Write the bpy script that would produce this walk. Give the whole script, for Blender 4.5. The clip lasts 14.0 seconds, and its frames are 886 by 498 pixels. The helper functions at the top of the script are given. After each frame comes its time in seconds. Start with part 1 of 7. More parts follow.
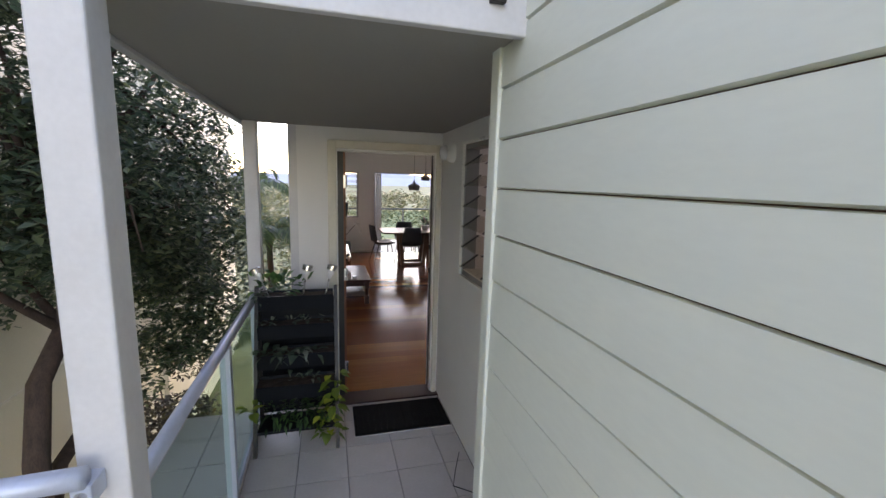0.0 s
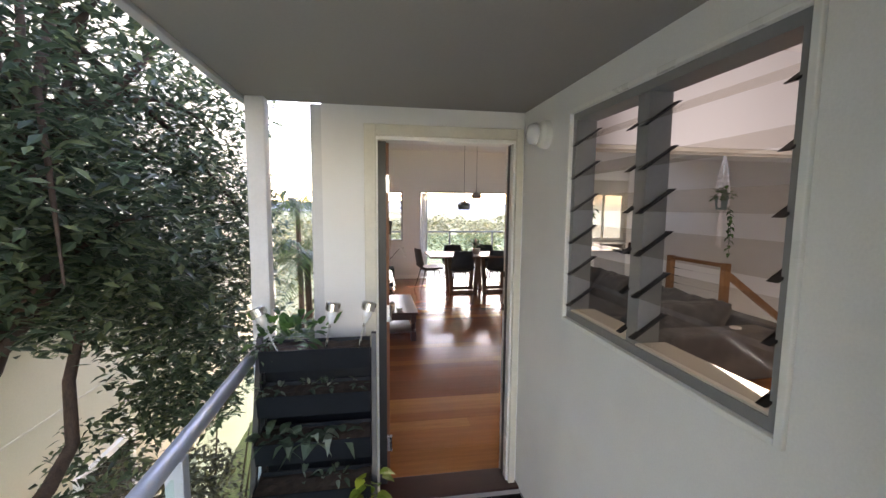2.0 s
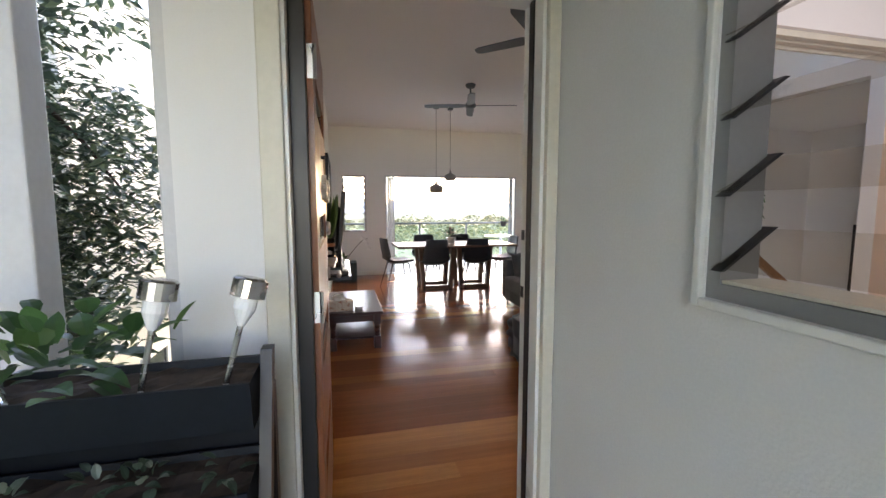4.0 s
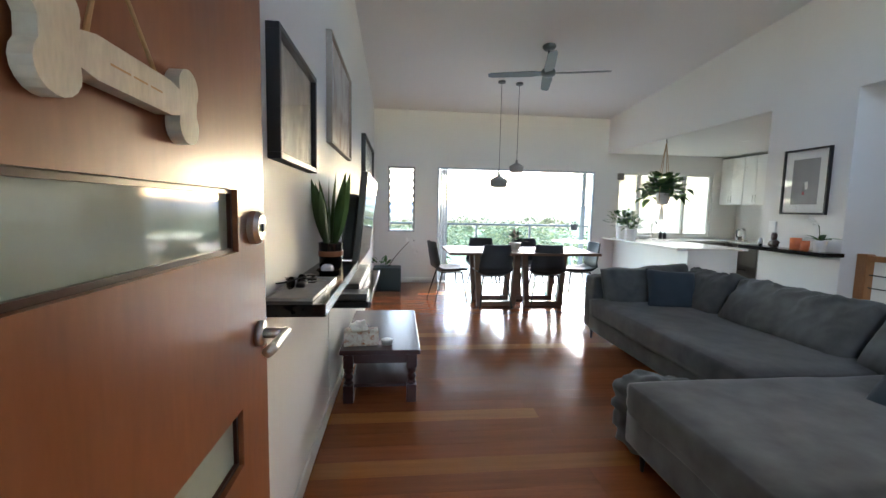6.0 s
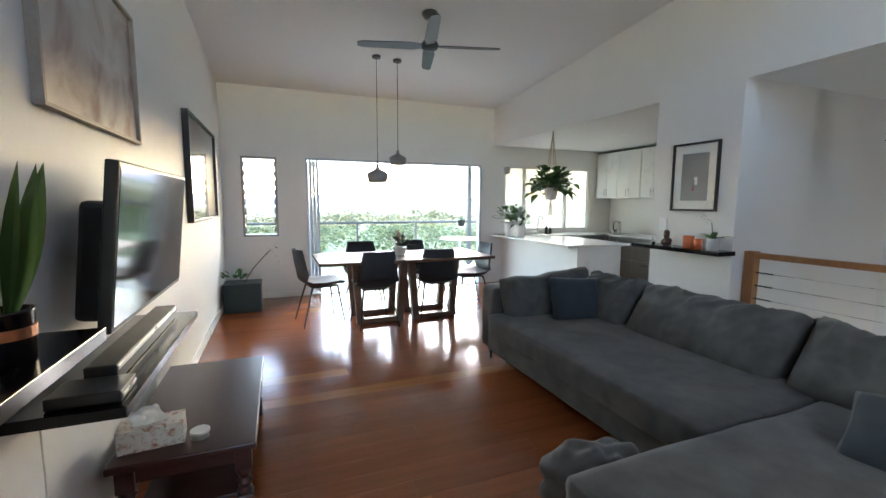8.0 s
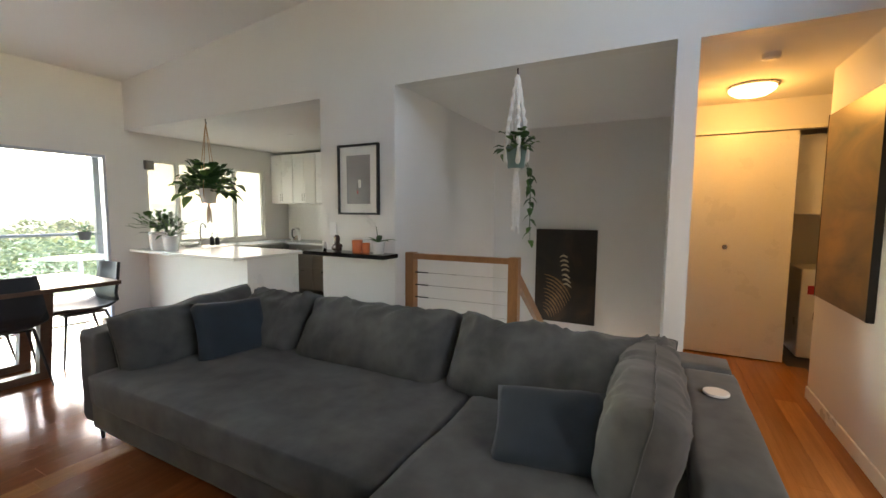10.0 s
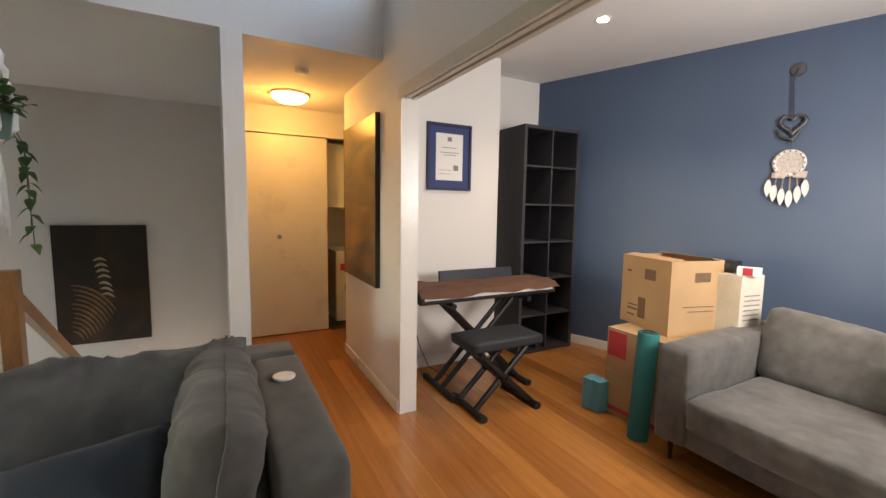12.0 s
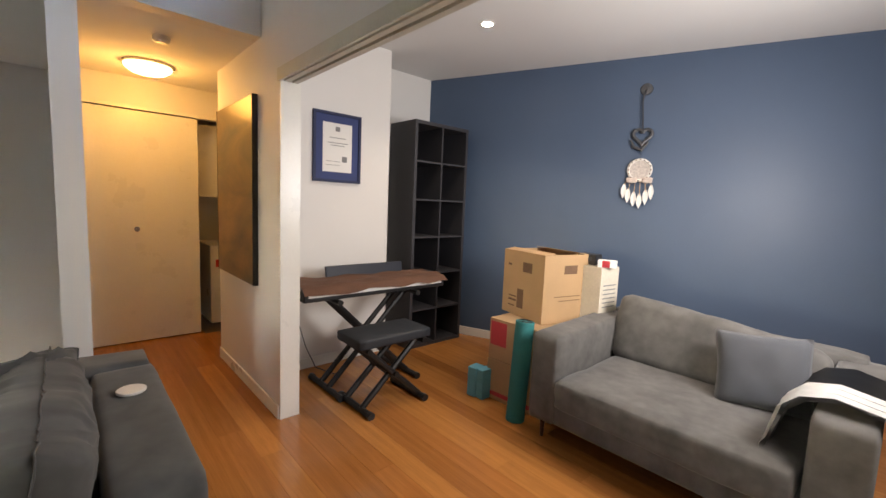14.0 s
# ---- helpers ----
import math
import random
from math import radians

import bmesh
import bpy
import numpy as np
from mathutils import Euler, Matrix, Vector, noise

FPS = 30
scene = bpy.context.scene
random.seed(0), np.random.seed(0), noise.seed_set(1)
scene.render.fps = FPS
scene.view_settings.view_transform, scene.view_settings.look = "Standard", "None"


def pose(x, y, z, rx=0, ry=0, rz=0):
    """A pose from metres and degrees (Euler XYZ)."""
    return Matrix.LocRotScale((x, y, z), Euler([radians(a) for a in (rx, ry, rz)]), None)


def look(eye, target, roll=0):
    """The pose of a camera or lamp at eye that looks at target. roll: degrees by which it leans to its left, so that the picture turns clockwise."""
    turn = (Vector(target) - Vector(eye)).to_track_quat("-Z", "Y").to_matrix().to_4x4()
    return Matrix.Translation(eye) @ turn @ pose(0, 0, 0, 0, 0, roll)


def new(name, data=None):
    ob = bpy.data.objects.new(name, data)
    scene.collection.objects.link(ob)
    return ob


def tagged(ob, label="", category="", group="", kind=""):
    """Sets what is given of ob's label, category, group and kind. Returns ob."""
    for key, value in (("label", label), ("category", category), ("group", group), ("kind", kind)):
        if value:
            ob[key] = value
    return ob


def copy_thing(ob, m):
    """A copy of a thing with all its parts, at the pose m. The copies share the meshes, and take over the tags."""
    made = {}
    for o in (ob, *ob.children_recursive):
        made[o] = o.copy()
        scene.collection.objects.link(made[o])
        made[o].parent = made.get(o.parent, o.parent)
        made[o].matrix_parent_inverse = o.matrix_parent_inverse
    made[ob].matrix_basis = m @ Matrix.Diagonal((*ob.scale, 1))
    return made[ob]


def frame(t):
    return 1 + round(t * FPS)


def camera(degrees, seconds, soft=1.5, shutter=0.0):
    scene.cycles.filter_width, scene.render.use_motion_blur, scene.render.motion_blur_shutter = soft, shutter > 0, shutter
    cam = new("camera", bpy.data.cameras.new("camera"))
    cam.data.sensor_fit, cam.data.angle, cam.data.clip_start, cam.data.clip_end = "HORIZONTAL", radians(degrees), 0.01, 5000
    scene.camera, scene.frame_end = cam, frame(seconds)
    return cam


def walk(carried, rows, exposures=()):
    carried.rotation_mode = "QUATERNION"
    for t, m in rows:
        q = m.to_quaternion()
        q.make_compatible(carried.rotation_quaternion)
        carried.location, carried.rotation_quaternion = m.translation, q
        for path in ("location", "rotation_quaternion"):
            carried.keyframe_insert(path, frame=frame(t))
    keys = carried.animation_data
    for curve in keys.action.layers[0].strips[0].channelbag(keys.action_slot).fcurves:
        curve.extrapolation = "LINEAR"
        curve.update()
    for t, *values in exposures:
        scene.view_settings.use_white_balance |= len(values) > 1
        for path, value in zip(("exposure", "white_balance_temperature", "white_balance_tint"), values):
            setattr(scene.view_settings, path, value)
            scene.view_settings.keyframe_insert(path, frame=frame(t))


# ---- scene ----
cam = camera(93.6, 14.0)
PATH = [
    (0, (0.1, 0.299, 1.818), (0.623, 2.203, 1.501), 1.7),
    (0.5, (0.11, 0.587, 1.793), (0.317, 2.552, 1.485), 2.0),
    (1, (0.136, 0.865, 1.804), (0.274, 2.84, 1.519), 1.6),
    (1.5, (0.112, 1.108, 1.785), (0.404, 3.069, 1.525), 1.4),
    (2, (0.137, 1.31, 1.673), (0.464, 3.273, 1.471), 0.5),
    (2.5, (0.123, 1.501, 1.599), (0.55, 3.448, 1.434), -0.6),
    (2.7, (0.108, 1.599, 1.54), (0.603, 3.53, 1.374), -0.7),
    (4.8, (0.463, 2.895, 1.353), (0.866, 4.844, 1.153), 1.7),
    (5, (0.493, 3.031, 1.35), (0.819, 4.995, 1.157), 1.5),
    (5.5, (0.521, 3.359, 1.303), (0.738, 5.336, 1.096), 1.6),
    (6, (0.519, 3.644, 1.309), (0.731, 5.623, 1.114), 1.2),
    (6.5, (0.534, 3.904, 1.321), (0.765, 5.882, 1.136), 0.7),
    (7, (0.613, 4.182, 1.372), (0.929, 6.147, 1.175), 0.7),
    (7.2, (0.65, 4.246, 1.38), (1.025, 6.2, 1.177), 0.8),
    (9.3, (1.154, 4.794, 1.383), (2.594, 6.168, 1.188), 0.2),
    (9.5, (1.236, 4.808, 1.355), (2.772, 6.077, 1.176), 0.5),
    (10, (1.365, 4.808, 1.344), (3.129, 5.735, 1.169), 0.4),
    (10.5, (1.444, 4.803, 1.351), (3.37, 5.31, 1.172), 0.3),
    (11, (1.478, 4.825, 1.359), (3.469, 4.858, 1.174), 0.3),
    (11.3, (1.478, 4.839, 1.364), (3.451, 4.561, 1.187), 0.9),
    (11.5, (1.483, 4.842, 1.369), (3.416, 4.371, 1.17), 0.5),
    (12, (1.465, 4.798, 1.368), (3.222, 3.864, 1.17), 0.9),
    (12.5, (1.443, 4.742, 1.364), (2.937, 3.425, 1.174), 1.3),
    (13, (1.407, 4.686, 1.376), (2.644, 3.126, 1.181), 1.6),
    (13.5, (1.405, 4.668, 1.368), (2.577, 3.059, 1.175), 2.0),
    (14, (1.449, 4.726, 1.364), (2.927, 3.394, 1.156), 2.4),
]
walk(cam, [(t, look(eye, target, roll)) for t, eye, target, roll in PATH],
     exposures=[(0.0, 2.7, 7700, 32), (0.5, 3.1, 7800, 33), (1.0, 3.45, 7800, 33), (2.0, 3.75, 7800, 32), (2.7, 3.85, 7600, 31), (4.8, 3.75, 7300, 26), (5.0, 3.8, 7200, 25), (5.5, 4.2, 6500, 17), (7.2, 4.1, 6300, 15),
                (9.5, 4.15, 7300, 18), (11.0, 4.15, 7900, 20), (12.5, 4.1, 7600, 20), (13.0, 4.0, 6800, 14), (13.5, 4.0, 6700, 14), (14.0, 4.05, 7600, 20)])

# ---------------- world and sun ----------------
world = bpy.data.worlds.new("sky")
scene.world = world
world.use_nodes = True
wn = world.node_tree
wn.nodes.clear()
sky = wn.nodes.new("ShaderNodeTexSky")
sky.sky_type = "NISHITA"
sky.sun_disc = False
sky.sun_elevation = radians(20)
sky.sun_rotation = radians(27)
sky.air_density, sky.dust_density, sky.ozone_density = 1.0, 0.35, 1.0
wbg = wn.nodes.new("ShaderNodeBackground")
wbg.inputs["Strength"].default_value = 0.15
wout = wn.nodes.new("ShaderNodeOutputWorld")
wn.links.new(sky.outputs[0], wbg.inputs["Color"])
wn.links.new(wbg.outputs[0], wout.inputs["Surface"])

sun_data = bpy.data.lights.new("sun", "SUN")
sun_data.energy, sun_data.angle, sun_data.color = 0.17, radians(12), (1.0, 0.97, 0.92)
sun = new("sun", sun_data)
sun.matrix_world = look((0, 0, 0), (-0.45, -0.88, -0.36))


# ---------------- materials ----------------
def mat(name, base, rough=0.6, metal=0.0, var=0.12, scale=6.0, fine=60.0, bump=0.0, bump_scale=None,
        stretch=(1, 1, 1), rnd=0.0, coat=0.0, rough_var=0.1, sheen=0.0, tint=None):
    m = bpy.data.materials.new(name)
    m.use_nodes = True
    n, l = m.node_tree.nodes, m.node_tree.links
    b = n["Principled BSDF"]
    tc = n.new("ShaderNodeTexCoord")
    mp = n.new("ShaderNodeMapping")
    mp.inputs["Scale"].default_value = stretch
    l.new(tc.outputs["Object"], mp.inputs["Vector"])
    big, small = n.new("ShaderNodeTexNoise"), n.new("ShaderNodeTexNoise")
    big.inputs["Scale"].default_value, big.inputs["Detail"].default_value = scale, 4
    small.inputs["Scale"].default_value, small.inputs["Detail"].default_value = fine, 3
    for t in (big, small):
        l.new(mp.outputs[0], t.inputs["Vector"])
    mix = n.new("ShaderNodeMix")
    mix.data_type = "FLOAT"
    mix.inputs[0].default_value = 0.4
    l.new(big.outputs["Fac"], mix.inputs[2])
    l.new(small.outputs["Fac"], mix.inputs[3])
    ramp = n.new("ShaderNodeValToRGB")
    c = Vector(base)
    d = Vector(tint) if tint else c * (1 + var)
    ramp.color_ramp.elements[0].position, ramp.color_ramp.elements[1].position = 0.33, 0.67
    ramp.color_ramp.elements[0].color = (*(c * (1 - var)), 1)
    ramp.color_ramp.elements[1].color = (*d, 1)
    l.new(mix.outputs[0], ramp.inputs[0])
    col = ramp.outputs[0]
    if rnd:
        info = n.new("ShaderNodeObjectInfo")
        hsv = n.new("ShaderNodeHueSaturation")
        mr = n.new("ShaderNodeMapRange")
        mr.inputs[3].default_value, mr.inputs[4].default_value = 1 - rnd, 1 + rnd
        l.new(info.outputs["Random"], mr.inputs[0])
        l.new(mr.outputs[0], hsv.inputs["Value"])
        l.new(col, hsv.inputs["Color"])
        col = hsv.outputs[0]
    l.new(col, b.inputs["Base Color"])
    rr = n.new("ShaderNodeMapRange")
    rr.inputs[3].default_value, rr.inputs[4].default_value = max(0.02, rough - rough_var), min(1, rough + rough_var)
    l.new(big.outputs["Fac"], rr.inputs[0])
    l.new(rr.outputs[0], b.inputs["Roughness"])
    b.inputs["Metallic"].default_value = metal
    b.inputs["Coat Weight"].default_value = coat
    b.inputs["Coat Roughness"].default_value = 0.12
    b.inputs["Sheen Weight"].default_value = sheen
    if bump:
        bn = n.new("ShaderNodeBump")
        bn.inputs["Strength"].default_value = bump
        bn.inputs["Distance"].default_value = 0.004
        l.new((small if bump_scale is None else big).outputs["Fac"], bn.inputs["Height"])
        l.new(bn.outputs[0], b.inputs["Normal"])
    return m


def glow(name, color, strength):
    m = bpy.data.materials.new(name)
    m.use_nodes = True
    b = m.node_tree.nodes["Principled BSDF"]
    b.inputs["Base Color"].default_value = (*color, 1)
    b.inputs["Emission Color"].default_value = (*color, 1)
    b.inputs["Emission Strength"].default_value = strength
    return m


def glass_mat(name, color=(1, 1, 1), rough=0.0, gloss=0.1):
    """Thin pane: clear, with a little mirror gloss."""
    m = bpy.data.materials.new(name)
    m.use_nodes = True
    n, l = m.node_tree.nodes, m.node_tree.links
    n.clear()
    tr, gl = n.new("ShaderNodeBsdfTransparent"), n.new("ShaderNodeBsdfGlossy")
    tr.inputs[0].default_value = (*color, 1)
    gl.inputs["Roughness"].default_value = rough
    lw_ = n.new("ShaderNodeLayerWeight")
    lw_.inputs[0].default_value = 0.5
    pw, fr = n.new("ShaderNodeMath"), n.new("ShaderNodeMapRange")
    pw.operation = "POWER"
    pw.inputs[1].default_value = 5.0
    l.new(lw_.outputs["Facing"], pw.inputs[0])
    l.new(pw.outputs[0], fr.inputs[0])
    fr.inputs[3].default_value, fr.inputs[4].default_value = gloss * 0.4, min(1.0, gloss * 8)
    mx, out = n.new("ShaderNodeMixShader"), n.new("ShaderNodeOutputMaterial")
    l.new(fr.outputs[0], mx.inputs[0])
    l.new(tr.outputs[0], mx.inputs[1])
    l.new(gl.outputs[0], mx.inputs[2])
    l.new(mx.outputs[0], out.inputs[0])
    return m


def leaf_mat(name, base, tint, rough=0.45):
    """Leaves vary from piece to piece and let some light through."""
    m = bpy.data.materials.new(name)
    m.use_nodes = True
    n, l = m.node_tree.nodes, m.node_tree.links
    b = n["Principled BSDF"]
    geo = n.new("ShaderNodeNewGeometry")
    ramp = n.new("ShaderNodeValToRGB")
    ramp.color_ramp.elements[0].color = (*[c * 0.55 for c in base], 1)
    ramp.color_ramp.elements[1].color = (*tint, 1)
    e = ramp.color_ramp.elements.new(0.6)
    e.color = (*base, 1)
    l.new(geo.outputs["Random Per Island"], ramp.inputs[0])
    l.new(ramp.outputs[0], b.inputs["Base Color"])
    b.inputs["Roughness"].default_value = rough
    tl = n.new("ShaderNodeBsdfTranslucent")
    l.new(ramp.outputs[0], tl.inputs[0])
    mx = n.new("ShaderNodeMixShader")
    mx.inputs[0].default_value = 0.4
    l.new(b.outputs[0], mx.inputs[1])
    l.new(tl.outputs[0], mx.inputs[2])
    l.new(mx.outputs[0], n["Material Output"].inputs[0])
    return m


M_WALL = mat("wall_paint", (0.74, 0.725, 0.70), 0.55, var=0.025, scale=1.5, fine=220, bump=0.05)
M_CEIL = mat("ceiling_paint", (0.78, 0.77, 0.75), 0.8, var=0.02, scale=1.2, fine=200, bump=0.04)
M_BLUE = mat("navy_paint", (0.062, 0.100, 0.165), 0.5, var=0.06, scale=2.0, fine=200, bump=0.05)
M_TRIM = mat("trim_gloss", (0.78, 0.77, 0.72), 0.3, var=0.03, scale=4)
M_CREAMTRIM = mat("cream_trim", (0.62, 0.585, 0.49), 0.4, var=0.06, scale=5, bump=0.05)
M_RENDER = mat("porch_render", (0.76, 0.75, 0.72), 0.8, var=0.05, scale=2.5, fine=150, bump=0.2)
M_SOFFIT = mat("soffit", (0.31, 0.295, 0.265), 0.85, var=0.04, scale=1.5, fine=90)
M_SIDING = mat("siding_paint", (0.66, 0.69, 0.60), 0.38, var=0.04, scale=3.5, fine=70, bump=0.06, stretch=(1, .3, 1))
M_POSTP = mat("post_paint", (0.60, 0.59, 0.58), 0.45, var=0.06, scale=6, bump=0.06)
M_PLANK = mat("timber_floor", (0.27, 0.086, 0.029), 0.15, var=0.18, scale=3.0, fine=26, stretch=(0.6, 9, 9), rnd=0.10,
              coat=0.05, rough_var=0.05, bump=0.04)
# same timber with brighter light put into its colour, for hall and study
M_PLANKL = mat("timber_floor_pale_lit", (0.46, 0.185, 0.05), 0.2, var=0.2, scale=3.0, fine=26, stretch=(0.6, 9, 9), rnd=0.12,
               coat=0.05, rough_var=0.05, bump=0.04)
# honey boards; doubles as the lit copy of the timber in hall and study
M_PLANKM = mat("timber_floor_honey_and_lit", (0.38, 0.143, 0.038), 0.18, var=0.2, scale=3.0, fine=26, stretch=(0.6, 9, 9), rnd=0.13,
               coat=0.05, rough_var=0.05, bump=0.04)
M_SUB = mat("floor_gap", (0.07, 0.03, 0.014), 0.8)
M_TILE = mat("porch_tile", (0.56, 0.51, 0.48), 0.42, var=0.07, scale=5, fine=60, rnd=0.04)
M_GROUT = mat("grout", (0.32, 0.29, 0.27), 0.9, var=0.1)
M_DOORW = mat("door_timber", (0.23, 0.080, 0.034), 0.36, var=0.15, scale=2.2, fine=18, stretch=(4, 4, .8), coat=0.1, rough_var=0.14, bump=0.12, bump_scale=1)
M_DARKW = mat("dark_timber", (0.042, 0.013, 0.010), 0.3, var=0.2, scale=3, fine=40, stretch=(1, 6, 6), coat=0.05, rough_var=0.02)
M_OAK = mat("rail_timber", (0.34, 0.15, 0.055), 0.4, var=0.22, scale=3, fine=30, stretch=(5, 5, 1))
M_WALNUT = mat("table_timber", (0.12, 0.062, 0.036), 0.4, var=0.3, scale=3, fine=30, stretch=(1, 5, 5))
M_SOFA = mat("charcoal_suede", (0.072, 0.076, 0.076), 0.95, var=0.25, scale=3, fine=9, bump=0.3, sheen=0.15, tint=(0.128, 0.131, 0.127))
M_SOFAC = mat("charcoal_suede_creased", (0.076, 0.080, 0.078), 0.95, var=0.2, scale=4, fine=11, bump=0.4, bump_scale=9, sheen=0.15, tint=(0.128, 0.131, 0.127))
M_ALUG = mat("grey_louvre_frame", (0.27, 0.27, 0.265), 0.4, metal=0.2, var=0.06, scale=8)
M_SOFA2 = mat("grey_suede", (0.080, 0.075, 0.070), 0.9, var=0.28, scale=6, fine=16, bump=0.3, sheen=0.15, tint=(0.125, 0.118, 0.11))
M_NAVYC = mat("navy_cotton", (0.030, 0.044, 0.058), 0.9, var=0.18, scale=9, fine=400, bump=0.25, sheen=0.15)
M_GREYC = mat("grey_cotton", (0.048, 0.052, 0.060), 0.9, var=0.15, scale=9, fine=400, bump=0.25, sheen=0.15)
M_BLACK = mat("black_plastic", (0.012, 0.012, 0.013), 0.4, var=0.2)
M_BLKGLOSS = mat("black_gloss", (0.007, 0.007, 0.008), 0.16, var=0.2, rough_var=0.04)
M_BLKMET = mat("black_metal", (0.016, 0.015, 0.015), 0.45, metal=0.3, var=0.2)
M_CHAIR = mat("chair_leatherette", (0.018, 0.022, 0.028), 0.62, var=0.2, scale=12, fine=200, bump=0.12)
M_CHROME = mat("brushed_steel", (0.55, 0.54, 0.52), 0.28, metal=1.0, var=0.05)
M_ALU = mat("powder_coat", (0.50, 0.54, 0.62), 0.38, metal=0.3, var=0.06, scale=8)
M_SHELF = mat("bookcase_grey", (0.036, 0.036, 0.042), 0.5, var=0.12, scale=6)
M_WHITE = mat("white_laminate", (0.80, 0.80, 0.78), 0.3, var=0.02, scale=3)
M_STONE = mat("white_stone", (0.78, 0.77, 0.74), 0.14, var=0.04, scale=30, fine=300, rough_var=0.04)
M_CABGREY = mat("grey_cabinet", (0.30, 0.28, 0.25), 0.4, var=0.05, scale=3)
M_PORC = mat("white_ceramic", (0.78, 0.77, 0.75), 0.25, var=0.03, scale=5)
M_CARD = mat("cardboard", (0.46, 0.29, 0.15), 0.8, var=0.10, scale=4, fine=120, bump=0.05)
M_CARDD = mat("cardboard_print", (0.16, 0.09, 0.05), 0.8, var=0.15)
M_TEAL = mat("teal_foam", (0.010, 0.165, 0.165), 0.75, var=0.12, scale=12, fine=200, bump=0.2)
M_SKYB = mat("sky_blue_foam", (0.12, 0.42, 0.55), 0.75, var=0.10, scale=10, fine=200, bump=0.1)
M_RED = mat("red_print", (0.50, 0.035, 0.045), 0.6, var=0.1)
M_CLOTH = mat("brown_cloth", (0.115, 0.052, 0.030), 0.9, var=0.22, scale=7, fine=300, bump=0.25)
M_WOOL = mat("white_knit", (0.74, 0.73, 0.70), 0.95, var=0.08, scale=20, fine=200, bump=0.4)
M_COTTON = mat("cotton_cord", (0.76, 0.73, 0.68), 0.95, var=0.08, scale=30, fine=300, bump=0.4)
M_SOIL = mat("soil", (0.055, 0.035, 0.024), 0.95, var=0.4, scale=25, bump=0.6, bump_scale=1)
M_BARK = mat("bark", (0.075, 0.048, 0.036), 0.9, var=0.4, scale=9, fine=60, stretch=(3, 3, .8), bump=0.6, bump_scale=1)
M_LEAF = leaf_mat("tree_leaf", (0.085, 0.135, 0.082), (0.20, 0.25, 0.13), 0.28)
M_LEAFP = leaf_mat("palm_leaf", (0.05, 0.10, 0.035), (0.13, 0.19, 0.05))
M_LEAFH = leaf_mat("house_leaf", (0.045, 0.115, 0.035), (0.10, 0.21, 0.05))
M_LEAFL = leaf_mat("lime_leaf", (0.16, 0.25, 0.03), (0.40, 0.45, 0.05))
M_LEAFS = leaf_mat("succulent_leaf", (0.09, 0.14, 0.09), (0.28, 0.33, 0.26))
# leaf colours of valley and far woods are paled to stand for haze
M_LEAFV = leaf_mat("hazed_vista_leaf", (0.19, 0.20, 0.10), (0.42, 0.36, 0.19))
M_GRASS = mat("far_grass", (0.13, 0.15, 0.06), 0.95, var=0.35, scale=0.02, fine=0.2)
M_DIRT = mat("garden_ground", (0.20, 0.18, 0.13), 0.95, var=0.25, scale=1.5, fine=20)
# distance haze is painted into the pale hill colour
M_HILL = mat("hill_haze_tint", (0.42, 0.44, 0.46), 1.0, var=0.08, scale=0.003, fine=0.02)
M_NEIGH = mat("cream_render", (0.62, 0.59, 0.47), 0.85, var=0.05, scale=0.8, fine=60, bump=0.1)
M_GLASS = glass_mat("clear_glass", gloss=0.10)
M_LOUVRE = glass_mat("louvre_glass", (0.90, 0.88, 0.85), gloss=0.025)
M_GLASSG = glass_mat("green_glass", (0.86, 0.95, 0.91), gloss=0.03)
M_FROST = mat("frosted_glass", (0.34, 0.38, 0.34), 0.04, var=0.03, scale=3)
M_SCREEN = mat("screen", (0.012, 0.012, 0.014), 0.09, var=0.1, rough_var=0.02)
M_PAPER = mat("paper", (0.80, 0.79, 0.76), 0.8, var=0.02)
M_MATB = mat("navy_mount", (0.022, 0.032, 0.085), 0.7, var=0.1)
M_GREYINK = mat("grey_ink", (0.22, 0.22, 0.22), 0.8, var=0.1)


# ---------------- mesh helpers ----------------
def finish(name, bm, material, parent=None, label="", smooth=False):
    me = bpy.data.meshes.new(name)
    bmesh.ops.recalc_face_normals(bm, faces=bm.faces)
    if smooth:
        for f in bm.faces:
            f.smooth = True
    bm.to_mesh(me)
    bm.free()
    me.materials.append(material)
    ob = new(name, me)
    if parent is not None:
        ob.parent = parent
    if label:
        ob["label"] = label
    return ob


def part(name, bm, material, parent, label="", smooth=False):
    return finish(name, bm, material, parent, label, smooth)


def thing(name, m, label, category, group=""):
    e = new(name)
    e.matrix_world = m
    return tagged(e, label, category, group)


def box(bm, x0, x1, y0, y1, z0, z1, bevel=0.0, m=None):
    r = bmesh.ops.create_cube(bm, size=1)
    vs = r["verts"]
    bmesh.ops.scale(bm, vec=(x1 - x0, y1 - y0, z1 - z0), verts=vs)
    bmesh.ops.translate(bm, vec=((x0 + x1) / 2, (y0 + y1) / 2, (z0 + z1) / 2), verts=vs)
    if bevel:
        es = list({e for v in vs for e in v.link_edges})
        g = bmesh.ops.bevel(bm, geom=es, offset=bevel, segments=2, affect="EDGES", profile=0.5)
        vs = list({v for f in g["faces"] for v in f.verts} | {v for v in vs if v.is_valid})
    if m is not None:
        bmesh.ops.transform(bm, matrix=m, verts=[v for v in vs if v.is_valid])
    return bm


def boxes(*bs, bevel=0.0):
    bm = bmesh.new()
    for b in bs:
        box(bm, *b, bevel=bevel)
    return bm


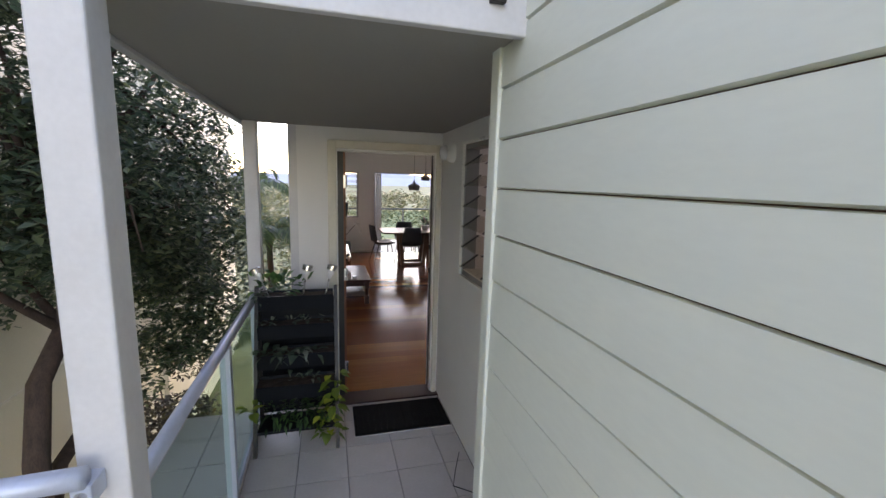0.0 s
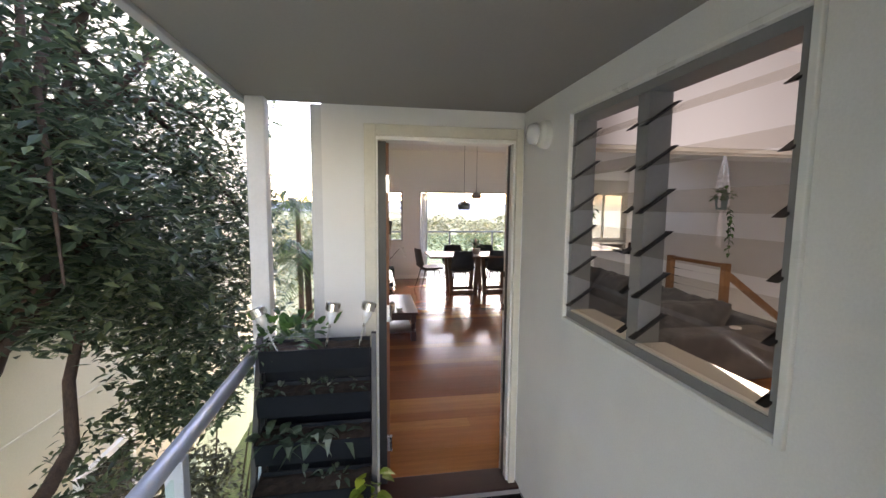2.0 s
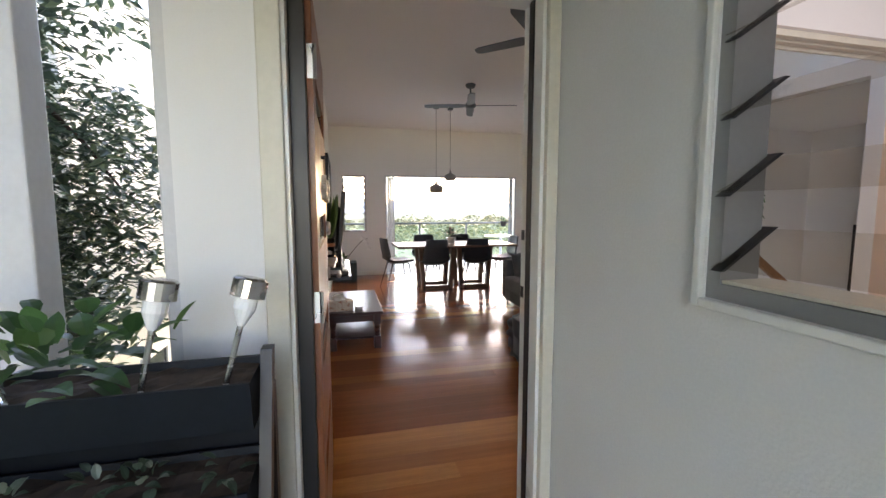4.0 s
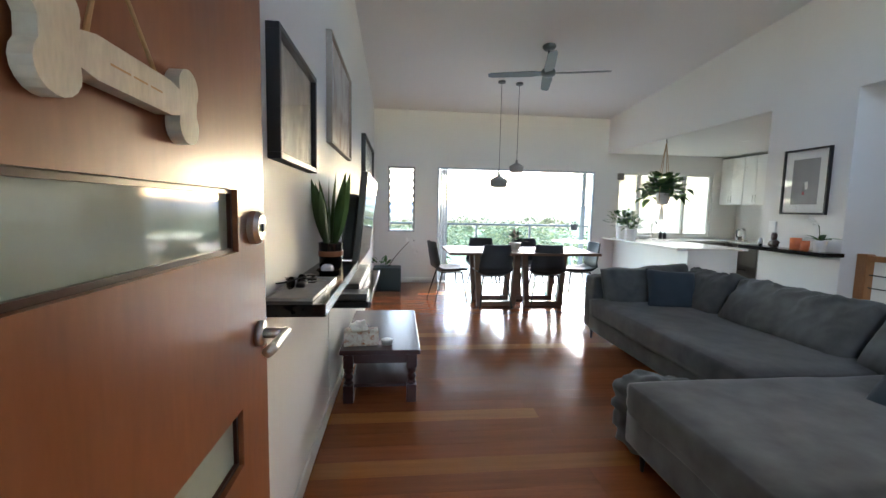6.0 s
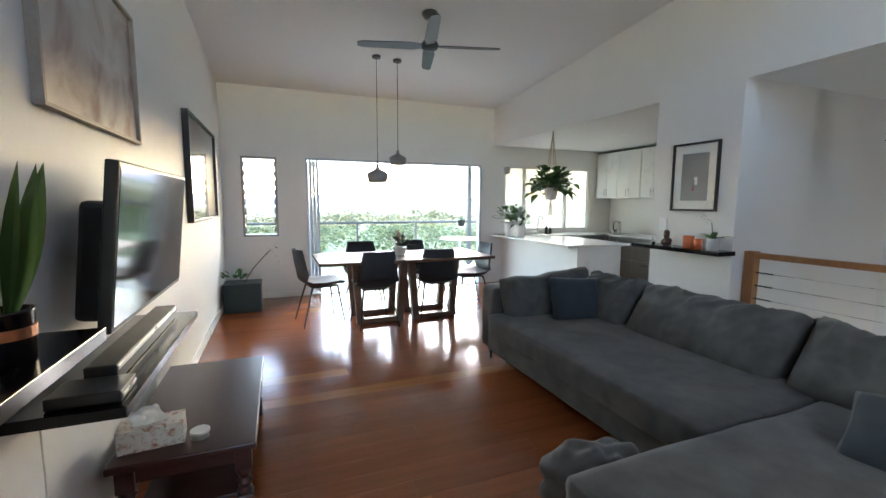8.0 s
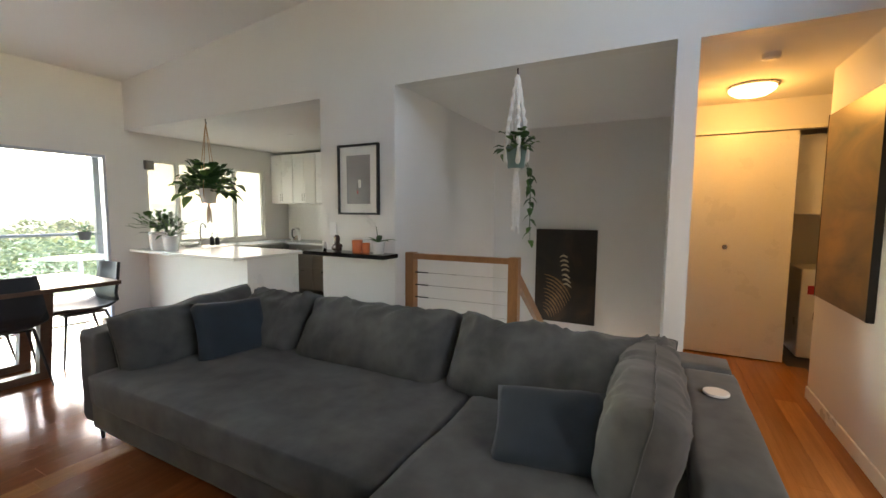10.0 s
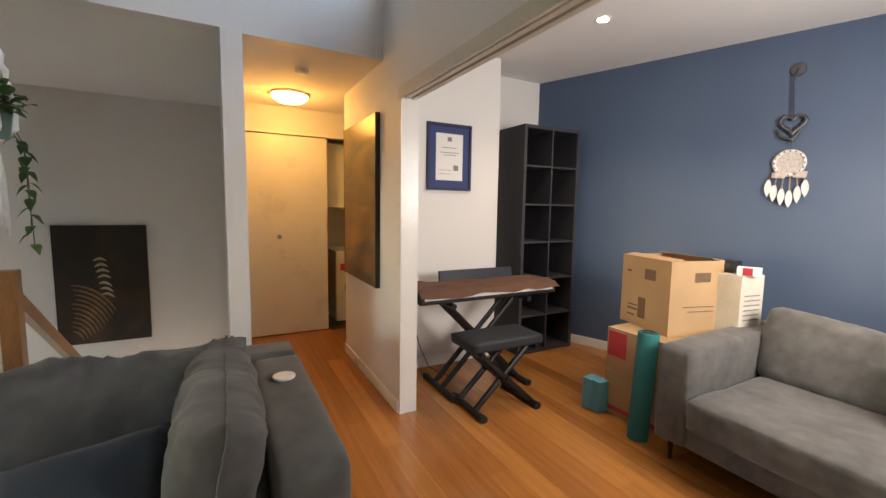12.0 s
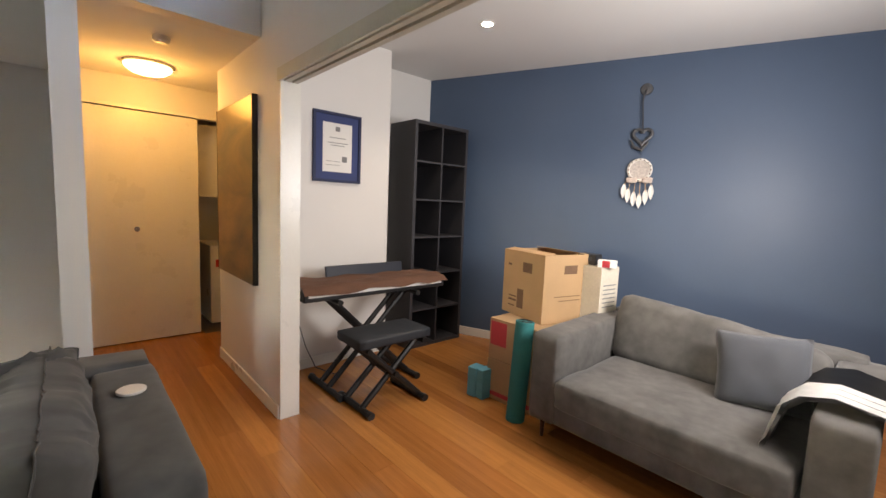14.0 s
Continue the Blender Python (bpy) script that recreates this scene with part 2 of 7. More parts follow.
def prism(bm, pts, z0, z1, axis="z"):
    """An outline of 2D points, swept along an axis."""
    def p3(p, h):
        return {"z": (p[0], p[1], h), "y": (p[0], h, p[1]), "x": (h, p[0], p[1])}[axis]
    lo = [bm.verts.new(p3(p, z0)) for p in pts]
    hi = [bm.verts.new(p3(p, z1)) for p in pts]
    n = len(pts)
    bm.faces.new(lo)
    bm.faces.new(hi)
    for i in range(n):
        bm.faces.new((lo[i], lo[(i + 1) % n], hi[(i + 1) % n], hi[i]))
    return bm


def tube(bm, pts, radii, n=10, caps=True):
    """A round bar through points, with a radius at each."""
    pts = [Vector(p) for p in pts]
    if not hasattr(radii, "__len__"):
        radii = [radii] * len(pts)
    rings, side = [], None
    for i, p in enumerate(pts):
        d = (pts[min(i + 1, len(pts) - 1)] - pts[max(i - 1, 0)]).normalized()
        if side is None:
            side = d.orthogonal().normalized()
        side = (side - d * side.dot(d)).normalized()
        up = d.cross(side)
        rings.append([bm.verts.new(p + (side * math.cos(a) + up * math.sin(a)) * radii[i])
                      for a in (2 * math.pi * k / n for k in range(n))])
    for a, b in zip(rings, rings[1:]):
        for k in range(n):
            bm.faces.new((a[k], a[(k + 1) % n], b[(k + 1) % n], b[k]))
    if caps:
        bm.faces.new(rings[0])
        bm.faces.new(rings[-1])
    return bm


def lathe(bm, profile, n=24, centre=(0, 0, 0)):
    """Turned shape from (radius, height) pairs."""
    rings = []
    for r, z in profile:
        rings.append([bm.verts.new((centre[0] + r * math.cos(a), centre[1] + r * math.sin(a), centre[2] + z))
                      for a in (2 * math.pi * k / n for k in range(n))])
    for a, b in zip(rings, rings[1:]):
        for k in range(n):
            bm.faces.new((a[k], a[(k + 1) % n], b[(k + 1) % n], b[k]))
    if profile[0][0] > 1e-5:
        bm.faces.new(rings[0])
    if profile[-1][0] > 1e-5:
        bm.faces.new(rings[-1])
    return bm


def soft_box(bm, x0, x1, y0, y1, z0, z1, e=7.0, cuts=9, wrinkle=0.0, freq=6.0, m=None, seed=0.0, crease=0.0):
    """A stuffed block: rounded, with soft wrinkles."""
    t = bmesh.new()
    bmesh.ops.create_cube(t, size=2)
    bmesh.ops.subdivide_edges(t, edges=t.edges, cuts=cuts, use_grid_fill=True)
    h = Vector(((x1 - x0) / 2, (y1 - y0) / 2, (z1 - z0) / 2))
    c = Vector(((x0 + x1) / 2, (y0 + y1) / 2, (z0 + z1) / 2))
    small = min(h)
    made = {}
    for v in t.verts:
        p = v.co
        # rounding of the same width along every axis
        q = Vector([math.copysign(abs(p[i]) * h[i], p[i]) for i in range(3)])
        r = small * min(0.95, 2.4 / e)
        core = Vector([max(-(h[i] - r), min(h[i] - r, q[i])) for i in range(3)])
        d = q - core
        if d.length > 1e-9:
            k = max(abs(d[0]), abs(d[1]), abs(d[2]))
            d = d.normalized() * k
        q = core + d
        if wrinkle:
            w = noise.noise((q + c + Vector((seed, seed, seed))) * freq) + 0.5 * noise.noise((q + c) * freq * 2.3 + Vector((seed, 3, 1)))
            fold = 1 - abs(noise.noise(Vector(((q + c).x * 3, (q + c).y * 3, (q + c).z * 9)) + Vector((seed * 2, 1, seed)))) * 4
            q += q.normalized() * (w * wrinkle - max(0.0, fold) * crease)
        q += c
        if m is not None:
            q = m @ q
        made[v] = bm.verts.new(q)
    for f in t.faces:
        bm.faces.new([made[v] for v in f.verts])
    t.free()
    return bm


def pillow(bm, w, h, d, m, n=14, wrinkle=0.008, seed=0.0):
    """A square cushion in its own xz plane, thickest in the middle."""
    grid = {}
    for s in (-1, 1):
        for i in range(n + 1):
            for j in range(n + 1):
                u, v = 2 * i / n - 1, 2 * j / n - 1
                pin = 1 - 0.07 * (1 - u * u) * (abs(v) > .99) - 0.07 * (1 - v * v) * (abs(u) > .99)
                th = d / 2 * max(0.0, (1 - u ** 4) * (1 - v ** 4)) ** 0.45
                bend = 0.05 * (u * u * (abs(v)) ** 3 + v * v * abs(u) ** 3)
                x = u * w / 2 * (1 - 0.06 * (1 - v * v) ** 2 * abs(u) ** 6)
                z = v * h / 2 * (1 - 0.06 * (1 - u * u) ** 2 * abs(v) ** 6)
                wv = noise.noise((u * 2.5 + seed, v * 2.5, s + seed)) * wrinkle * (1 if th > 0.004 else 0)
                edge = i in (0, n) or j in (0, n)
                if edge and s == 1:
                    grid[s, i, j] = grid[-1, i, j]
                else:
                    grid[s, i, j] = bm.verts.new(m @ Vector((x, s * th + wv, z)))
        for i in range(n):
            for j in range(n):
                bm.faces.new((grid[s, i, j], grid[s, i + 1, j], grid[s, i + 1, j + 1], grid[s, i, j + 1]))
    return bm


def leaf(bm, p, d, up, length, width, droop=0.3, seg=4, tip=1.0):
    """A leaf blade of a few segments, folded along its midrib."""
    p, d, up = Vector(p), Vector(d).normalized(), Vector(up)
    side = d.cross(up)
    if side.length < 1e-4:
        side = d.orthogonal()
    side.normalize()
    prev = None
    for i in range(seg + 1):
        s = i / seg
        w = width * math.sin(math.pi * min(1, 0.08 + 0.92 * s) ** tip) * 0.5
        c = p + d * length * s + Vector((0, 0, -1)) * droop * length * s * s
        nrm = side.cross(d).normalized()
        row = [bm.verts.new(c + side * w - nrm * w * -0.2), bm.verts.new(c), bm.verts.new(c - side * w - nrm * w * -0.2)]
        if prev:
            bm.faces.new((prev[0], prev[1], row[1], row[0]))
            bm.faces.new((prev[1], prev[2], row[2], row[1]))
        prev = row
    return bm


def wall(name, axis, a0, a1, u0, u1, z0, z1, holes, material, label="", top=None):
    """A wall that stands across `axis` between a0 and a1, from u0 to u1, with openings (u0, u1, z0, z1) through it.
    top: a function of u and of the wall's own place that lifts the top edge."""
    us = sorted({u0, u1, *[h[0] for h in holes], *[h[1] for h in holes]})
    zs = sorted({z0, z1, *[h[2] for h in holes], *[h[3] for h in holes]})
    us, zs = [u for u in us if u0 <= u <= u1], [z for z in zs if z0 <= z <= z1]
    bm = bmesh.new()
    for ua, ub in zip(us, us[1:]):
        for za, zb in zip(zs, zs[1:]):
            um, zm = (ua + ub) / 2, (za + zb) / 2
            if any(h[0] < um < h[1] and h[2] < zm < h[3] for h in holes):
                continue
            if axis == "x":
                box(bm, a0, a1, ua, ub, za, zb)
            else:
                box(bm, ua, ub, a0, a1, za, zb)
    bmesh.ops.remove_doubles(bm, verts=bm.verts, dist=1e-5)
    seen = {}
    for f in bm.faces:
        seen.setdefault(tuple(round(c, 4) for c in f.calc_center_median()), []).append(f)
    bmesh.ops.delete(bm, geom=[f for fs in seen.values() if len(fs) > 1 for f in fs], context="FACES")
    return tagged(finish(name, bm, material), label, "wall", kind="structure")


def slab(name, x0, x1, y0, y1, z0, z1, material, label, category):
    return tagged(finish(name, boxes((x0, x1, y0, y1, z0, z1)), material), label, category, kind="structure")


def frosted_pane(name, color, clear):
    """Window glass that scatters most of the daylight."""
    m = bpy.data.materials.new(name)
    m.use_nodes = True
    n, l = m.node_tree.nodes, m.node_tree.links
    n.clear()
    tr, tl = n.new("ShaderNodeBsdfTransparent"), n.new("ShaderNodeBsdfTranslucent")
    tl.inputs[0].default_value = (*color, 1)
    mx, out = n.new("ShaderNodeMixShader"), n.new("ShaderNodeOutputMaterial")
    mx.inputs[0].default_value = 1 - clear
    l.new(tr.outputs[0], mx.inputs[1])
    l.new(tl.outputs[0], mx.inputs[2])
    l.new(mx.outputs[0], out.inputs[0])
    return m


M_OBSCURE = frosted_pane("obscure_glass", (0.33, 0.35, 0.33), 0.12)
for m_, v_ in ((M_DOORW, 0.3), (M_PLANK, 0.4), (M_PLANKL, 0.4), (M_PLANKM, 0.4), (M_BLKGLOSS, 0.3), (M_DARKW, 0.3)):
    m_.node_tree.nodes["Principled BSDF"].inputs["Specular IOR Level"].default_value = v_



# ---------------- shell of the house ----------------
LX, RX, FY, BY = 0.09, 4.24, 3.72, 10.89   # living room: left wall, right wall, front wall, far wall
DX0, DX1, DH = 0.138, 0.94, 2.05          # front door opening


def ceil_z(y):
    return 2.95 + 0.085 * (BY - y)


wall("wall_west", "x", -0.03, LX, 3.72, BY + 0.12, 0, 3.75, [], M_WALL, "plain off-white painted living room wall")
wall("wall_front", "y", 3.60, FY, -0.13, 1.385, 0, 3.75, [(DX0, DX1, 0, DH), (0.30, 1.30, 2.80, 3.40)], M_WALL, "off-white painted wall round the front door")
wall("wall_far", "y", BY, BY + 0.12, -0.03, 6.95, 0, 3.75,
     [(0.33, 0.79, 0.889, 2.004), (1.18, 4.02, 0, 2.016), (4.455, 6.316, 0.89, 2.03)], M_WALL,
     "off-white painted wall with sliding doors and windows")
wall("wall_east", "x", RX, RX + 0.11, 3.80, BY, 0, 3.75,
     [(3.80, 4.66, 0, 2.352), (4.775, 6.77, 0, 2.365), (7.575, BY, 0, 2.352)], M_WALL,
     "off-white wall with hall, stairwell and kitchen openings")
wall("wall_study_header", "y", 3.68, 3.80, 1.385, RX + 0.11, 2.06, 3.75, [(1.55, 4.10, 2.80, 3.40)], M_WALL, "off-white painted bulkhead over the study opening")
wall("wall_hall_south", "y", 3.68, 3.80, 3.93, 5.26, 0, 2.06, [], M_WALL, "off-white hall wall ending in a nib")
wall("wall_hall_south_upper", "y", 3.68, 3.80, RX + 0.11, 5.26, 2.06, 2.80, [], M_WALL, "off-white upper hall wall")
tagged(finish("wall_hall_north", boxes((RX + 0.11, 6.95, 4.66, 4.775, -2.8, 2.42)), M_WALL), "off-white wall between hall and stairwell", "wall", kind="structure")
tagged(finish("wall_stair_north", boxes((RX + 0.11, 6.6, 6.77, 6.87, -2.8, 2.42)), M_WALL), "off-white stairwell side wall", "wall", kind="structure")
# the opening low down is added, out of view, to brighten the stairwell
wall("wall_stair_back", "x", 6.53, 6.65, 4.775, 6.77, -2.8, 2.42, [(4.90, 6.65, -2.3, -0.30)], M_WALL, "off-white stairwell end wall with an added unseen opening that lets in light")
tagged(finish("wall_stair_lower", boxes((RX, RX + 0.11, 4.775, 6.77, -2.8, -0.22)), M_WALL), "off-white lower stairwell wall", "wall", kind="structure")
# unseen landing, kept pale so that it bounces this light upwards
slab("floor_stair_landing", RX, 6.6, 4.7, 6.8, -2.9, -2.8, M_TILE, "lower stair landing", "floor")
slab("ceiling_stairwell", RX + 0.11, 6.6, 4.66, 6.87, 2.385, 2.45, M_CEIL, "white stairwell ceiling", "ceiling")
tagged(finish("ceiling_hall", boxes((RX + 0.11, 6.95, 3.80, 4.66, 2.352, 2.42), (5.16, 6.95, 3.1, 3.80, 2.352, 2.42)), M_CEIL), "white hall ceiling", "ceiling", kind="structure")
slab("ceiling_kitchen", RX + 0.11, 6.95, 6.87, BY, 2.352, 2.42, M_CEIL, "white kitchen ceiling", "ceiling")
tagged(finish("wall_kitchen_east", boxes((6.83, 6.95, 6.87, BY, 0, 2.42)), M_WALL), "off-white kitchen wall", "wall", kind="structure")

# raked living room ceiling
bm = bmesh.new()
prism(bm, [(3.60, ceil_z(3.60)), (BY + .1, ceil_z(BY + .1)), (BY + .1, ceil_z(BY) + .9), (3.60, ceil_z(BY) + .9)], 0.0, RX + 0.08, "x")
tagged(finish("ceiling_living", bm, M_CEIL), "white raked plasterboard ceiling", "ceiling", kind="structure")

# study: square on the porch side, a slanted navy wall at the back
BL = (5.02, 1.804)
SL = 0.38


def blue_y(x):
    return BL[1] + SL * (x - BL[0])


wall("wall_porch", "x", 0.98, 1.08, 1.50, 3.68, 0, 2.75, [(2.02, 3.02, 1.19, 2.07)], M_RENDER, "pale grey rendered porch wall with a louvre window")
tagged(finish("wall_porch_south", boxes((0.66, 1.08, -1.6, 1.50, -2.6, 3.2)), M_WALL), "wall behind the weatherboards", "wall", kind="structure")
bm = bmesh.new()
prism(bm, [(1.0, blue_y(1.0)), BL, (BL[0] + .04, BL[1] - .11), (1.0, blue_y(1.0) - .11)], 0, 2.75)
tagged(finish("wall_study_navy", bm, M_BLUE), "navy blue painted feature wall", "wall", kind="structure")
tagged(finish("wall_study_certificate", boxes((4.6, 4.7, 2.58, 3.68, 0, 2.75)), M_WALL), "off-white study wall", "wall", kind="structure")
tagged(finish("wall_study_niche", boxes((5.0, 5.1, 1.75, 2.58, 0, 2.75), (4.7, 5.1, 2.58, 2.68, 0, 2.75)), M_WALL), "off-white niche behind the bookcase", "wall", kind="structure")
bm = bmesh.new()
prism(bm, [(0.98, 3.70), (0.98, -.1), (5.1, 1.6), (5.1, 3.70)], 2.68, 2.76)
tagged(finish("ceiling_study", bm, M_CEIL), "white study ceiling", "ceiling", kind="structure")

# hall end: cupboard box behind the sliding panel
tagged(finish("wall_hall_end", boxes((6.03, 6.09, 3.2, 4.66, 2.115, 2.352)), M_WALL), "off-white panel above the hall door", "wall", kind="structure")
tagged(finish("wall_laundry", boxes((6.85, 6.95, 3.1, 4.66, 0, 2.352), (5.26, 6.85, 3.1, 3.2, 0, 2.352), (5.16, 5.26, 3.1, 3.68, 0, 2.352)), M_WALL), "laundry back wall", "wall", kind="structure")

# ground-floor slabs under the boards
tagged(finish("floor_base", boxes((-0.03, RX, 3.60, BY + .12, -0.25, -0.022), (0.98, RX, -0.2, 3.60, -0.25, -0.022),
                                  (RX, 6.95, 0.8, 4.70, -0.25, -0.022), (RX, 6.95, 6.80, BY + .12, -0.25, -0.022)), M_SUB),
       "dark underfloor", "floor", kind="structure")

# porch
slab("porch_slab", -0.55, 0.98, -1.6, 3.60, -0.30, -0.012, M_GROUT, "porch slab with grey grout joints", "floor")
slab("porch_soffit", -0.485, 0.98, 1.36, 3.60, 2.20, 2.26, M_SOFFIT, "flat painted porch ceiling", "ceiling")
tagged(finish("porch_fascia", boxes((-0.52, 0.66, 1.33, 1.36, 2.185, 2.45), (-0.52, -0.487, 1.36, 3.75, 2.185, 2.45), bevel=0.004), M_POSTP), "painted fascia board round the porch roof", "fascia", kind="structure")
slab("porch_roof", -0.6, 1.1, 1.25, 3.72, 2.45, 2.52, M_ALU, "metal porch roof", "roof")

# weatherboards
siding = thing("weatherboard_cladding", pose(0.58, 0, 0), "pale green painted weatherboards with dark shadow gaps", "cladding")
siding["kind"] = "structure"
for i in range(-3, 18):
    z0 = 1.523 + 0.1408 * (i - 10) 
    bm = bmesh.new()
    prism(bm, [(0.012, 0.0), (0.0, 0.004), (0.004, 0.1365), (0.014, 0.1385), (0.08, 0.1385), (0.08, 0.0)], -1.6, 1.47, "y")
    ob = part("weatherboard", bm, M_SIDING, siding)
    ob.location = (0, 0, z0)
tagged(finish("siding_gap", boxes((0.594, 0.661, -1.6, 1.47, 0.0, 2.7)), M_SUB), "dark gap behind boards", "cladding", kind="structure")
tagged(finish("corner_trim", boxes((0.572, 0.66, 1.47, 1.53, -0.01, 2.3), bevel=0.004), M_SIDING), "pale painted corner trim board", "trim", kind="structure")
tagged(finish("wall_return", boxes((0.66, 0.98, 1.47, 1.52, -0.01, 2.3)), M_RENDER), "rendered return wall", "wall", kind="structure")


def post(x0, x1, y0, y1, z0, z1, label):
    return tagged(finish("porch_post", boxes((x0, x1, y0, y1, z0, z1), bevel=0.006), M_POSTP), label, "post")


post(-0.445, -0.345, 1.30, 1.40, -0.3, 2.20, "white painted square timber porch post with dark knots")
post(-0.475, -0.385, 3.50, 3.59, -0.3, 2.20, "white painted square timber porch post")
post(-0.20, -0.125, 3.70, 3.78, -0.3, 2.22, "white painted square timber post at the house corner")


def high_window(name, x0, x1):
    w = thing(name, pose(0, 0, 0), "high fixed window above the entry side wall", "window")
    w["kind"] = "structure"
    part("window_frame", boxes((x0, x1, 3.69, 3.715, 2.80, 2.83), (x0, x1, 3.69, 3.715, 3.37, 3.40), (x0, x0 + .03, 3.69, 3.715, 2.83, 3.37), (x1 - .03, x1, 3.69, 3.715, 2.83, 3.37)), M_TRIM, w)
    p = part("pane", boxes((x0 + .03, x1 - .03, 3.70, 3.705, 2.83, 3.37)), M_LOUVRE, w)
    p.visible_shadow = False


high_window("window_4", 0.30, 1.30)
high_window("window_5", 1.55, 4.10)


# ---------------- front door ----------------
frame_o = thing("door_1", pose(0, 0, 0), "cream painted front door frame with timber sill", "door frame")
frame_o["kind"] = "structure"
part("architrave", boxes((DX0 - 0.05, DX0 + 0.012, 3.575, 3.60, 0, DH + 0.055), (DX1 - 0.012, DX1 + 0.028, 3.575, 3.60, 0, DH + 0.055),
                         (DX0 + 0.012, DX1 - 0.012, 3.575, 3.60, DH - 0.005, DH + 0.055), bevel=0.004), M_CREAMTRIM, frame_o, "cream painted outer architrave")
part("jamb", boxes((DX0, DX0 + 0.022, 3.601, 3.735, 0, DH), (DX1 - 0.022, DX1, 3.601, 3.735, 0, DH), (DX0 + .022, DX1 - .022, 3.601, 3.735, DH - 0.022, DH)), M_TRIM, frame_o)
part("inner_architrave", boxes((DX1 - 0.012, DX1 + 0.05, 3.721, 3.738, 0, DH + 0.05), (LX + .005, DX1 - .012, 3.721, 3.738, DH - .006, DH + 0.05), bevel=0.004), M_TRIM, frame_o)
# first box: dark strip in place of shade by the hinges; second: rubber seal
part("door_seal_and_shade", boxes((0.160, 0.205, 3.665, 3.705, 0.02, DH - .02), (DX1 - 0.027, DX1 - 0.0225, 3.655, 3.69, 0.02, DH - .02), bevel=0.002), M_BLACK, frame_o, "black rubber door seal, and a black strip for shade at the hinge side")
part("strike_plate", boxes((0.9145, 0.9178, 3.708, 3.726, 1.045, 1.085)), M_BLKMET, frame_o, "dark metal strike plate")
part("strike_plate", boxes((0.9145, 0.9178, 3.708, 3.726, 1.25, 1.285)), M_BLKMET, frame_o, "dark metal strike plate")
part("sill", boxes((DX0 - 0.04, DX1 + 0.04, 3.53, 3.73, -0.015, 0.012), bevel=0.004), M_DARKW, frame_o, "dark worn timber door sill")
tagged(finish("porch_step", boxes((-0.13, 0.98, 3.50, 3.60, -0.014, -0.003)), M_CREAMTRIM), "cream painted edge below the door sill", "step", kind="structure")

door = thing("front_door", pose(0.202, 3.715, 0, 0, 0, 0), "open red-brown timber front door with four frosted glass slots", "door")
L, T = 0.885, 0.021
slots = [(0.36, 0.475), (0.80, 0.915), (1.22, 1.335), (1.68, 1.795)]
sy0, sy1 = 0.127, 0.735
bs = [(-T, T, 0, sy0, 0.012, 2.035), (-T, T, sy1, L, 0.012, 2.035)]
zz = 0.012
for a, b in slots:
    bs.append((-T, T, sy0, sy1, zz, a))
    zz = b
bs.append((-T, T, sy0, sy1, zz, 2.035))
part("door_leaf", boxes(*bs), M_DOORW, door, "red-brown varnished timber leaf")
for a, b in slots:
    part("glass_slot", boxes((-0.004, 0.004, sy0, sy1, a, b)), M_FROST, door, "pale frosted glass slot")
    part("slot_bead", boxes((-0.011, 0.011, sy0, sy0 + 0.008, a, b), (-0.011, 0.011, sy1 - 0.008, sy1, a, b),
                            (-0.011, 0.011, sy0 + .008, sy1 - .008, a, a + 0.008), (-0.011, 0.011, sy0 + .008, sy1 - .008, b - 0.008, b)), M_DARKW, door)
bm = bmesh.new()
tube(bm, [(T, L - 0.052, 1.035), (T + 0.012, L - 0.052, 1.035)], 0.028, 20)
tube(bm, [(T + 0.012, L - 0.052, 1.035), (T + 0.06, L - 0.052, 1.035)], 0.011, 14)
tube(bm, [(T + 0.055, L - 0.04, 1.035), (T + 0.058, L - 0.15, 1.035), (T + 0.055, L - 0.175, 1.035)], 0.0105, 14)
handle = part("lever_handle", bm, M_CHROME, door, "brushed steel lever handle", True)
bm = bmesh.new()
tube(bm, [(T, L - 0.075, 1.262), (T + 0.012, L - 0.075, 1.262), (T + 0.02, L - 0.075, 1.262)], [0.034, 0.034, 0.026], 22)
lock = part("deadlock", bm, M_CHROME, door, "round steel deadlock")
part("keyhole", boxes((T + 0.0201, T + 0.024, L - 0.081, L - 0.069, 1.254, 1.270)), M_BLACK, lock)
for hz in (0.25, 1.05, 1.80):
    bm = boxes((T - 0.016, T + 0.004, -0.006, 0.001, hz - 0.05, hz + 0.05))
    tube(bm, [(T + 0.007, -0.005, hz - 0.05), (T + 0.007, -0.005, hz + 0.05)], 0.006, 10)
    part("hinge", bm, M_CHROME, door, "steel butt hinge")

sign = thing("bone_sign", pose(0.2235, 4.131, 1.437, -2), "pale wooden bone-shaped sign hanging on twine from the door", "sign")
bm = bmesh.new()
out = []
for sx, sz in ((1, 1), (-1, 1), (-1, -1), (1, -1)):
    arc = [(sx * (0.106 + 0.025 * math.cos(radians(a))), sz * (0.024 + 0.024 * math.sin(radians(a)))) for a in range(-40, 206, 20)]
    arc.append((sx * 0.062, sz * 0.0205))
    out += arc if sx * sz > 0 else arc[::-1]
prism(bm, out, 0.003, 0.021, "x")
part("plaque", bm, mat("pale_wood", (0.58, 0.52, 0.43), 0.6, var=.15, scale=8, stretch=(1, 4, 1)), sign)
part("lettering", boxes((0.0212, 0.0216, -0.045, -0.015, -0.0008, 0.0012), (0.0212, 0.0216, -0.010, 0.014, -0.0008, 0.0012), (0.0212, 0.0216, 0.020, 0.042, -0.0008, 0.0012)), M_CARD, sign, "small dark unreadable lettering")
bm = bmesh.new()
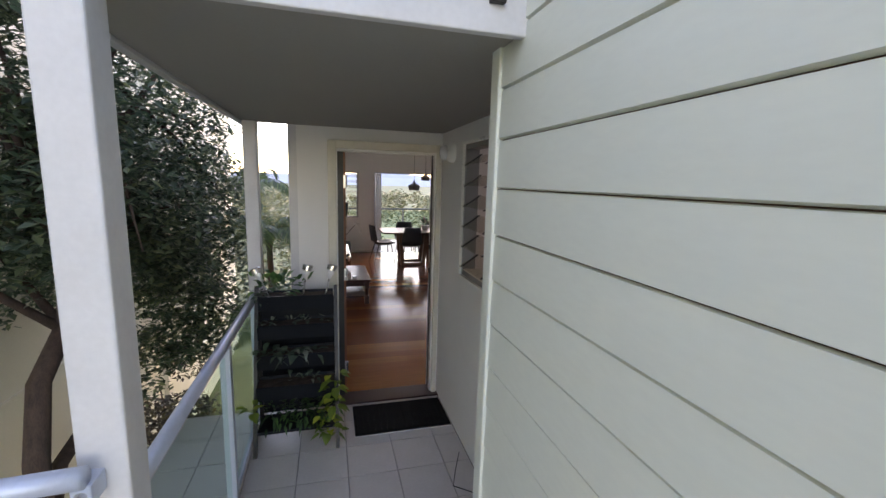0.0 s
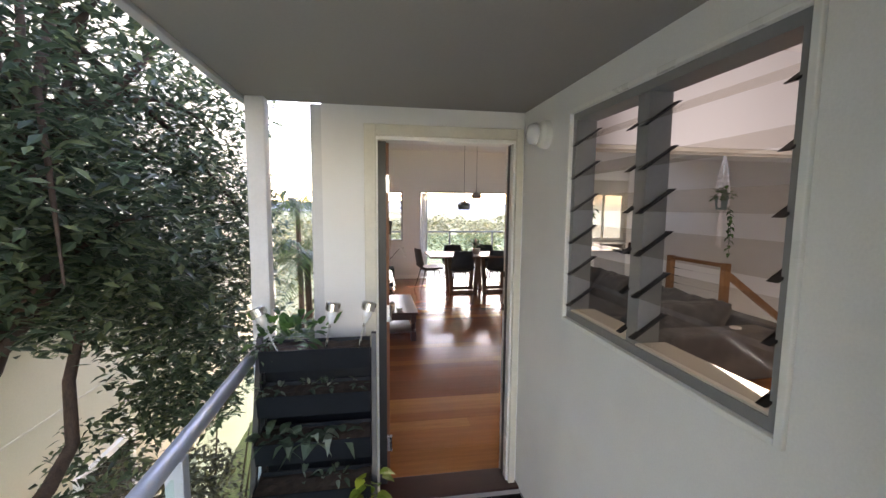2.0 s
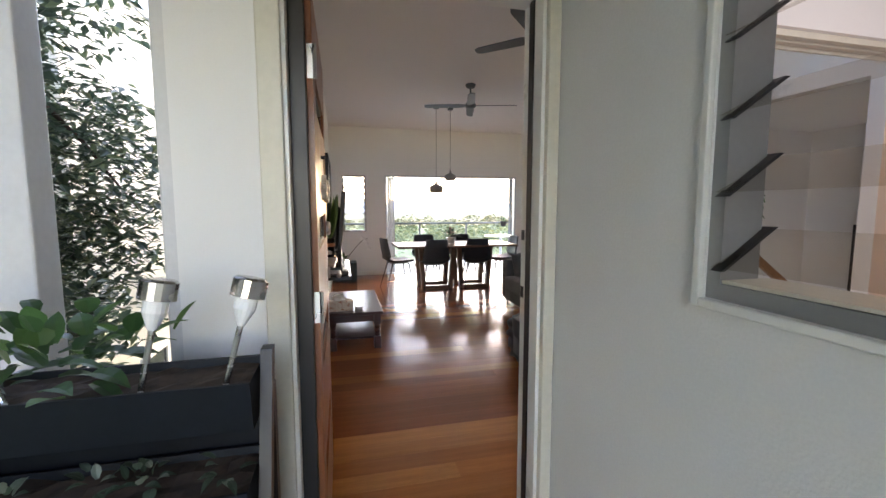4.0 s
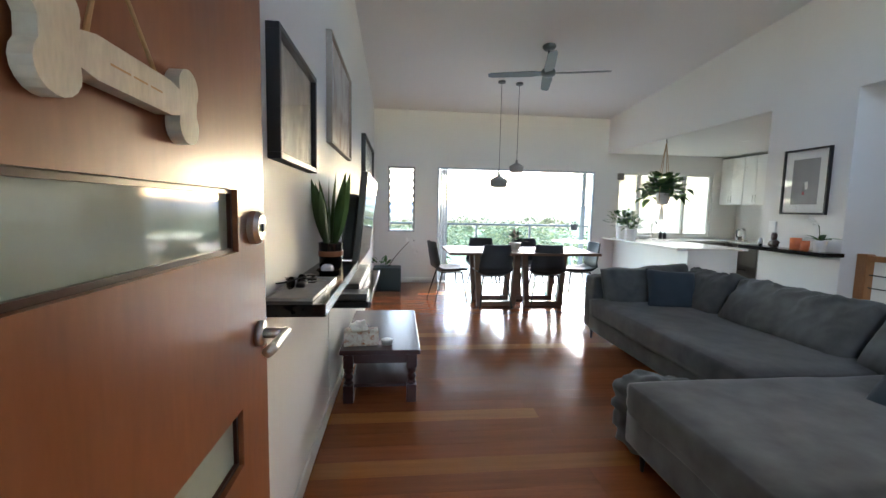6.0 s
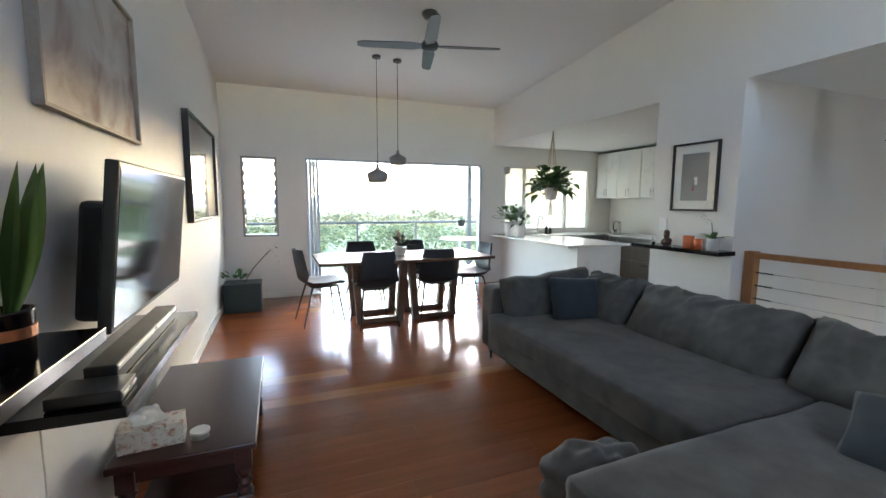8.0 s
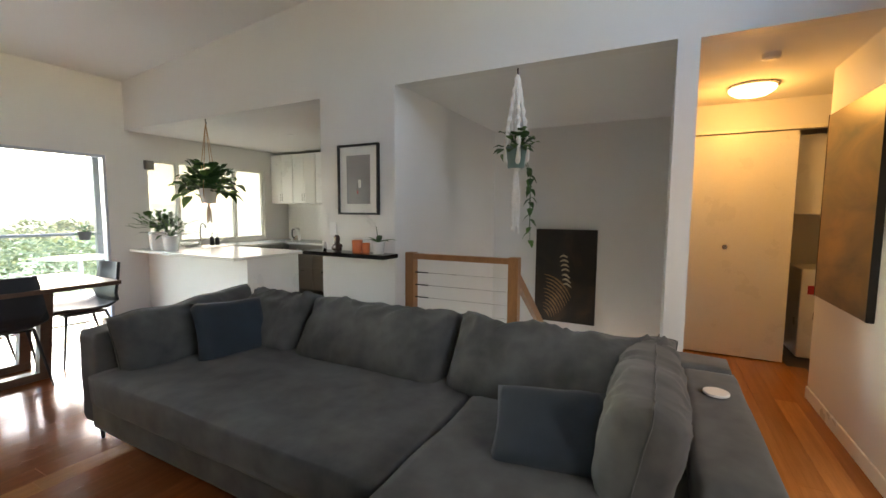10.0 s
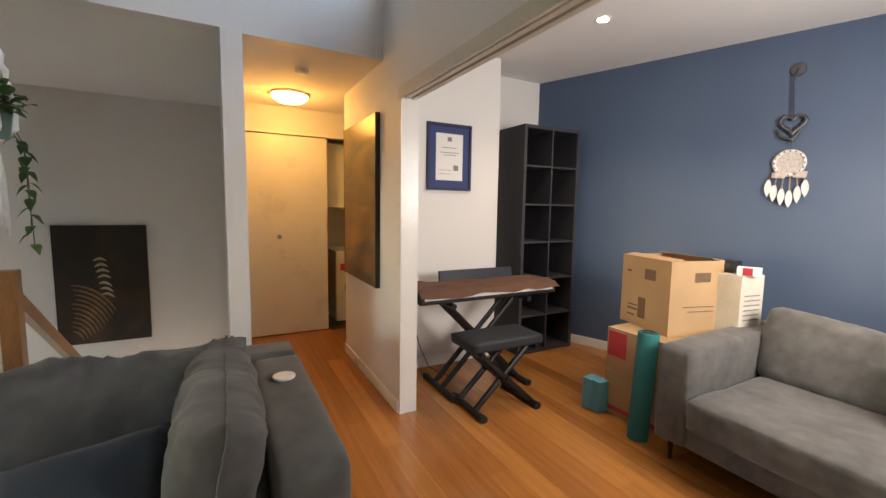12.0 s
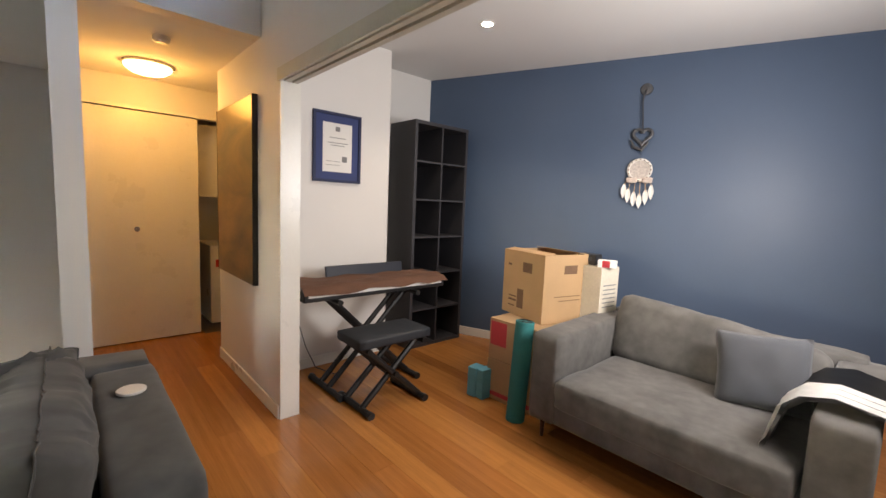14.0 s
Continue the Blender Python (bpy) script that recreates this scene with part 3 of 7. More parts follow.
tube(bm, [(0.012, -0.065, 0.012), (0.012, -0.035, 0.122), (0.012, 0.055, 0.012)], 0.0026, 6)
part("twine", bm, M_CARD, sign)
bm = bmesh.new()
tube(bm, [(0.0, -0.035, 0.123), (0.016, -0.035, 0.123)], 0.007, 10)
part("hook", bm, M_BLACK, sign)


# ---------------- sectional sofa ----------------
def plump(bm, w, h, d, m, seed, nu=60, nv=32, fold=0.02, tail=0.5):
    """A sewn cushion in its own xz plane: bulging faces that meet in a seam, with folds gathered at the top edge."""
    grid, rim = {}, []
    for s in (-1, 1):
        for i in range(nu + 1):
            for j in range(nv + 1):
                u, v = 2 * i / nu - 1, 2 * j / nv - 1
                edge = i in (0, nu) or j in (0, nv)
                if edge and s == 1:
                    grid[s, i, j] = grid[-1, i, j]
                    continue
                th = d / 2 * ((1 - abs(u) ** 7) * (1 - abs(v) ** 3.2)) ** 0.45
                x = u * w / 2 * (1 - 0.025 * (1 - v * v) * abs(u) ** 6)
                z = v * h / 2 * (1 - 0.05 * (1 - u * u) * abs(v) ** 6) + 0.030 * noise.noise((u * w * 2.6 + seed, 0, seed)) * max(0.0, v) ** 2
                reach = math.exp(-(1 - v) / tail) + 0.35 * math.exp(-(1 + v) / 0.25)
                ux = u * w * 3.0 + seed * 3 + 0.8 * noise.noise((u * 3.0, v * 1.5, seed))
                rip = max(-0.2, 1.0 - 5.0 * abs(noise.noise((ux * 1.3 + v * 1.3, v * 1.2, s * 2.0 + seed)))) + 0.7 * noise.noise((ux * 2.2, v * 2.0, seed)) + 0.3 * max(0.0, 1 - 5 * abs(noise.noise((ux * 3.1 - v * 2.2, v * 2.5, seed + 5))))
                wv = fold * reach * rip + 0.010 * noise.noise((u * 2.1 + seed, v * 1.7, s + seed))
                if edge:
                    wv = 0.3 * wv
                grid[s, i, j] = bm.verts.new(m @ Vector((x, s * th + s * wv, z)))
        for i in range(nu):
            for j in range(nv):
                bm.faces.new((grid[s, i, j], grid[s, i + 1, j], grid[s, i + 1, j + 1], grid[s, i, j + 1]))
    loop = [(i, 0) for i in range(nu)] + [(nu, j) for j in range(nv)] + [(i, nv) for i in range(nu, 0, -1)] + [(0, j) for j in range(nv, -1, -1)]
    return [grid[-1, i, j].co.copy() for i, j in loop]


def sewn_cushion(name, parent, w, h, d, m, seed, label, fold=0.02):
    bm = bmesh.new()
    seam = plump(bm, w, h, d, m, seed, fold=fold)
    ob = part(name, bm, M_SOFAC, parent, label, True)
    bm = bmesh.new()
    tube(bm, seam, 0.003, 6, caps=False)
    part("piping", bm, M_SOFA, ob, smooth=True)
    return ob


def sofa_leg(parent, x, y, h=0.13):
    bm = bmesh.new()
    tube(bm, [(x, y, 0), (x, y, h)], [0.009, 0.02], 10)
    return part("leg", bm, M_BLACK, parent, "thin black tapered leg")


sofa = thing("sectional_sofa", pose(0, 0, 0), "charcoal suede corner sofa with chaise on thin black legs", "sofa")
bm = bmesh.new()
soft_box(bm, 2.44, 3.93, 5.58, 7.60, 0.12, 0.30, e=14, cuts=7)
part("base", bm, M_SOFA, sofa, smooth=True)
bm = bmesh.new()
soft_box(bm, 1.70, 3.93, 4.66, 5.60, 0.12, 0.30, e=14, cuts=7)
part("base", bm, M_SOFA, sofa, smooth=True)
bm = bmesh.new()
soft_box(bm, 2.40, 3.72, 5.61, 7.56, 0.27, 0.455, e=6, cuts=17, wrinkle=0.010, freq=4, crease=0.006)
part("seat_cushion", bm, M_SOFA, sofa, smooth=True)
bm = bmesh.new()
soft_box(bm, 1.68, 3.72, 4.68, 5.60, 0.27, 0.455, e=6, cuts=17, wrinkle=0.010, freq=4, seed=3, crease=0.006)
part("seat_cushion", bm, M_SOFA, sofa, smooth=True)
bm = bmesh.new()
soft_box(bm, 3.74, 3.95, 4.47, 7.78, 0.12, 0.60, e=8, cuts=13, wrinkle=0.004)
part("backrest", bm, M_SOFA, sofa, smooth=True)
bm = bmesh.new()
soft_box(bm, 2.46, 3.80, 7.55, 7.76, 0.12, 0.665, e=8, cuts=11, wrinkle=0.005)
part("arm", bm, M_SOFA, sofa, smooth=True)
bm = bmesh.new()
soft_box(bm, 2.69, 3.80, 4.45, 4.69, 0.12, 0.575, e=8, cuts=11, wrinkle=0.004)
part("arm", bm, M_SOFA, sofa, smooth=True)
for y0, y1, sd in ((6.88, 7.48, 1.0), (5.80, 6.87, 2.0), (4.72, 5.79, 4.0)):
    sewn_cushion("back_cushion", sofa, y1 - y0, 0.47, 0.30, pose(3.38, (y0 + y1) / 2, 0.56, 36, 0, 90), sd, "plump wrinkled back cushion", 0.036)
sewn_cushion("arm_cushion", sofa, 0.84, 0.42, 0.27, pose(3.08, 4.84, 0.575, 10, 0, 0), 7.0, "plump upright side cushion", 0.022)
sewn_cushion("arm_cushion", sofa, 0.90, 0.42, 0.22, pose(2.96, 7.47, 0.575, -14, -4, 0), 9.0, "plump upright side cushion", 0.014)
for x, y in ((2.52, 7.68), (3.88, 7.68), (2.50, 5.75), (1.76, 5.52), (1.76, 4.74), (3.88, 4.53), (2.75, 4.53)):
    sofa_leg(sofa, x, y)


def cushion(name, m, w, h, d, material, label, seed):
    bm = bmesh.new()
    pillow(bm, w, h, d, m, seed=seed)
    return tagged(finish(name, bm, material, smooth=True), label, "cushion", "scatter cushions")


cushion("throw_pillow", pose(2.88, 5.15, 0.535, 52, 3, 100), 0.42, 0.33, 0.15, M_NAVYC, "dark slate blue cotton throw pillow on the chaise", 2)
cushion("throw_pillow", pose(3.06, 7.23, 0.59, -22, 3, -8), 0.46, 0.38, 0.14, M_NAVYC, "dark navy throw pillow in the sofa corner", 5)
bm = bmesh.new()
soft_box(bm, 1.74, 2.16, 5.63, 5.84, 0.0, 0.42, e=3.4, cuts=17, wrinkle=0.04, freq=7, seed=12, crease=0.03)
tagged(finish("folded_throw", bm, M_SOFAC, smooth=True), "crumpled dark grey throw slumped beside the chaise", "blanket")
bm = bmesh.new()
lathe(bm, [(0.0, 0.0), (0.045, 0.0), (0.05, 0.004), (0.05, 0.012), (0.046, 0.014), (0.0, 0.014)], 24, (3.43, 4.57, 0.578))
tagged(finish("coaster", bm, M_PORC), "round pale stone coaster on the sofa arm", "coaster")

# ---------------- dining ----------------
table = thing("dining_table", pose(2.18, 9.34, 0), "dark timber dining table on two sled trestles", "table")
bm = bmesh.new()
box(bm, -1.02, 1.02, -0.47, 0.47, 0.715, 0.75, bevel=0.006)
part("tabletop", bm, M_WALNUT, table)
for x0, x1 in ((-0.60, -0.06), (0.06, 0.60)):
    for y0 in (-0.24, 0.15):
        part("floor_rail", boxes((x0, x1, y0, y0 + 0.09, 0, 0.06), bevel=0.004), M_WALNUT, table)
        for xa, xb in ((x0, x0 - 0.05), (x1, x1 + 0.05)):
            s = 1 if xa == x0 else -1
            bm = bmesh.new()
            prism(bm, [(xa, 0.06), (xa + s * 0.075, 0.06), (xb + s * 0.075, 0.715), (xb, 0.715)], y0 + .005, y0 + 0.085, "y")
            part("leg", bm, M_WALNUT, table)


def dining_chair(m, label):
    c = thing("dining_chair", m, label, "chair", "chairs round the table")
    # shell: seat that sweeps up into a tapered back
    prof = [(0.23, 0.455), (0.17, 0.462), (0.0, 0.452), (-0.14, 0.458), (-0.205, 0.50), (-0.235, 0.58), (-0.26, 0.70), (-0.285, 0.855)]
    half = [0.20, 0.225, 0.235, 0.235, 0.232, 0.225, 0.205, 0.175]
    def shell(offset, idx):
        bm = bmesh.new()
        rows = []
        n = 8
        for side in (0, 1):
            rr = []
            for k in idx:
                y, z = prof[k]
                kk = max(0, min(len(prof) - 2, k))
                ty, tz = prof[kk + 1][0] - prof[kk][0], prof[kk + 1][1] - prof[kk][1]
                ln = math.hypot(ty, tz)
                ny, nz = tz / ln, -ty / ln
                row = []
                for i in range(n + 1):
                    u = 2 * i / n - 1
                    lift = 0.035 * abs(u) ** 3 * (1 if k < 4 else 0.7)
                    th = (0.018 if side else -0.018) * (1 - 0.75 * abs(u) ** 6)
                    row.append(bm.verts.new((u * half[k], y + (0.05 * abs(u) ** 2.5 if k >= 5 else 0) + ny * th * -1, z + lift * (k < 5) + nz * th * -1)))
                rr.append(row)
            rows.append(rr)
        for rr in rows:
            for a, b in zip(rr, rr[1:]):
                for i in range(n):
                    bm.faces.new((a[i], a[i + 1], b[i + 1], b[i]))
        for e in (0, -1):
            for i in range(n):
                bm.faces.new((rows[0][e][i], rows[0][e][i + 1], rows[1][e][i + 1], rows[1][e][i]))
        for a, b in zip(range(len(idx) - 1), range(1, len(idx))):
            for i in (0, n):
                bm.faces.new((rows[0][a][i], rows[0][b][i], rows[1][b][i], rows[1][a][i]))
        return bm
    part("seat", shell(0, [0, 1, 2, 3, 4]), M_CHAIR, c, smooth=True)
    part("backrest", shell(0, [4, 5, 6, 7]), M_CHAIR, c, smooth=True)
    for sx in (-1, 1):
        for y0, y1 in ((0.15, 0.21), (-0.13, -0.25)):
            bm = bmesh.new()
            tube(bm, [(sx * 0.15, y0, 0.44), (sx * 0.22, y1, 0.0)], [0.012, 0.007], 8)
            part("leg", bm, M_BLKMET, c, "thin black metal leg")
    bm = bmesh.new()
    box(bm, -0.16, 0.16, -0.14, 0.16, 0.425, 0.437)
    part("seat_frame", bm, M_BLKMET, c)
    return c


lab = "black leatherette dining chair with thin metal legs"
c0 = dining_chair(pose(1.77, 9.10, 0, 0, 0, 4), lab)
for x, y, r in ((2.53, 9.16, -8), (1.80, 9.86, 178), (2.52, 9.86, 182), (1.22, 9.42, -80), (3.12, 9.44, 88)):
    copy_thing(c0, pose(x, y, 0, 0, 0, r))



# ---------------- plants ----------------
rl = random.Random(5)


def pot_bm(r0, r1, h, wall_t=0.008):
    bm = bmesh.new()
    lathe(bm, [(0.0, 0.0), (r0, 0.0), (r0 + 0.003, 0.004), (r1, h - 0.006), (r1 + 0.002, h), (r1 - wall_t, h), (r1 - wall_t - 0.002, h * 0.82), (0.0, h * 0.82)], 26)
    return bm


def sprays(bm, centre, n, reach, length, width, rnd, low=-0.2, high=1.0, droop=0.5, stems=None):
    """Many leaves on short stalks round a centre."""
    c = Vector(centre)
    for k in range(n):
        a = rnd.random() * 2 * math.pi
        e = low + (high - low) * rnd.random()
        d = Vector((math.cos(a) * math.cos(e), math.sin(a) * math.cos(e), math.sin(e)))
        p = c + d * reach * (0.35 + 0.65 * rnd.random())
        if stems is not None:
            tube(stems, [c, c + (p - c) * 0.5 + Vector((0, 0, 0.12 * reach)), p], 0.0022, 5)
        out = (d + Vector((rnd.uniform(-.5, .5), rnd.uniform(-.5, .5), rnd.uniform(-.2, .5)))).normalized()
        leaf(bm, p, out, (0, 0, 1), length * rnd.uniform(0.6, 1.15), width * rnd.uniform(0.7, 1.15), droop * rnd.uniform(0.4, 1.2), tip=0.8)


def potted(name, m, label, r0, r1, h, potmat, leafmat, n, reach, length, width, seed, potlabel="", lift=0.0, **kw):
    t = thing(name, m, label, "plant", "house plants")
    part("pot", pot_bm(r0, r1, h), potmat, t, potlabel, True)
    bm = bmesh.new()
    lathe(bm, [(0.0, h * 0.83), (r1 - 0.011, h * 0.83), (r1 - 0.012, h * 0.88), (0.0, h * 0.9)], 20)
    part("soil", bm, M_SOIL, t)
    lv, st = bmesh.new(), bmesh.new()
    sprays(lv, (0, 0, h + lift), n, reach, length, width, random.Random(seed), stems=st, **kw)
    part("stems", st, M_LEAFH, t)
    part("leaves", lv, leafmat, t, smooth=False)
    return t


def frame_pic(name, m, w, h, label, frame_mat, bw=0.02, depth=0.03, mount=None, mw=0.0, picture=None, marks=(), glass=True):
    """A framed picture in its own xz plane, facing -y; marks: (x0, x1, z0, z1, material) on the picture."""
    t = thing(name, m, label, "picture")
    part("frame", boxes((-w / 2, w / 2, -depth, 0, h / 2 - bw, h / 2), (-w / 2, w / 2, -depth, 0, -h / 2, -h / 2 + bw),
                        (-w / 2, -w / 2 + bw, -depth, 0, -h / 2 + bw, h / 2 - bw), (w / 2 - bw, w / 2, -depth, 0, -h / 2 + bw, h / 2 - bw), bevel=0.002), frame_mat, t)
    if mount:
        part("mount", boxes((-w / 2 + bw, w / 2 - bw, -depth * 0.45, -0.002, -h / 2 + bw, h / 2 - bw)), mount, t)
    a, b = w / 2 - bw - mw, h / 2 - bw - mw
    pic = part("print", boxes((-a, a, -depth * 0.5, -depth * 0.2, -b, b)), picture, t)
    for x0, x1, z0, z1, mt in marks:
        part("motif", boxes((x0, x1, -depth * 0.5 - 0.0012, -depth * 0.45, z0, z1)), mt, pic)
    if glass:
        g = part("glazing", boxes((-w / 2 + bw, w / 2 - bw, -depth * 0.72, -depth * 0.66, -h / 2 + bw, h / 2 - bw)), M_GLASS, t)
        g.visible_shadow = False
    return t


def art_mat(name, cols, scale, rough=0.5, stretch=(1, 1, 1), dist=1.0):
    """A blotched wash of a few colours."""
    m = bpy.data.materials.new(name)
    m.use_nodes = True
    n, l = m.node_tree.nodes, m.node_tree.links
    tc, mp, nz, rp_ = n.new("ShaderNodeTexCoord"), n.new("ShaderNodeMapping"), n.new("ShaderNodeTexNoise"), n.new("ShaderNodeValToRGB")
    mp.inputs["Scale"].default_value = stretch
    nz.inputs["Scale"].default_value, nz.inputs["Detail"].default_value, nz.inputs["Distortion"].default_value = scale, 5, dist
    l.new(tc.outputs["Object"], mp.inputs[0])
    l.new(mp.outputs[0], nz.inputs["Vector"])
    l.new(nz.outputs["Fac"], rp_.inputs[0])
    els = rp_.color_ramp.elements
    for i, c in enumerate(cols):
        e = els[i] if i < 2 else els.new(0.5)
        e.position, e.color = 0.3 + 0.4 * i / (len(cols) - 1), (*c, 1)
    l.new(rp_.outputs[0], n["Principled BSDF"].inputs["Base Color"])
    n["Principled BSDF"].inputs["Roughness"].default_value = rough
    return m


# ---------------- left wall ----------------
WROT = 90  # pictures on the left wall face +x
A1 = art_mat("forest_print", [(0.02, 0.022, 0.02), (0.10, 0.105, 0.09), (0.40, 0.40, 0.38)], 6, 0.4, (1, 1, .6), 2.2)
A2 = art_mat("highland_print", [(0.62, 0.58, 0.54), (0.50, 0.45, 0.41), (0.30, 0.20, 0.16)], 3.2, 0.6)
A3 = art_mat("dark_print", [(0.012, 0.014, 0.018), (0.02, 0.025, 0.03), (0.05, 0.06, 0.07)], 3, 0.25)
AG = art_mat("gold_print", [(0.035, 0.020, 0.010), (0.15, 0.078, 0.022), (0.30, 0.15, 0.035)], 1.5, 0.3, (0.6, 1, 2.2), 1.2)
AGREY = art_mat("grey_print", [(0.20, 0.20, 0.20), (0.26, 0.26, 0.26), (0.31, 0.31, 0.31)], 2, 0.6)
frame_pic("framed_print", pose(LX, 5.378, 1.675, 0, 0, WROT), 0.605, 0.43, "black framed dark woodland print under glass", M_BLACK, 0.022, 0.045, picture=A1)
frame_pic("framed_print", pose(LX, 6.70, 2.0, 0, 0, WROT), 1.0, 0.64, "pale timber framed print in soft browns and whites", mat("pale_frame", (0.36, 0.30, 0.24), 0.5), 0.016, 0.035, picture=A2, glass=False)
frame_pic("framed_print", pose(LX, 9.25, 1.665, 0, 0, WROT), 1.55, 0.93, "large dark glossy framed print", M_BLACK, 0.02, 0.05, picture=A3)


def floating_shelf(x1, y0, y1, z0, z1, label):
    return tagged(finish("floating_shelf", boxes((LX, x1, y0, y1, z0, z1), bevel=0.003), M_BLKGLOSS), label, "shelf")


bm = bmesh.new()
box(bm, LX, 0.295, 4.945, 6.0, 0.963, 1.003, bevel=0.002)
tagged(finish("floating_shelf", bm, M_BLKGLOSS), "black gloss floating wall shelf holding keys and a plant", "shelf")
floating_shelf(0.37, 5.87, 7.00, 0.765, 0.80, "lower black gloss floating shelf with a sound bar")

tv = thing("television", pose(0.297, 6.55, 1.235, 0, 6, 0), "black flat television tilted forward on a wall bracket", "television")
part("casing", boxes((-0.02, 0.018, -0.49, 0.49, -0.275, 0.275), bevel=0.006), M_BLACK, tv)
part("screen", boxes((0.0181, 0.0205, -0.475, 0.475, -0.255, 0.26)), M_SCREEN, tv, "dark glossy screen")
part("back_housing", boxes((-0.10, -0.0205, -0.44, 0.40, -0.25, 0.14), bevel=0.02), M_BLACK, tv, "deep black rear housing")
part("bracket", boxes((-0.19, -0.10, -0.10, 0.10, -0.10, 0.10), bevel=0.004), M_BLKMET, tv, "black wall bracket")
sb = thing("sound_bar", pose(0.25, 6.48, 0.802), "black sound bar with silver grille strip on the lower shelf", "speaker")
part("body", boxes((-0.045, 0.045, -0.42, 0.42, 0, 0.06), bevel=0.006), M_BLACK, sb)
part("grille", boxes((0.0452, 0.047, -0.41, 0.41, 0.04, 0.055)), M_CHROME, sb)
mb = thing("media_box", pose(0.26, 5.97, 0.802), "small black media box on the lower shelf", "electronics")
part("body", boxes((-0.09, 0.09, -0.07, 0.07, 0, 0.035), bevel=0.004), M_BLACK, mb)
part("front_strip", boxes((0.0902, 0.092, -0.06, 0.06, 0.012, 0.022)), M_CHROME, mb)
bm = bmesh.new()
tube(bm, [(0.14, 5.95, 0.765), (0.13, 5.97, 0.5), (0.115, 6.1, 0.3), (0.10, 6.2, 0.12)], 0.003, 6)
tagged(finish("power_cable", bm, M_WHITE), "thin white cable hanging below the shelf", "cable")

M_LEAFSN = leaf_mat("snake_leaf", (0.09, 0.16, 0.055), (0.28, 0.32, 0.10))
snake = thing("snake_plant", pose(0.185, 5.74, 1.004), "tall snake plant in a black pot with a copper band", "plant", "house plants")
part("pot", pot_bm(0.052, 0.058, 0.125), M_BLKGLOSS, snake, "", True)
bm = bmesh.new()
lathe(bm, [(0.0575, 0.06), (0.0602, 0.06), (0.0606, 0.085), (0.058, 0.085)], 26)
part("band", bm, mat("copper", (0.5, 0.22, 0.12), 0.35, metal=1.0), snake, "copper band")
bm = bmesh.new()
lathe(bm, [(0.0, 0.105), (0.045, 0.105), (0.045, 0.11), (0.0, 0.112)], 18)
part("soil", bm, M_SOIL, snake)
for k in range(11):
    bm = bmesh.new()
    a = k * 2.4
    d = Vector((0.22 * math.cos(a), 0.22 * math.sin(a), 1.0))
    leaf(bm, (0.02 * math.cos(a), 0.02 * math.sin(a), 0.11), d, (math.sin(a), -math.cos(a), 0), rl.uniform(0.2, 0.37), 0.056, -0.02, 6, 1.0)
    part("leaf", bm, M_LEAFSN, snake)

tray = thing("key_tray", pose(0.178, 5.195, 1.0035, 0, 0, -2), "rectangular pale tray holding keys on the shelf", "tray")
part("tray", boxes((-0.075, 0.075, -0.205, 0.205, 0, 0.006), (-0.075, -0.07, -0.205, 0.205, 0.006, 0.011), (0.07, 0.075, -0.205, 0.205, 0.006, 0.011),
                   (-0.07, 0.07, -0.205, -0.20, 0.006, 0.011), (-0.07, 0.07, 0.20, 0.205, 0.006, 0.011)), mat("tray_tan", (0.40, 0.36, 0.31), 0.5, var=.15), tray)
part("rim_strip", boxes((0.0752, 0.0775, -0.205, 0.205, 0.002, 0.011)), M_CHROME, tray)
keys = thing("key_bunch", pose(0.16, 5.30, 1.011), "bunch of steel keys and black fobs in the tray", "keys")
for k in range(9):
    bm = bmesh.new()
    box(bm, -0.004, 0.004, 0, rl.uniform(0.04, 0.07), 0, 0.003, m=pose(rl.uniform(-.03, .03), rl.uniform(-.06, .06), 0.002 + 0.003 * k, 0, 0, rl.uniform(0, 360)))
    part("key", bm, M_CHROME, keys)
for k in range(3):
    bm = bmesh.new()
    soft_box(bm, -0.016, 0.016, -0.03, 0.03, 0, 0.018, e=5, cuts=3, m=pose(rl.uniform(-.03, .03), -0.1 + 0.09 * k, 0.0, 0, 0, rl.uniform(0, 180)))
    part("fob", bm, M_BLACK, keys, smooth=True)
# sunglasses shape put in place of sculptural keys
glasses = thing("sunglasses", pose(0.15, 5.19, 1.011, 0, 0, 70), "dark sunglasses shape standing in for sculptural keys in the tray", "sunglasses")
for s in (-1, 1):
    bm = bmesh.new()
    tube(bm, [(s * 0.032, 0, 0.02), (s * 0.032, 0.004, 0.02)], 0.024, 16)
    part("lens", bm, M_SCREEN, glasses)
bm = bmesh.new()
tube(bm, [(-0.065, 0, 0.028), (-0.06, 0.11, 0.01)], 0.003, 6)
tube(bm, [(0.065, 0, 0.028), (0.06, 0.11, 0.01)], 0.003, 6)
tube(bm, [(-0.065, 0, 0.03), (0.065, 0, 0.03)], 0.003, 6)
part("frame", bm, M_BLACK, glasses)
dish = thing("trinket_dish", pose(0.20, 5.56, 1.0035), "small black dish with a white stone on the shelf", "dish")
bm = bmesh.new()
lathe(bm, [(0.0, 0.0), (0.03, 0.0), (0.055, 0.018), (0.052, 0.019), (0.028, 0.006), (0.0, 0.006)], 24)
part("bowl", bm, M_BLKGLOSS, dish, smooth=True)
bm = bmesh.new()
soft_box(bm, -0.025, 0.025, -0.03, 0.03, 0.006, 0.04, e=3, cuts=6, wrinkle=0.008, freq=30)
part("stone", bm, M_PORC, dish, "white rough stone")

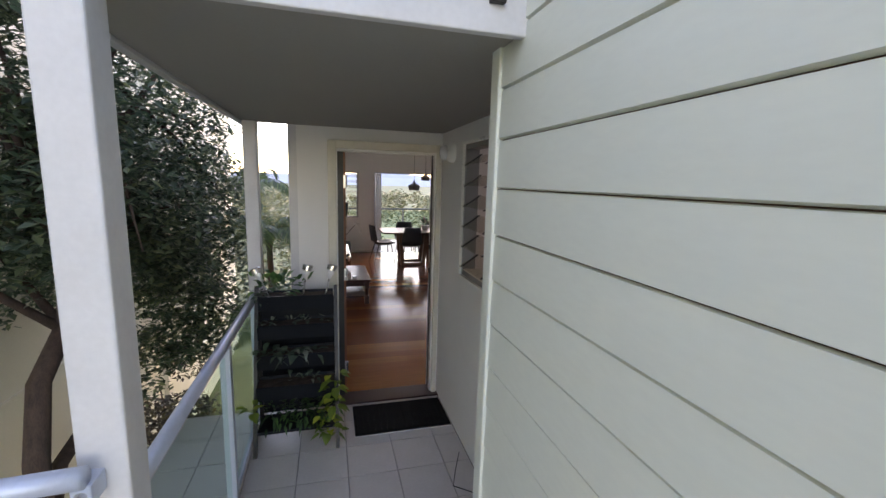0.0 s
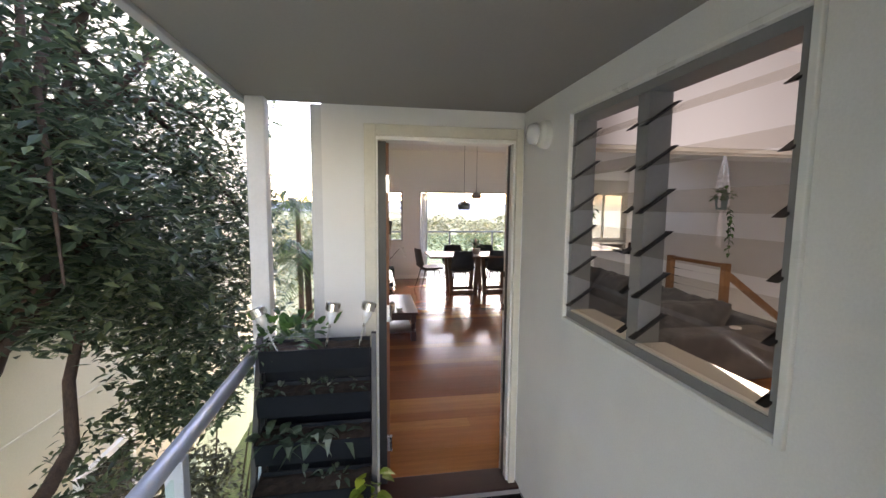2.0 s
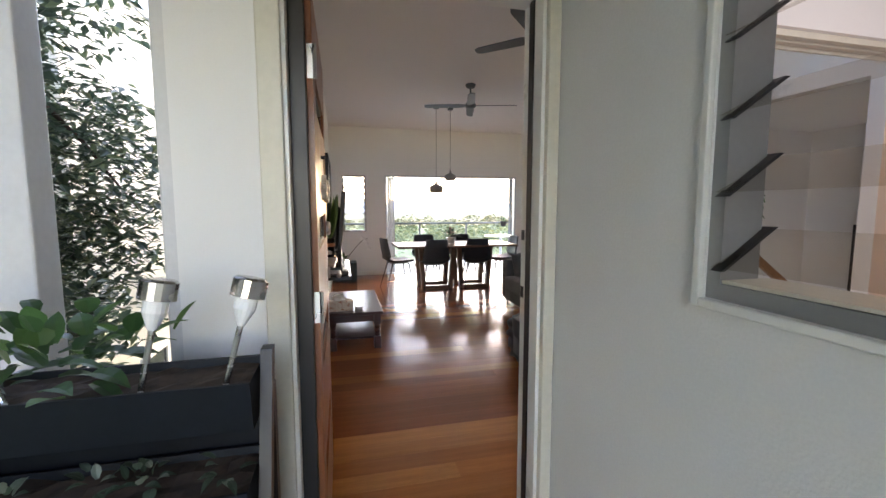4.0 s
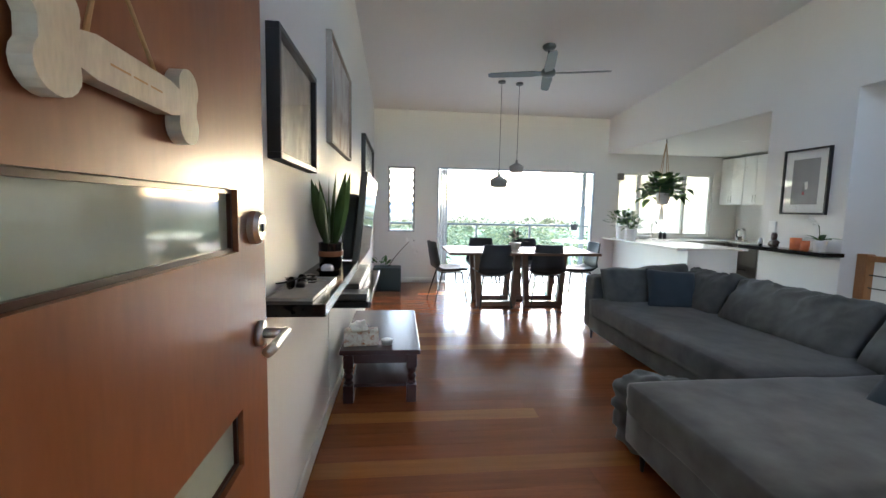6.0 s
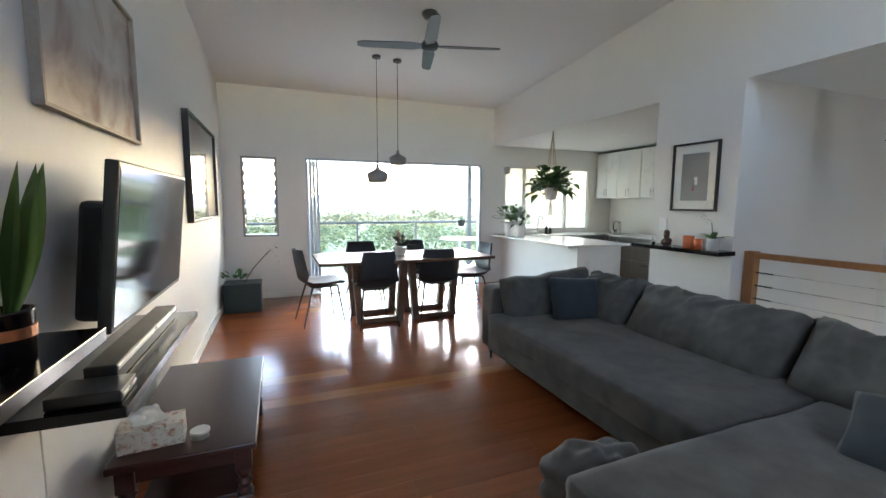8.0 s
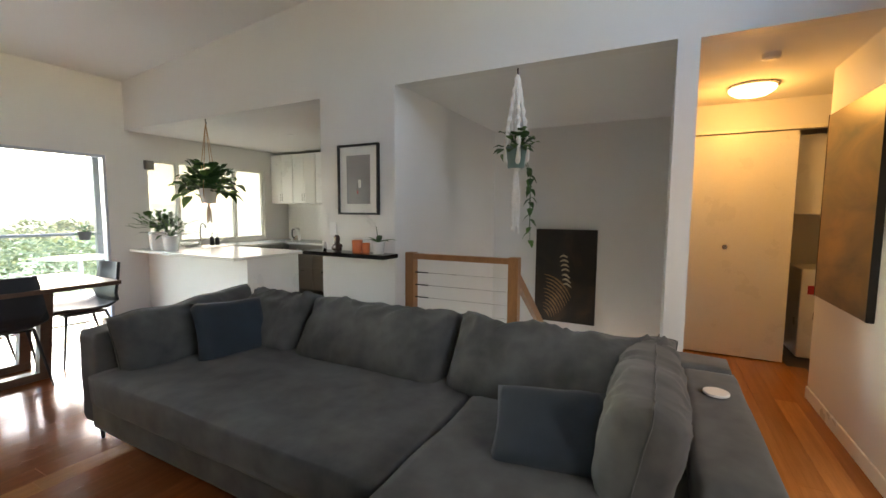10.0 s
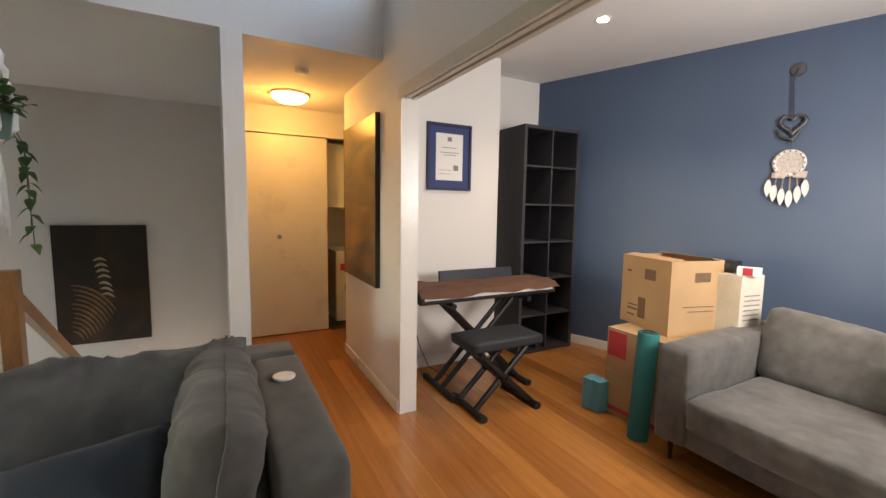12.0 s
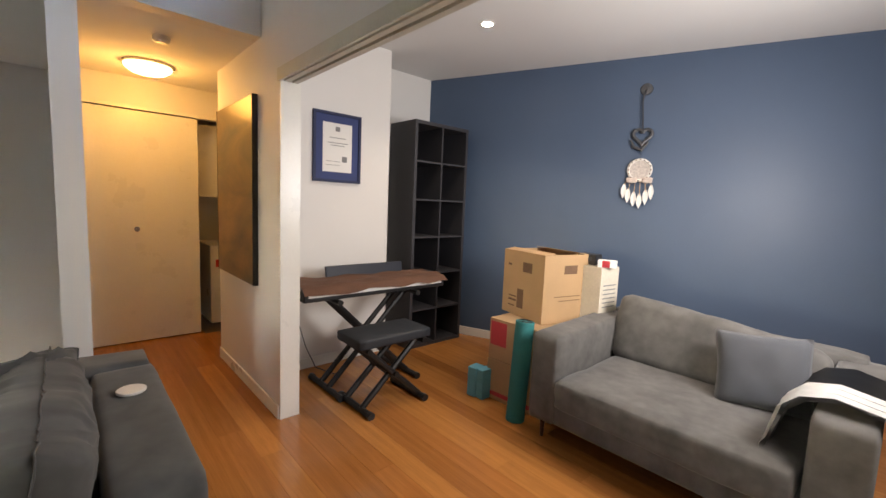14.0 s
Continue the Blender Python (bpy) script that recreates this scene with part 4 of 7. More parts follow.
coffee = thing("coffee_table", pose(0.405, 6.86, 0), "dark red-brown timber coffee table with turned legs and a lower shelf", "table")
part("tabletop", boxes((-0.265, 0.265, -0.54, 0.54, 0.34, 0.372), bevel=0.006), M_DARKW, coffee)
for sx in (-1, 1):
    part("apron", boxes((sx * 0.215 - 0.01, sx * 0.215 + 0.01, -0.45, 0.45, 0.27, 0.34)), M_DARKW, coffee)
for sy in (-1, 1):
    part("apron", boxes((-0.2, 0.2, sy * 0.485 - 0.01, sy * 0.485 + 0.01, 0.27, 0.34)), M_DARKW, coffee)
part("lower_shelf", boxes((-0.2, 0.2, -0.46, 0.46, 0.09, 0.11), bevel=0.003), M_DARKW, coffee)
for sx in (-1, 1):
    for sy in (-1, 1):
        bm = boxes((sx * 0.21 - 0.033, sx * 0.21 + 0.033, sy * 0.48 - 0.033, sy * 0.48 + 0.033, 0.24, 0.34), (sx * 0.21 - 0.033, sx * 0.21 + 0.033, sy * 0.48 - 0.033, sy * 0.48 + 0.033, 0.0, 0.12), bevel=0.003)
        lathe(bm, [(0.02, 0.12), (0.033, 0.135), (0.022, 0.15), (0.033, 0.175), (0.022, 0.195), (0.033, 0.22), (0.02, 0.24)], 14, (sx * 0.21, sy * 0.48, 0))
        part("leg", bm, M_DARKW, coffee)
tb = thing("tissue_box", pose(0.27, 6.47, 0.373, 0, 0, 6), "floral cardboard tissue box with a tissue pulled up", "tissue box")
part("carton", boxes((-0.115, 0.115, -0.06, 0.06, 0, 0.095), bevel=0.002), art_mat("floral_card", [(0.70, 0.66, 0.58), (0.66, 0.60, 0.52), (0.42, 0.17, 0.08)], 45, 0.6, dist=0.5), tb)
bm = bmesh.new()
soft_box(bm, -0.05, 0.06, -0.022, 0.022, 0.088, 0.17, e=3, cuts=9, wrinkle=0.018, freq=22, m=pose(0.02, 0, -0.01, 0, -18, 0))
part("tissue", bm, M_PAPER, tb)
cn = thing("candle_tin", pose(0.445, 6.45, 0.373), "small white lidded candle tin on the coffee table", "candle")
bm = bmesh.new()
lathe(bm, [(0.0, 0.0), (0.036, 0.0), (0.037, 0.022), (0.0, 0.022)], 24)
part("tin", bm, M_CHROME, cn)
bm = bmesh.new()
lathe(bm, [(0.0, 0.0221), (0.039, 0.0221), (0.039, 0.032), (0.036, 0.034), (0.0, 0.034)], 24)
part("lid", bm, M_PORC, cn)

pb = thing("planter_box", pose(0.34, 10.30, 0), "dark planter box with an orchid in the corner", "planter")
part("box", boxes((-0.22, 0.22, -0.18, 0.18, 0, 0.36), bevel=0.01), mat("dark_teal_box", (0.012, 0.03, 0.032), 0.5), pb)
bm = bmesh.new()
sprays(bm, (-0.1, 0, 0.36), 16, 0.2, 0.18, 0.05, random.Random(8), low=0.3)
part("leaves", bm, M_LEAFH, pb)
bm = bmesh.new()
tube(bm, [(0.02, 0, 0.36), (0.12, 0, 0.52), (0.26, 0.0, 0.68), (0.38, 0, 0.80), (0.43, 0, 0.78)], 0.006, 7)
part("stem", bm, M_BARK, pb)
for k in range(5):
    bm = bmesh.new()
    for j in range(5):
        a = j * 1.257
        leaf(bm, (0.33 + 0.03 * k, -0.02, 0.80 - 0.012 * k * k), (math.cos(a), -0.5, math.sin(a)), (0, 1, 0), 0.05, 0.035, 0, 3)
    part("flower", bm, M_PORC, pb, "white orchid flower")

# ---------------- ceiling fans and pendants ----------------
M_FAN = mat("fan_charcoal", (0.045, 0.06, 0.068), 0.4, var=0.1)


def ceiling_fan(x, y, z, radius, turn):
    f = thing("ceiling_fan", pose(x, y, z), "dark charcoal four-bladed ceiling fan on a short rod", "ceiling fan", "ceiling fans")
    top = ceil_z(y) - z + 0.01
    bm = bmesh.new()
    lathe(bm, [(0.0, top), (0.075, top), (0.075, top - 0.03), (0.05, top - 0.06), (0.0, top - 0.06)], 24)
    part("canopy", bm, M_FAN, f, smooth=True)
    bm = bmesh.new()
    tube(bm, [(0, 0, top - 0.05), (0, 0, 0.03)], 0.014, 12)
    part("rod", bm, M_FAN, f, smooth=True)
    bm = bmesh.new()
    lathe(bm, [(0.0, -0.05), (0.05, -0.048), (0.075, -0.03), (0.085, 0.0), (0.07, 0.03), (0.03, 0.05), (0.0, 0.05)], 28)
    part("motor", bm, M_FAN, f, smooth=True)
    for k in range(4):
        bm = bmesh.new()
        prism(bm, [(0.06, -0.035), (0.18, -0.06), (radius - 0.05, -0.05), (radius, -0.03), (radius, 0.03), (radius - 0.05, 0.05), (0.18, 0.06), (0.06, 0.035)], -0.004, 0.004)
        bmesh.ops.transform(bm, matrix=pose(0, 0, 0, 0, 0, turn + 90 * k) @ pose(0, 0, -0.01, 11, 0, 0), verts=bm.verts)
        part("blade", bm, M_FAN, f)
    return f


ceiling_fan(2.19, 8.40, 2.87, 0.68, -16)
ceiling_fan(2.04, 5.86, 2.86, 0.64, 45)


def pendant(x, y, z, s, label):
    p = thing("pendant_lamp", pose(x, y, z), label, "pendant lamp", "pendant lamps over the table")
    top = ceil_z(y) - z + 0.012
    bm = bmesh.new()
    lathe(bm, [(0.0, top), (0.05, top), (0.05, top - 0.035), (0.0, top - 0.035)], 20)
    part("canopy", bm, M_FAN, p)
    bm = bmesh.new()
    tube(bm, [(0, 0, top - 0.03), (0, 0, 0.13 * s)], 0.0035, 6)
    part("cord", bm, M_BLACK, p)
    bm = bmesh.new()
    lathe(bm, [(0.0, 0.13 * s), (0.018 * s, 0.13 * s), (0.024 * s, 0.075 * s), (0.07 * s, 0.05 * s), (0.125 * s, 0.02 * s), (0.13 * s, -0.005 * s),
               (0.112 * s, -0.09 * s), (0.107 * s, -0.09 * s), (0.12 * s, -0.01 * s), (0.06 * s, 0.04 * s), (0.0, 0.05 * s)], 28)
    part("shade", bm, mat("shade_grey", (0.28, 0.27, 0.26), 0.5), p, "grey ridged shade", True)
    return p


pendant(1.915, 9.475, 1.71, 1.0, "grey bell-shaped pendant lamp on a thin cord")
pendant(2.175, 9.51, 1.91, 0.8, "smaller grey bell-shaped pendant lamp on a thin cord")

vase = thing("flower_bowl", pose(2.15, 9.36, 0.751), "succulents and pale flowers in a white bowl on the table", "plant", "house plants")
part("bowl", pot_bm(0.06, 0.085, 0.10), M_PORC, vase, "", True)
lv = bmesh.new()
sprays(lv, (0, 0, 0.10), 60, 0.16, 0.11, 0.035, random.Random(3), low=0.0, high=1.4, droop=0.3)
part("leaves", lv, M_LEAFS, vase)
lv = bmesh.new()
sprays(lv, (0, 0, 0.14), 18, 0.14, 0.05, 0.04, random.Random(4), low=0.3, high=1.4, droop=0.2)
tagged(part("flowers", lv, mat("pink_petal", (0.55, 0.33, 0.30), 0.6), vase), kind="stuff")

# ---------------- far windows ----------------
def louvre_window(name, label, axis, a, u0, u1, z0, z1, blades, depth, tilt, stiles):
    """A louvre gallery: frame, stiles, clips and glass blades. axis: the way through the wall."""
    t = thing(name, pose(0, 0, 0), label, "window")
    t["kind"] = "structure"

    def bx(u_0, u_1, d0, d1, z_0, z_1):
        return (u_0, u_1, d0, d1, z_0, z_1) if axis == "y" else (d0, d1, u_0, u_1, z_0, z_1)
    e = 0.03
    part("window_frame", boxes(bx(u0, u0 + e, a, a + depth, z0, z1), bx(u1 - e, u1, a, a + depth, z0, z1), bx(u0 + e, u1 - e, a, a + depth, z0, z0 + e), bx(u0 + e, u1 - e, a, a + depth, z1 - e, z1)), M_ALUG, t)
    edges = [u0 + e] + stiles + [u1 - e]
    h = (z1 - z0 - 2 * e) / blades
    for s in stiles:
        part("stile", boxes(bx(s - 0.03, s + 0.03, a + 0.01, a + depth, z0 + e, z1 - e)), M_ALUG, t)
    for ua, ub in zip(edges, edges[1:]):
        ua, ub = ua + (0.03 if ua in stiles else 0), ub - (0.03 if ub in stiles else 0)
        for k in range(blades):
            zc = z0 + e + h * (k + 0.5)
            dy, dz = 0.5 * (h + 0.02) * math.sin(radians(tilt)), 0.5 * (h + 0.02) * math.cos(radians(tilt))
            dc = a + depth / 2
            bm = bmesh.new()
            ps = [(dc - dy - .003, zc - dz), (dc - dy + .003, zc - dz), (dc + dy + .003, zc + dz), (dc + dy - .003, zc + dz)]
            prism(bm, ps, ua + 0.004, ub - 0.004, "x" if axis == "y" else "y")
            p = part("blade", bm, M_LOUVRE, t)
            p.visible_shadow = False
            for uc in (ua + 0.006, ub - 0.006):
                bm = bmesh.new()
                q = 0.9
                ps = [(dc - dy * q, zc - dz * q - .011), (dc - dy * q + .008, zc - dz * q - .011), (dc + dy * q, zc + dz * q + .008), (dc + dy * q - .012, zc + dz * q + .008)]
                prism(bm, ps, uc - 0.012, uc + 0.012, "x" if axis == "y" else "y")
                part("clip", bm, M_BLACK, t)
    return t


louvre_window("window_1", "narrow grey-framed louvre window with clear blades", "y", BY + 0.02, 0.33, 0.79, 0.889, 2.004, 8, 0.09, 62, [])
kw = thing("window_2", pose(0, 0, 0), "white-framed kitchen window with three panes", "window")
kw["kind"] = "structure"
part("window_frame", boxes((4.455, 6.316, BY + .02, BY + .08, 0.89, 0.93), (4.455, 6.316, BY + .02, BY + .08, 1.99, 2.03), (4.455, 4.495, BY + .02, BY + .08, 0.93, 1.99),
                           (6.276, 6.316, BY + .02, BY + .08, 0.93, 1.99), (4.86, 4.91, BY + .02, BY + .08, 0.93, 1.99), (5.75, 5.80, BY + .02, BY + .08, 0.93, 1.99)), M_TRIM, kw)
for xa, xb in ((4.495, 4.86), (4.91, 5.75), (5.80, 6.276)):
    p = part("pane", boxes((xa, xb, BY + .045, BY + .051, 0.93, 1.99)), M_OBSCURE, kw)
    p.visible_shadow = False
part("window_sill", boxes((4.44, 6.33, BY - .02, BY + .02, 0.868, 0.889)), M_TRIM, kw)

sd = thing("door_2", pose(0, 0, 0), "silver-framed folding glass doors pushed open", "door")
sd["kind"] = "structure"
part("door_frame", boxes((1.18, 1.21, BY + .01, BY + .11, 0.012, 2.016), (3.99, 4.02, BY + .01, BY + .11, 0.012, 2.016), (1.21, 3.99, BY + .01, BY + .11, 1.985, 2.016)), M_ALU, sd)
part("floor_track", boxes((1.18, 4.02, BY + .005, BY + .12, -0.02, 0.011)), M_ALU, sd)
for k, x in enumerate((1.225, 1.275, 1.325)):
    leafp = part("door_leaf", boxes((x, x + 0.035, BY + .02, BY + .07, 0.03, 1.98), (x, x + 0.035, BY + .55, BY + .60, 0.03, 1.98),
                                    (x, x + 0.035, BY + .07, BY + .55, 0.03, 0.10), (x, x + 0.035, BY + .07, BY + .55, 1.92, 1.98)), M_ALU, sd)
    p = part("pane", boxes((x + .014, x + 0.02, BY + .07, BY + .55, 0.10, 1.92)), M_GLASS, leafp)
    p.visible_shadow = False
bm = boxes((4.44, 4.54, BY - .06, BY, 1.88, 2.0), bevel=0.005)
tagged(finish("wall_speaker", bm, mat("grey_box", (0.20, 0.18, 0.16), 0.5)), "small grey box fixed high on the wall", "speaker")

# ---------------- kitchen ----------------
bench = thing("kitchen_peninsula", pose(0, 0, 0), "white kitchen peninsula with plain panelled sides", "cabinet")
part("front_panel", boxes((4.44, 4.47, 8.90, BY, 0.0, 0.81)), M_WHITE, bench)
part("end_panel", boxes((4.47, 5.18, 8.90, 8.93, 0.0, 0.81)), M_WHITE, bench)
part("carcass", boxes((4.47, 5.16, 8.93, BY, 0.08, 0.81)), M_CABGREY, bench)
tagged(finish("benchtop", boxes((4.22, 5.26, 8.82, BY - .002, 0.812, 0.842), (5.26, 6.22, 10.29, BY - .002, 0.812, 0.842), (6.22, 6.828, 7.66, BY - .002, 0.812, 0.842), bevel=0.003), M_STONE), "continuous polished white stone benchtop", "benchtop")
for k, (xa, xb) in enumerate(((5.27, 5.74), (5.75, 6.21))):
    cb = thing("base_cabinet", pose(0, 0, 0), "grey-beige base cabinet under the window", "cabinet", "base cabinets")
    part("body", boxes((xa, xb, 10.36, BY - .005, 0.08, 0.81)), M_CABGREY, cb)
    d = part("door", boxes((xa + .003, xb - .003, 10.34, 10.358, 0.10, 0.79), bevel=0.002), M_CABGREY, cb)
    part("handle", boxes((xa + .18, xa + .30, 10.325, 10.338, 0.72, 0.732)), M_CHROME, d)
for k in range(5):
    ya = 7.67 + 0.52 * k
    cb = thing("base_cabinet", pose(0, 0, 0), "grey-beige base cabinet along the kitchen wall", "cabinet", "base cabinets")
    part("body", boxes((6.28, 6.825, ya, ya + .515, 0.08, 0.81)), M_CABGREY, cb)
    for za, zb in ((0.10, 0.44), (0.45, 0.79)):
        d = part("drawer", boxes((6.26, 6.279, ya + .003, ya + .512, za, zb), bevel=0.002), M_CABGREY, cb)
        part("handle", boxes((6.245, 6.258, ya + .18, ya + .33, zb - .06, zb - .048)), M_CHROME, d)
for k in range(5):
    ya = 8.29 + 0.52 * k
    cb = thing("wall_cabinet", pose(0, 0, 0), "white wall cabinet with slim steel handles", "cabinet", "wall cabinets")
    part("body", boxes((6.48, 6.828, ya, ya + .515, 1.48, 2.30)), M_WHITE, cb)
    for ha, hb in ((0.003, 0.256), (0.259, 0.512)):
        d = part("door", boxes((6.462, 6.479, ya + ha, ya + hb, 1.48, 2.30), bevel=0.002), M_WHITE, cb)
        yy = ya + (0.225 if ha < .1 else 0.28)
        part("handle", boxes((6.44, 6.448, yy, yy + .008, 1.52, 1.64), (6.448, 6.461, yy, yy + .008, 1.52, 1.528), (6.448, 6.461, yy, yy + .008, 1.632, 1.64)), M_CHROME, d)
tagged(finish("splashback", boxes((6.818, 6.8285, 7.7, BY - .01, 0.844, 1.478)), M_STONE), "glossy white splashback panel", "splashback", kind="structure")
kt = thing("kettle", pose(6.45, 10.30, 0.843, 0, 0, 200), "brushed steel electric kettle", "kettle")
bm = bmesh.new()
lathe(bm, [(0.0, 0.0), (0.08, 0.0), (0.082, 0.02), (0.065, 0.20), (0.05, 0.225), (0.0, 0.23)], 24)
part("body", bm, M_CHROME, kt, smooth=True)
bm = bmesh.new()
tube(bm, [(0.06, 0, 0.20), (0.13, 0, 0.19), (0.135, 0, 0.10), (0.08, 0, 0.05)], 0.012, 10)
part("handle", bm, M_BLACK, kt, smooth=True)
bm = bmesh.new()
tube(bm, [(-0.06, 0, 0.16), (-0.10, 0, 0.20)], [0.018, 0.01], 10)
part("spout", bm, M_CHROME, kt, smooth=True)
tap = thing("kitchen_tap", pose(5.02, 10.66, 0.843), "tall curved steel kitchen tap", "tap")
bm = bmesh.new()
tube(bm, [(0, 0, 0), (0, 0, 0.25), (0, -0.02, 0.30), (0, -0.07, 0.325), (0, -0.12, 0.30), (0, -0.13, 0.26)], 0.011, 12)
part("spout", bm, M_CHROME, tap, smooth=True)
bm = bmesh.new()
tube(bm, [(0.02, 0, 0.06), (0.08, 0, 0.10)], 0.007, 8)
part("lever", bm, M_CHROME, tap)
snk = thing("sink", pose(5.05, 10.42, 0.843), "dark sink tray set into the benchtop", "sink")
part("rim", boxes((-0.2, 0.25, -0.16, 0.16, 0.0, 0.006), bevel=0.002), M_CHROME, snk)
part("basin", boxes((-0.18, 0.23, -0.14, 0.14, 0.0061, 0.008)), M_BLKMET, snk)
for k, (dx, hh, mt) in enumerate(((0.16, 0.13, M_BLACK), (0.24, 0.11, M_BLACK))):
    sp = thing("soap_bottle", pose(5.02 + dx, 10.64, 0.843), "small dark soap pump bottle by the sink", "bottle", "soap bottles")
    bm = bmesh.new()
    lathe(bm, [(0.0, 0.0), (0.03, 0.0), (0.03, hh * .8), (0.012, hh), (0.0, hh)], 16)
    part("bottle", bm, mt, sp, smooth=True)
    bm = bmesh.new()
    tube(bm, [(0, 0, hh), (0, 0, hh + .05), (0, -.035, hh + .05)], 0.005, 8)
    part("pump", bm, M_BLACK, sp)
bm = bmesh.new()
lathe(bm, [(0.0, 0.0), (0.05, 0.0), (0.11, 0.06), (0.106, 0.06), (0.048, 0.006), (0.0, 0.006)], 24, (4.84, 10.62, 0.843))
tagged(finish("bowl", bm, M_PORC, smooth=True), "white bowl beside the sink", "bowl")
potted("zamioculcas", pose(4.36, 10.48, 0.843), "green potted plant in a white ribbed pot on the benchtop", 0.085, 0.105, 0.23, M_PORC, M_LEAFH, 80, 0.30, 0.10, 0.06, 21, low=0.2, high=1.3)
potted("potted_orchid", pose(4.36, 10.20, 0.843), "leafy pale-green plant in a white pot on the benchtop", 0.075, 0.09, 0.18, M_PORC, M_LEAFS, 60, 0.30, 0.12, 0.05, 22, low=0.1, high=1.2)
dlk = thing("kitchen_downlight", pose(5.4, 9.2, 2.347), "recessed round kitchen downlight, unlit", "downlight")
bm = bmesh.new()
lathe(bm, [(0.0, 0.0), (0.05, 0.0), (0.055, 0.005), (0.0, 0.005)], 20)
part("trim_ring", bm, M_WHITE, dlk)


def hanging(name, m, label, drop, pot_r, pot_h, potmat, leafmat, n, reach, lf, lw, seed, cord_mat, tail, vines=0, cord_r=0.006, plaited=False):
    """Plant in a knotted hanger; m is the hook."""
    t = thing(name, m, label, "hanging plant", "hanging plants")
    bm = bmesh.new()
    tube(bm, [(0, 0, 0.012), (0, 0, -0.03), (0.012, 0, -0.045), (0, 0, -0.055)], 0.005, 8)
    part("hook", bm, M_BLKMET, t)
    z1 = -drop + pot_h
    for k in range(4):
        a = k * math.pi / 2 + 0.5
        bm = bmesh.new()
        pts = [(0, 0, -0.05)]
        for j in range(1, 15):
            s = j / 14
            w = (0.004 * math.sin(j * 2.6) if plaited else 0)
            r = pot_r * 1.03 * s ** 0.9
            pts.append((math.cos(a) * r + w, math.sin(a) * r + w, -0.05 + (z1 + 0.05) * s))
        pts += [(math.cos(a) * pot_r * 0.98, math.sin(a) * pot_r * 0.98, -drop + pot_h * 0.4), (0, 0, -drop - 0.02)]
        rad = [cord_r * (1.0 if not plaited else (1.35 if j % 2 else 0.8)) for j in range(len(pts))]
        tube(bm, pts, rad, 7)
        part("cord", bm, cord_mat, t)
    if tail:
        bm = bmesh.new()
        for k in range(9):
            a = k * 0.7
            tube(bm, [(0, 0, -drop - 0.01), (0.018 * math.cos(a), 0.018 * math.sin(a), -drop - tail * 0.4), (0.026 * math.cos(a), 0.026 * math.sin(a), -drop - tail * rl.uniform(0.92, 1.05))], [cord_r, cord_r * .9, cord_r * .6], 6)
        part("tassel", bm, cord_mat, t)
    bm = pot_bm(pot_r * 0.72, pot_r, pot_h)
    bmesh.ops.translate(bm, vec=(0, 0, -drop), verts=bm.verts)
    part("pot", bm, potmat, t, smooth=True)
    lv, st = bmesh.new(), bmesh.new()
    rr = random.Random(seed)
    sprays(lv, (0, 0, -drop + pot_h), n, reach, lf, lw, rr, low=-0.35, high=1.1, droop=0.6, stems=st)
    for k in range(vines):
        a = rr.uniform(-0.8, 0.4) - 1.2
        pts = [(0, 0, z1)]
        ln = rr.uniform(0.35, 0.62) * (tail + 0.05) / 0.45
        for j in range(1, 9):
            s = j / 8
            pts.append((math.cos(a) * (pot_r + 0.03) * min(1, s * 3) + 0.015 * math.sin(j + k), math.sin(a) * (pot_r + 0.03) * min(1, s * 3), z1 + 0.03 * math.sin(s * 3) - ln * s))
        tube(st, pts, 0.0022, 5)
        for j in range(2, 9):
            leaf(lv, pts[j], (rr.uniform(-1, 1), rr.uniform(-1, 1), -0.2), (0, 0, 1), 0.055, 0.045, 0.8, tip=.7)
    part("stems", st, M_LEAFH, t)
    part("leaves", lv, leafmat, t)
    return t


hanging("hanging_pothos", pose(4.295, 9.32, 2.352), "leafy pothos in a pale pot hung from the kitchen bulkhead", 0.92, 0.095, 0.16, M_PORC, M_LEAFH, 150, 0.30, 0.15, 0.13, 31, M_CARD, 0.22, cord_r=0.004)
hanging("macrame_plant", pose(4.295, 5.76, 2.365), "trailing ivy in a white macrame hanger over the stairs", 0.70, 0.078, 0.15, mat("teal_pot", (0.10, 0.17, 0.155), 0.3), M_LEAFH, 52, 0.13, 0.08, 0.07, 33, M_COTTON, 0.45, vines=3, cord_r=0.014, plaited=True)

# ---------------- picture wall and stairs ----------------
frame_pic("framed_print", pose(RX, 7.14, 1.62, 0, 0, -90), 0.44, 0.60, "black framed small grey print with wide white mount", M_BLACK, 0.018, 0.03, M_PAPER, 0.075, AGREY,
          ((-0.02, 0.005, -0.10, -0.03, M_GREYINK), (0.0, 0.03, -0.07, 0.0, M_PAPER), (-0.015, 0.0, -0.12, -0.09, M_RED)))
tagged(finish("mantel_shelf", boxes((4.035, RX, 6.74, 7.62, 0.965, 1.0), bevel=0.003), M_BLKGLOSS), "black floating shelf under the small framed print", "shelf")
bm = bmesh.new()
soft_box(bm, -0.03, 0.03, -0.045, 0.045, 0, 0.07, e=3, cuts=6, wrinkle=0.012, freq=25, m=pose(4.13, 7.30, 1.0))
soft_box(bm, -0.02, 0.02, -0.02, 0.03, 0.05, 0.14, e=3, cuts=6, wrinkle=0.01, freq=25, m=pose(4.13, 7.30, 1.0))
tagged(finish("figurine", bm, mat("bronze_brown", (0.06, 0.03, 0.02), 0.3, metal=.4), smooth=True), "small dark glossy ornament on the black shelf", "ornament")
bm = bmesh.new()
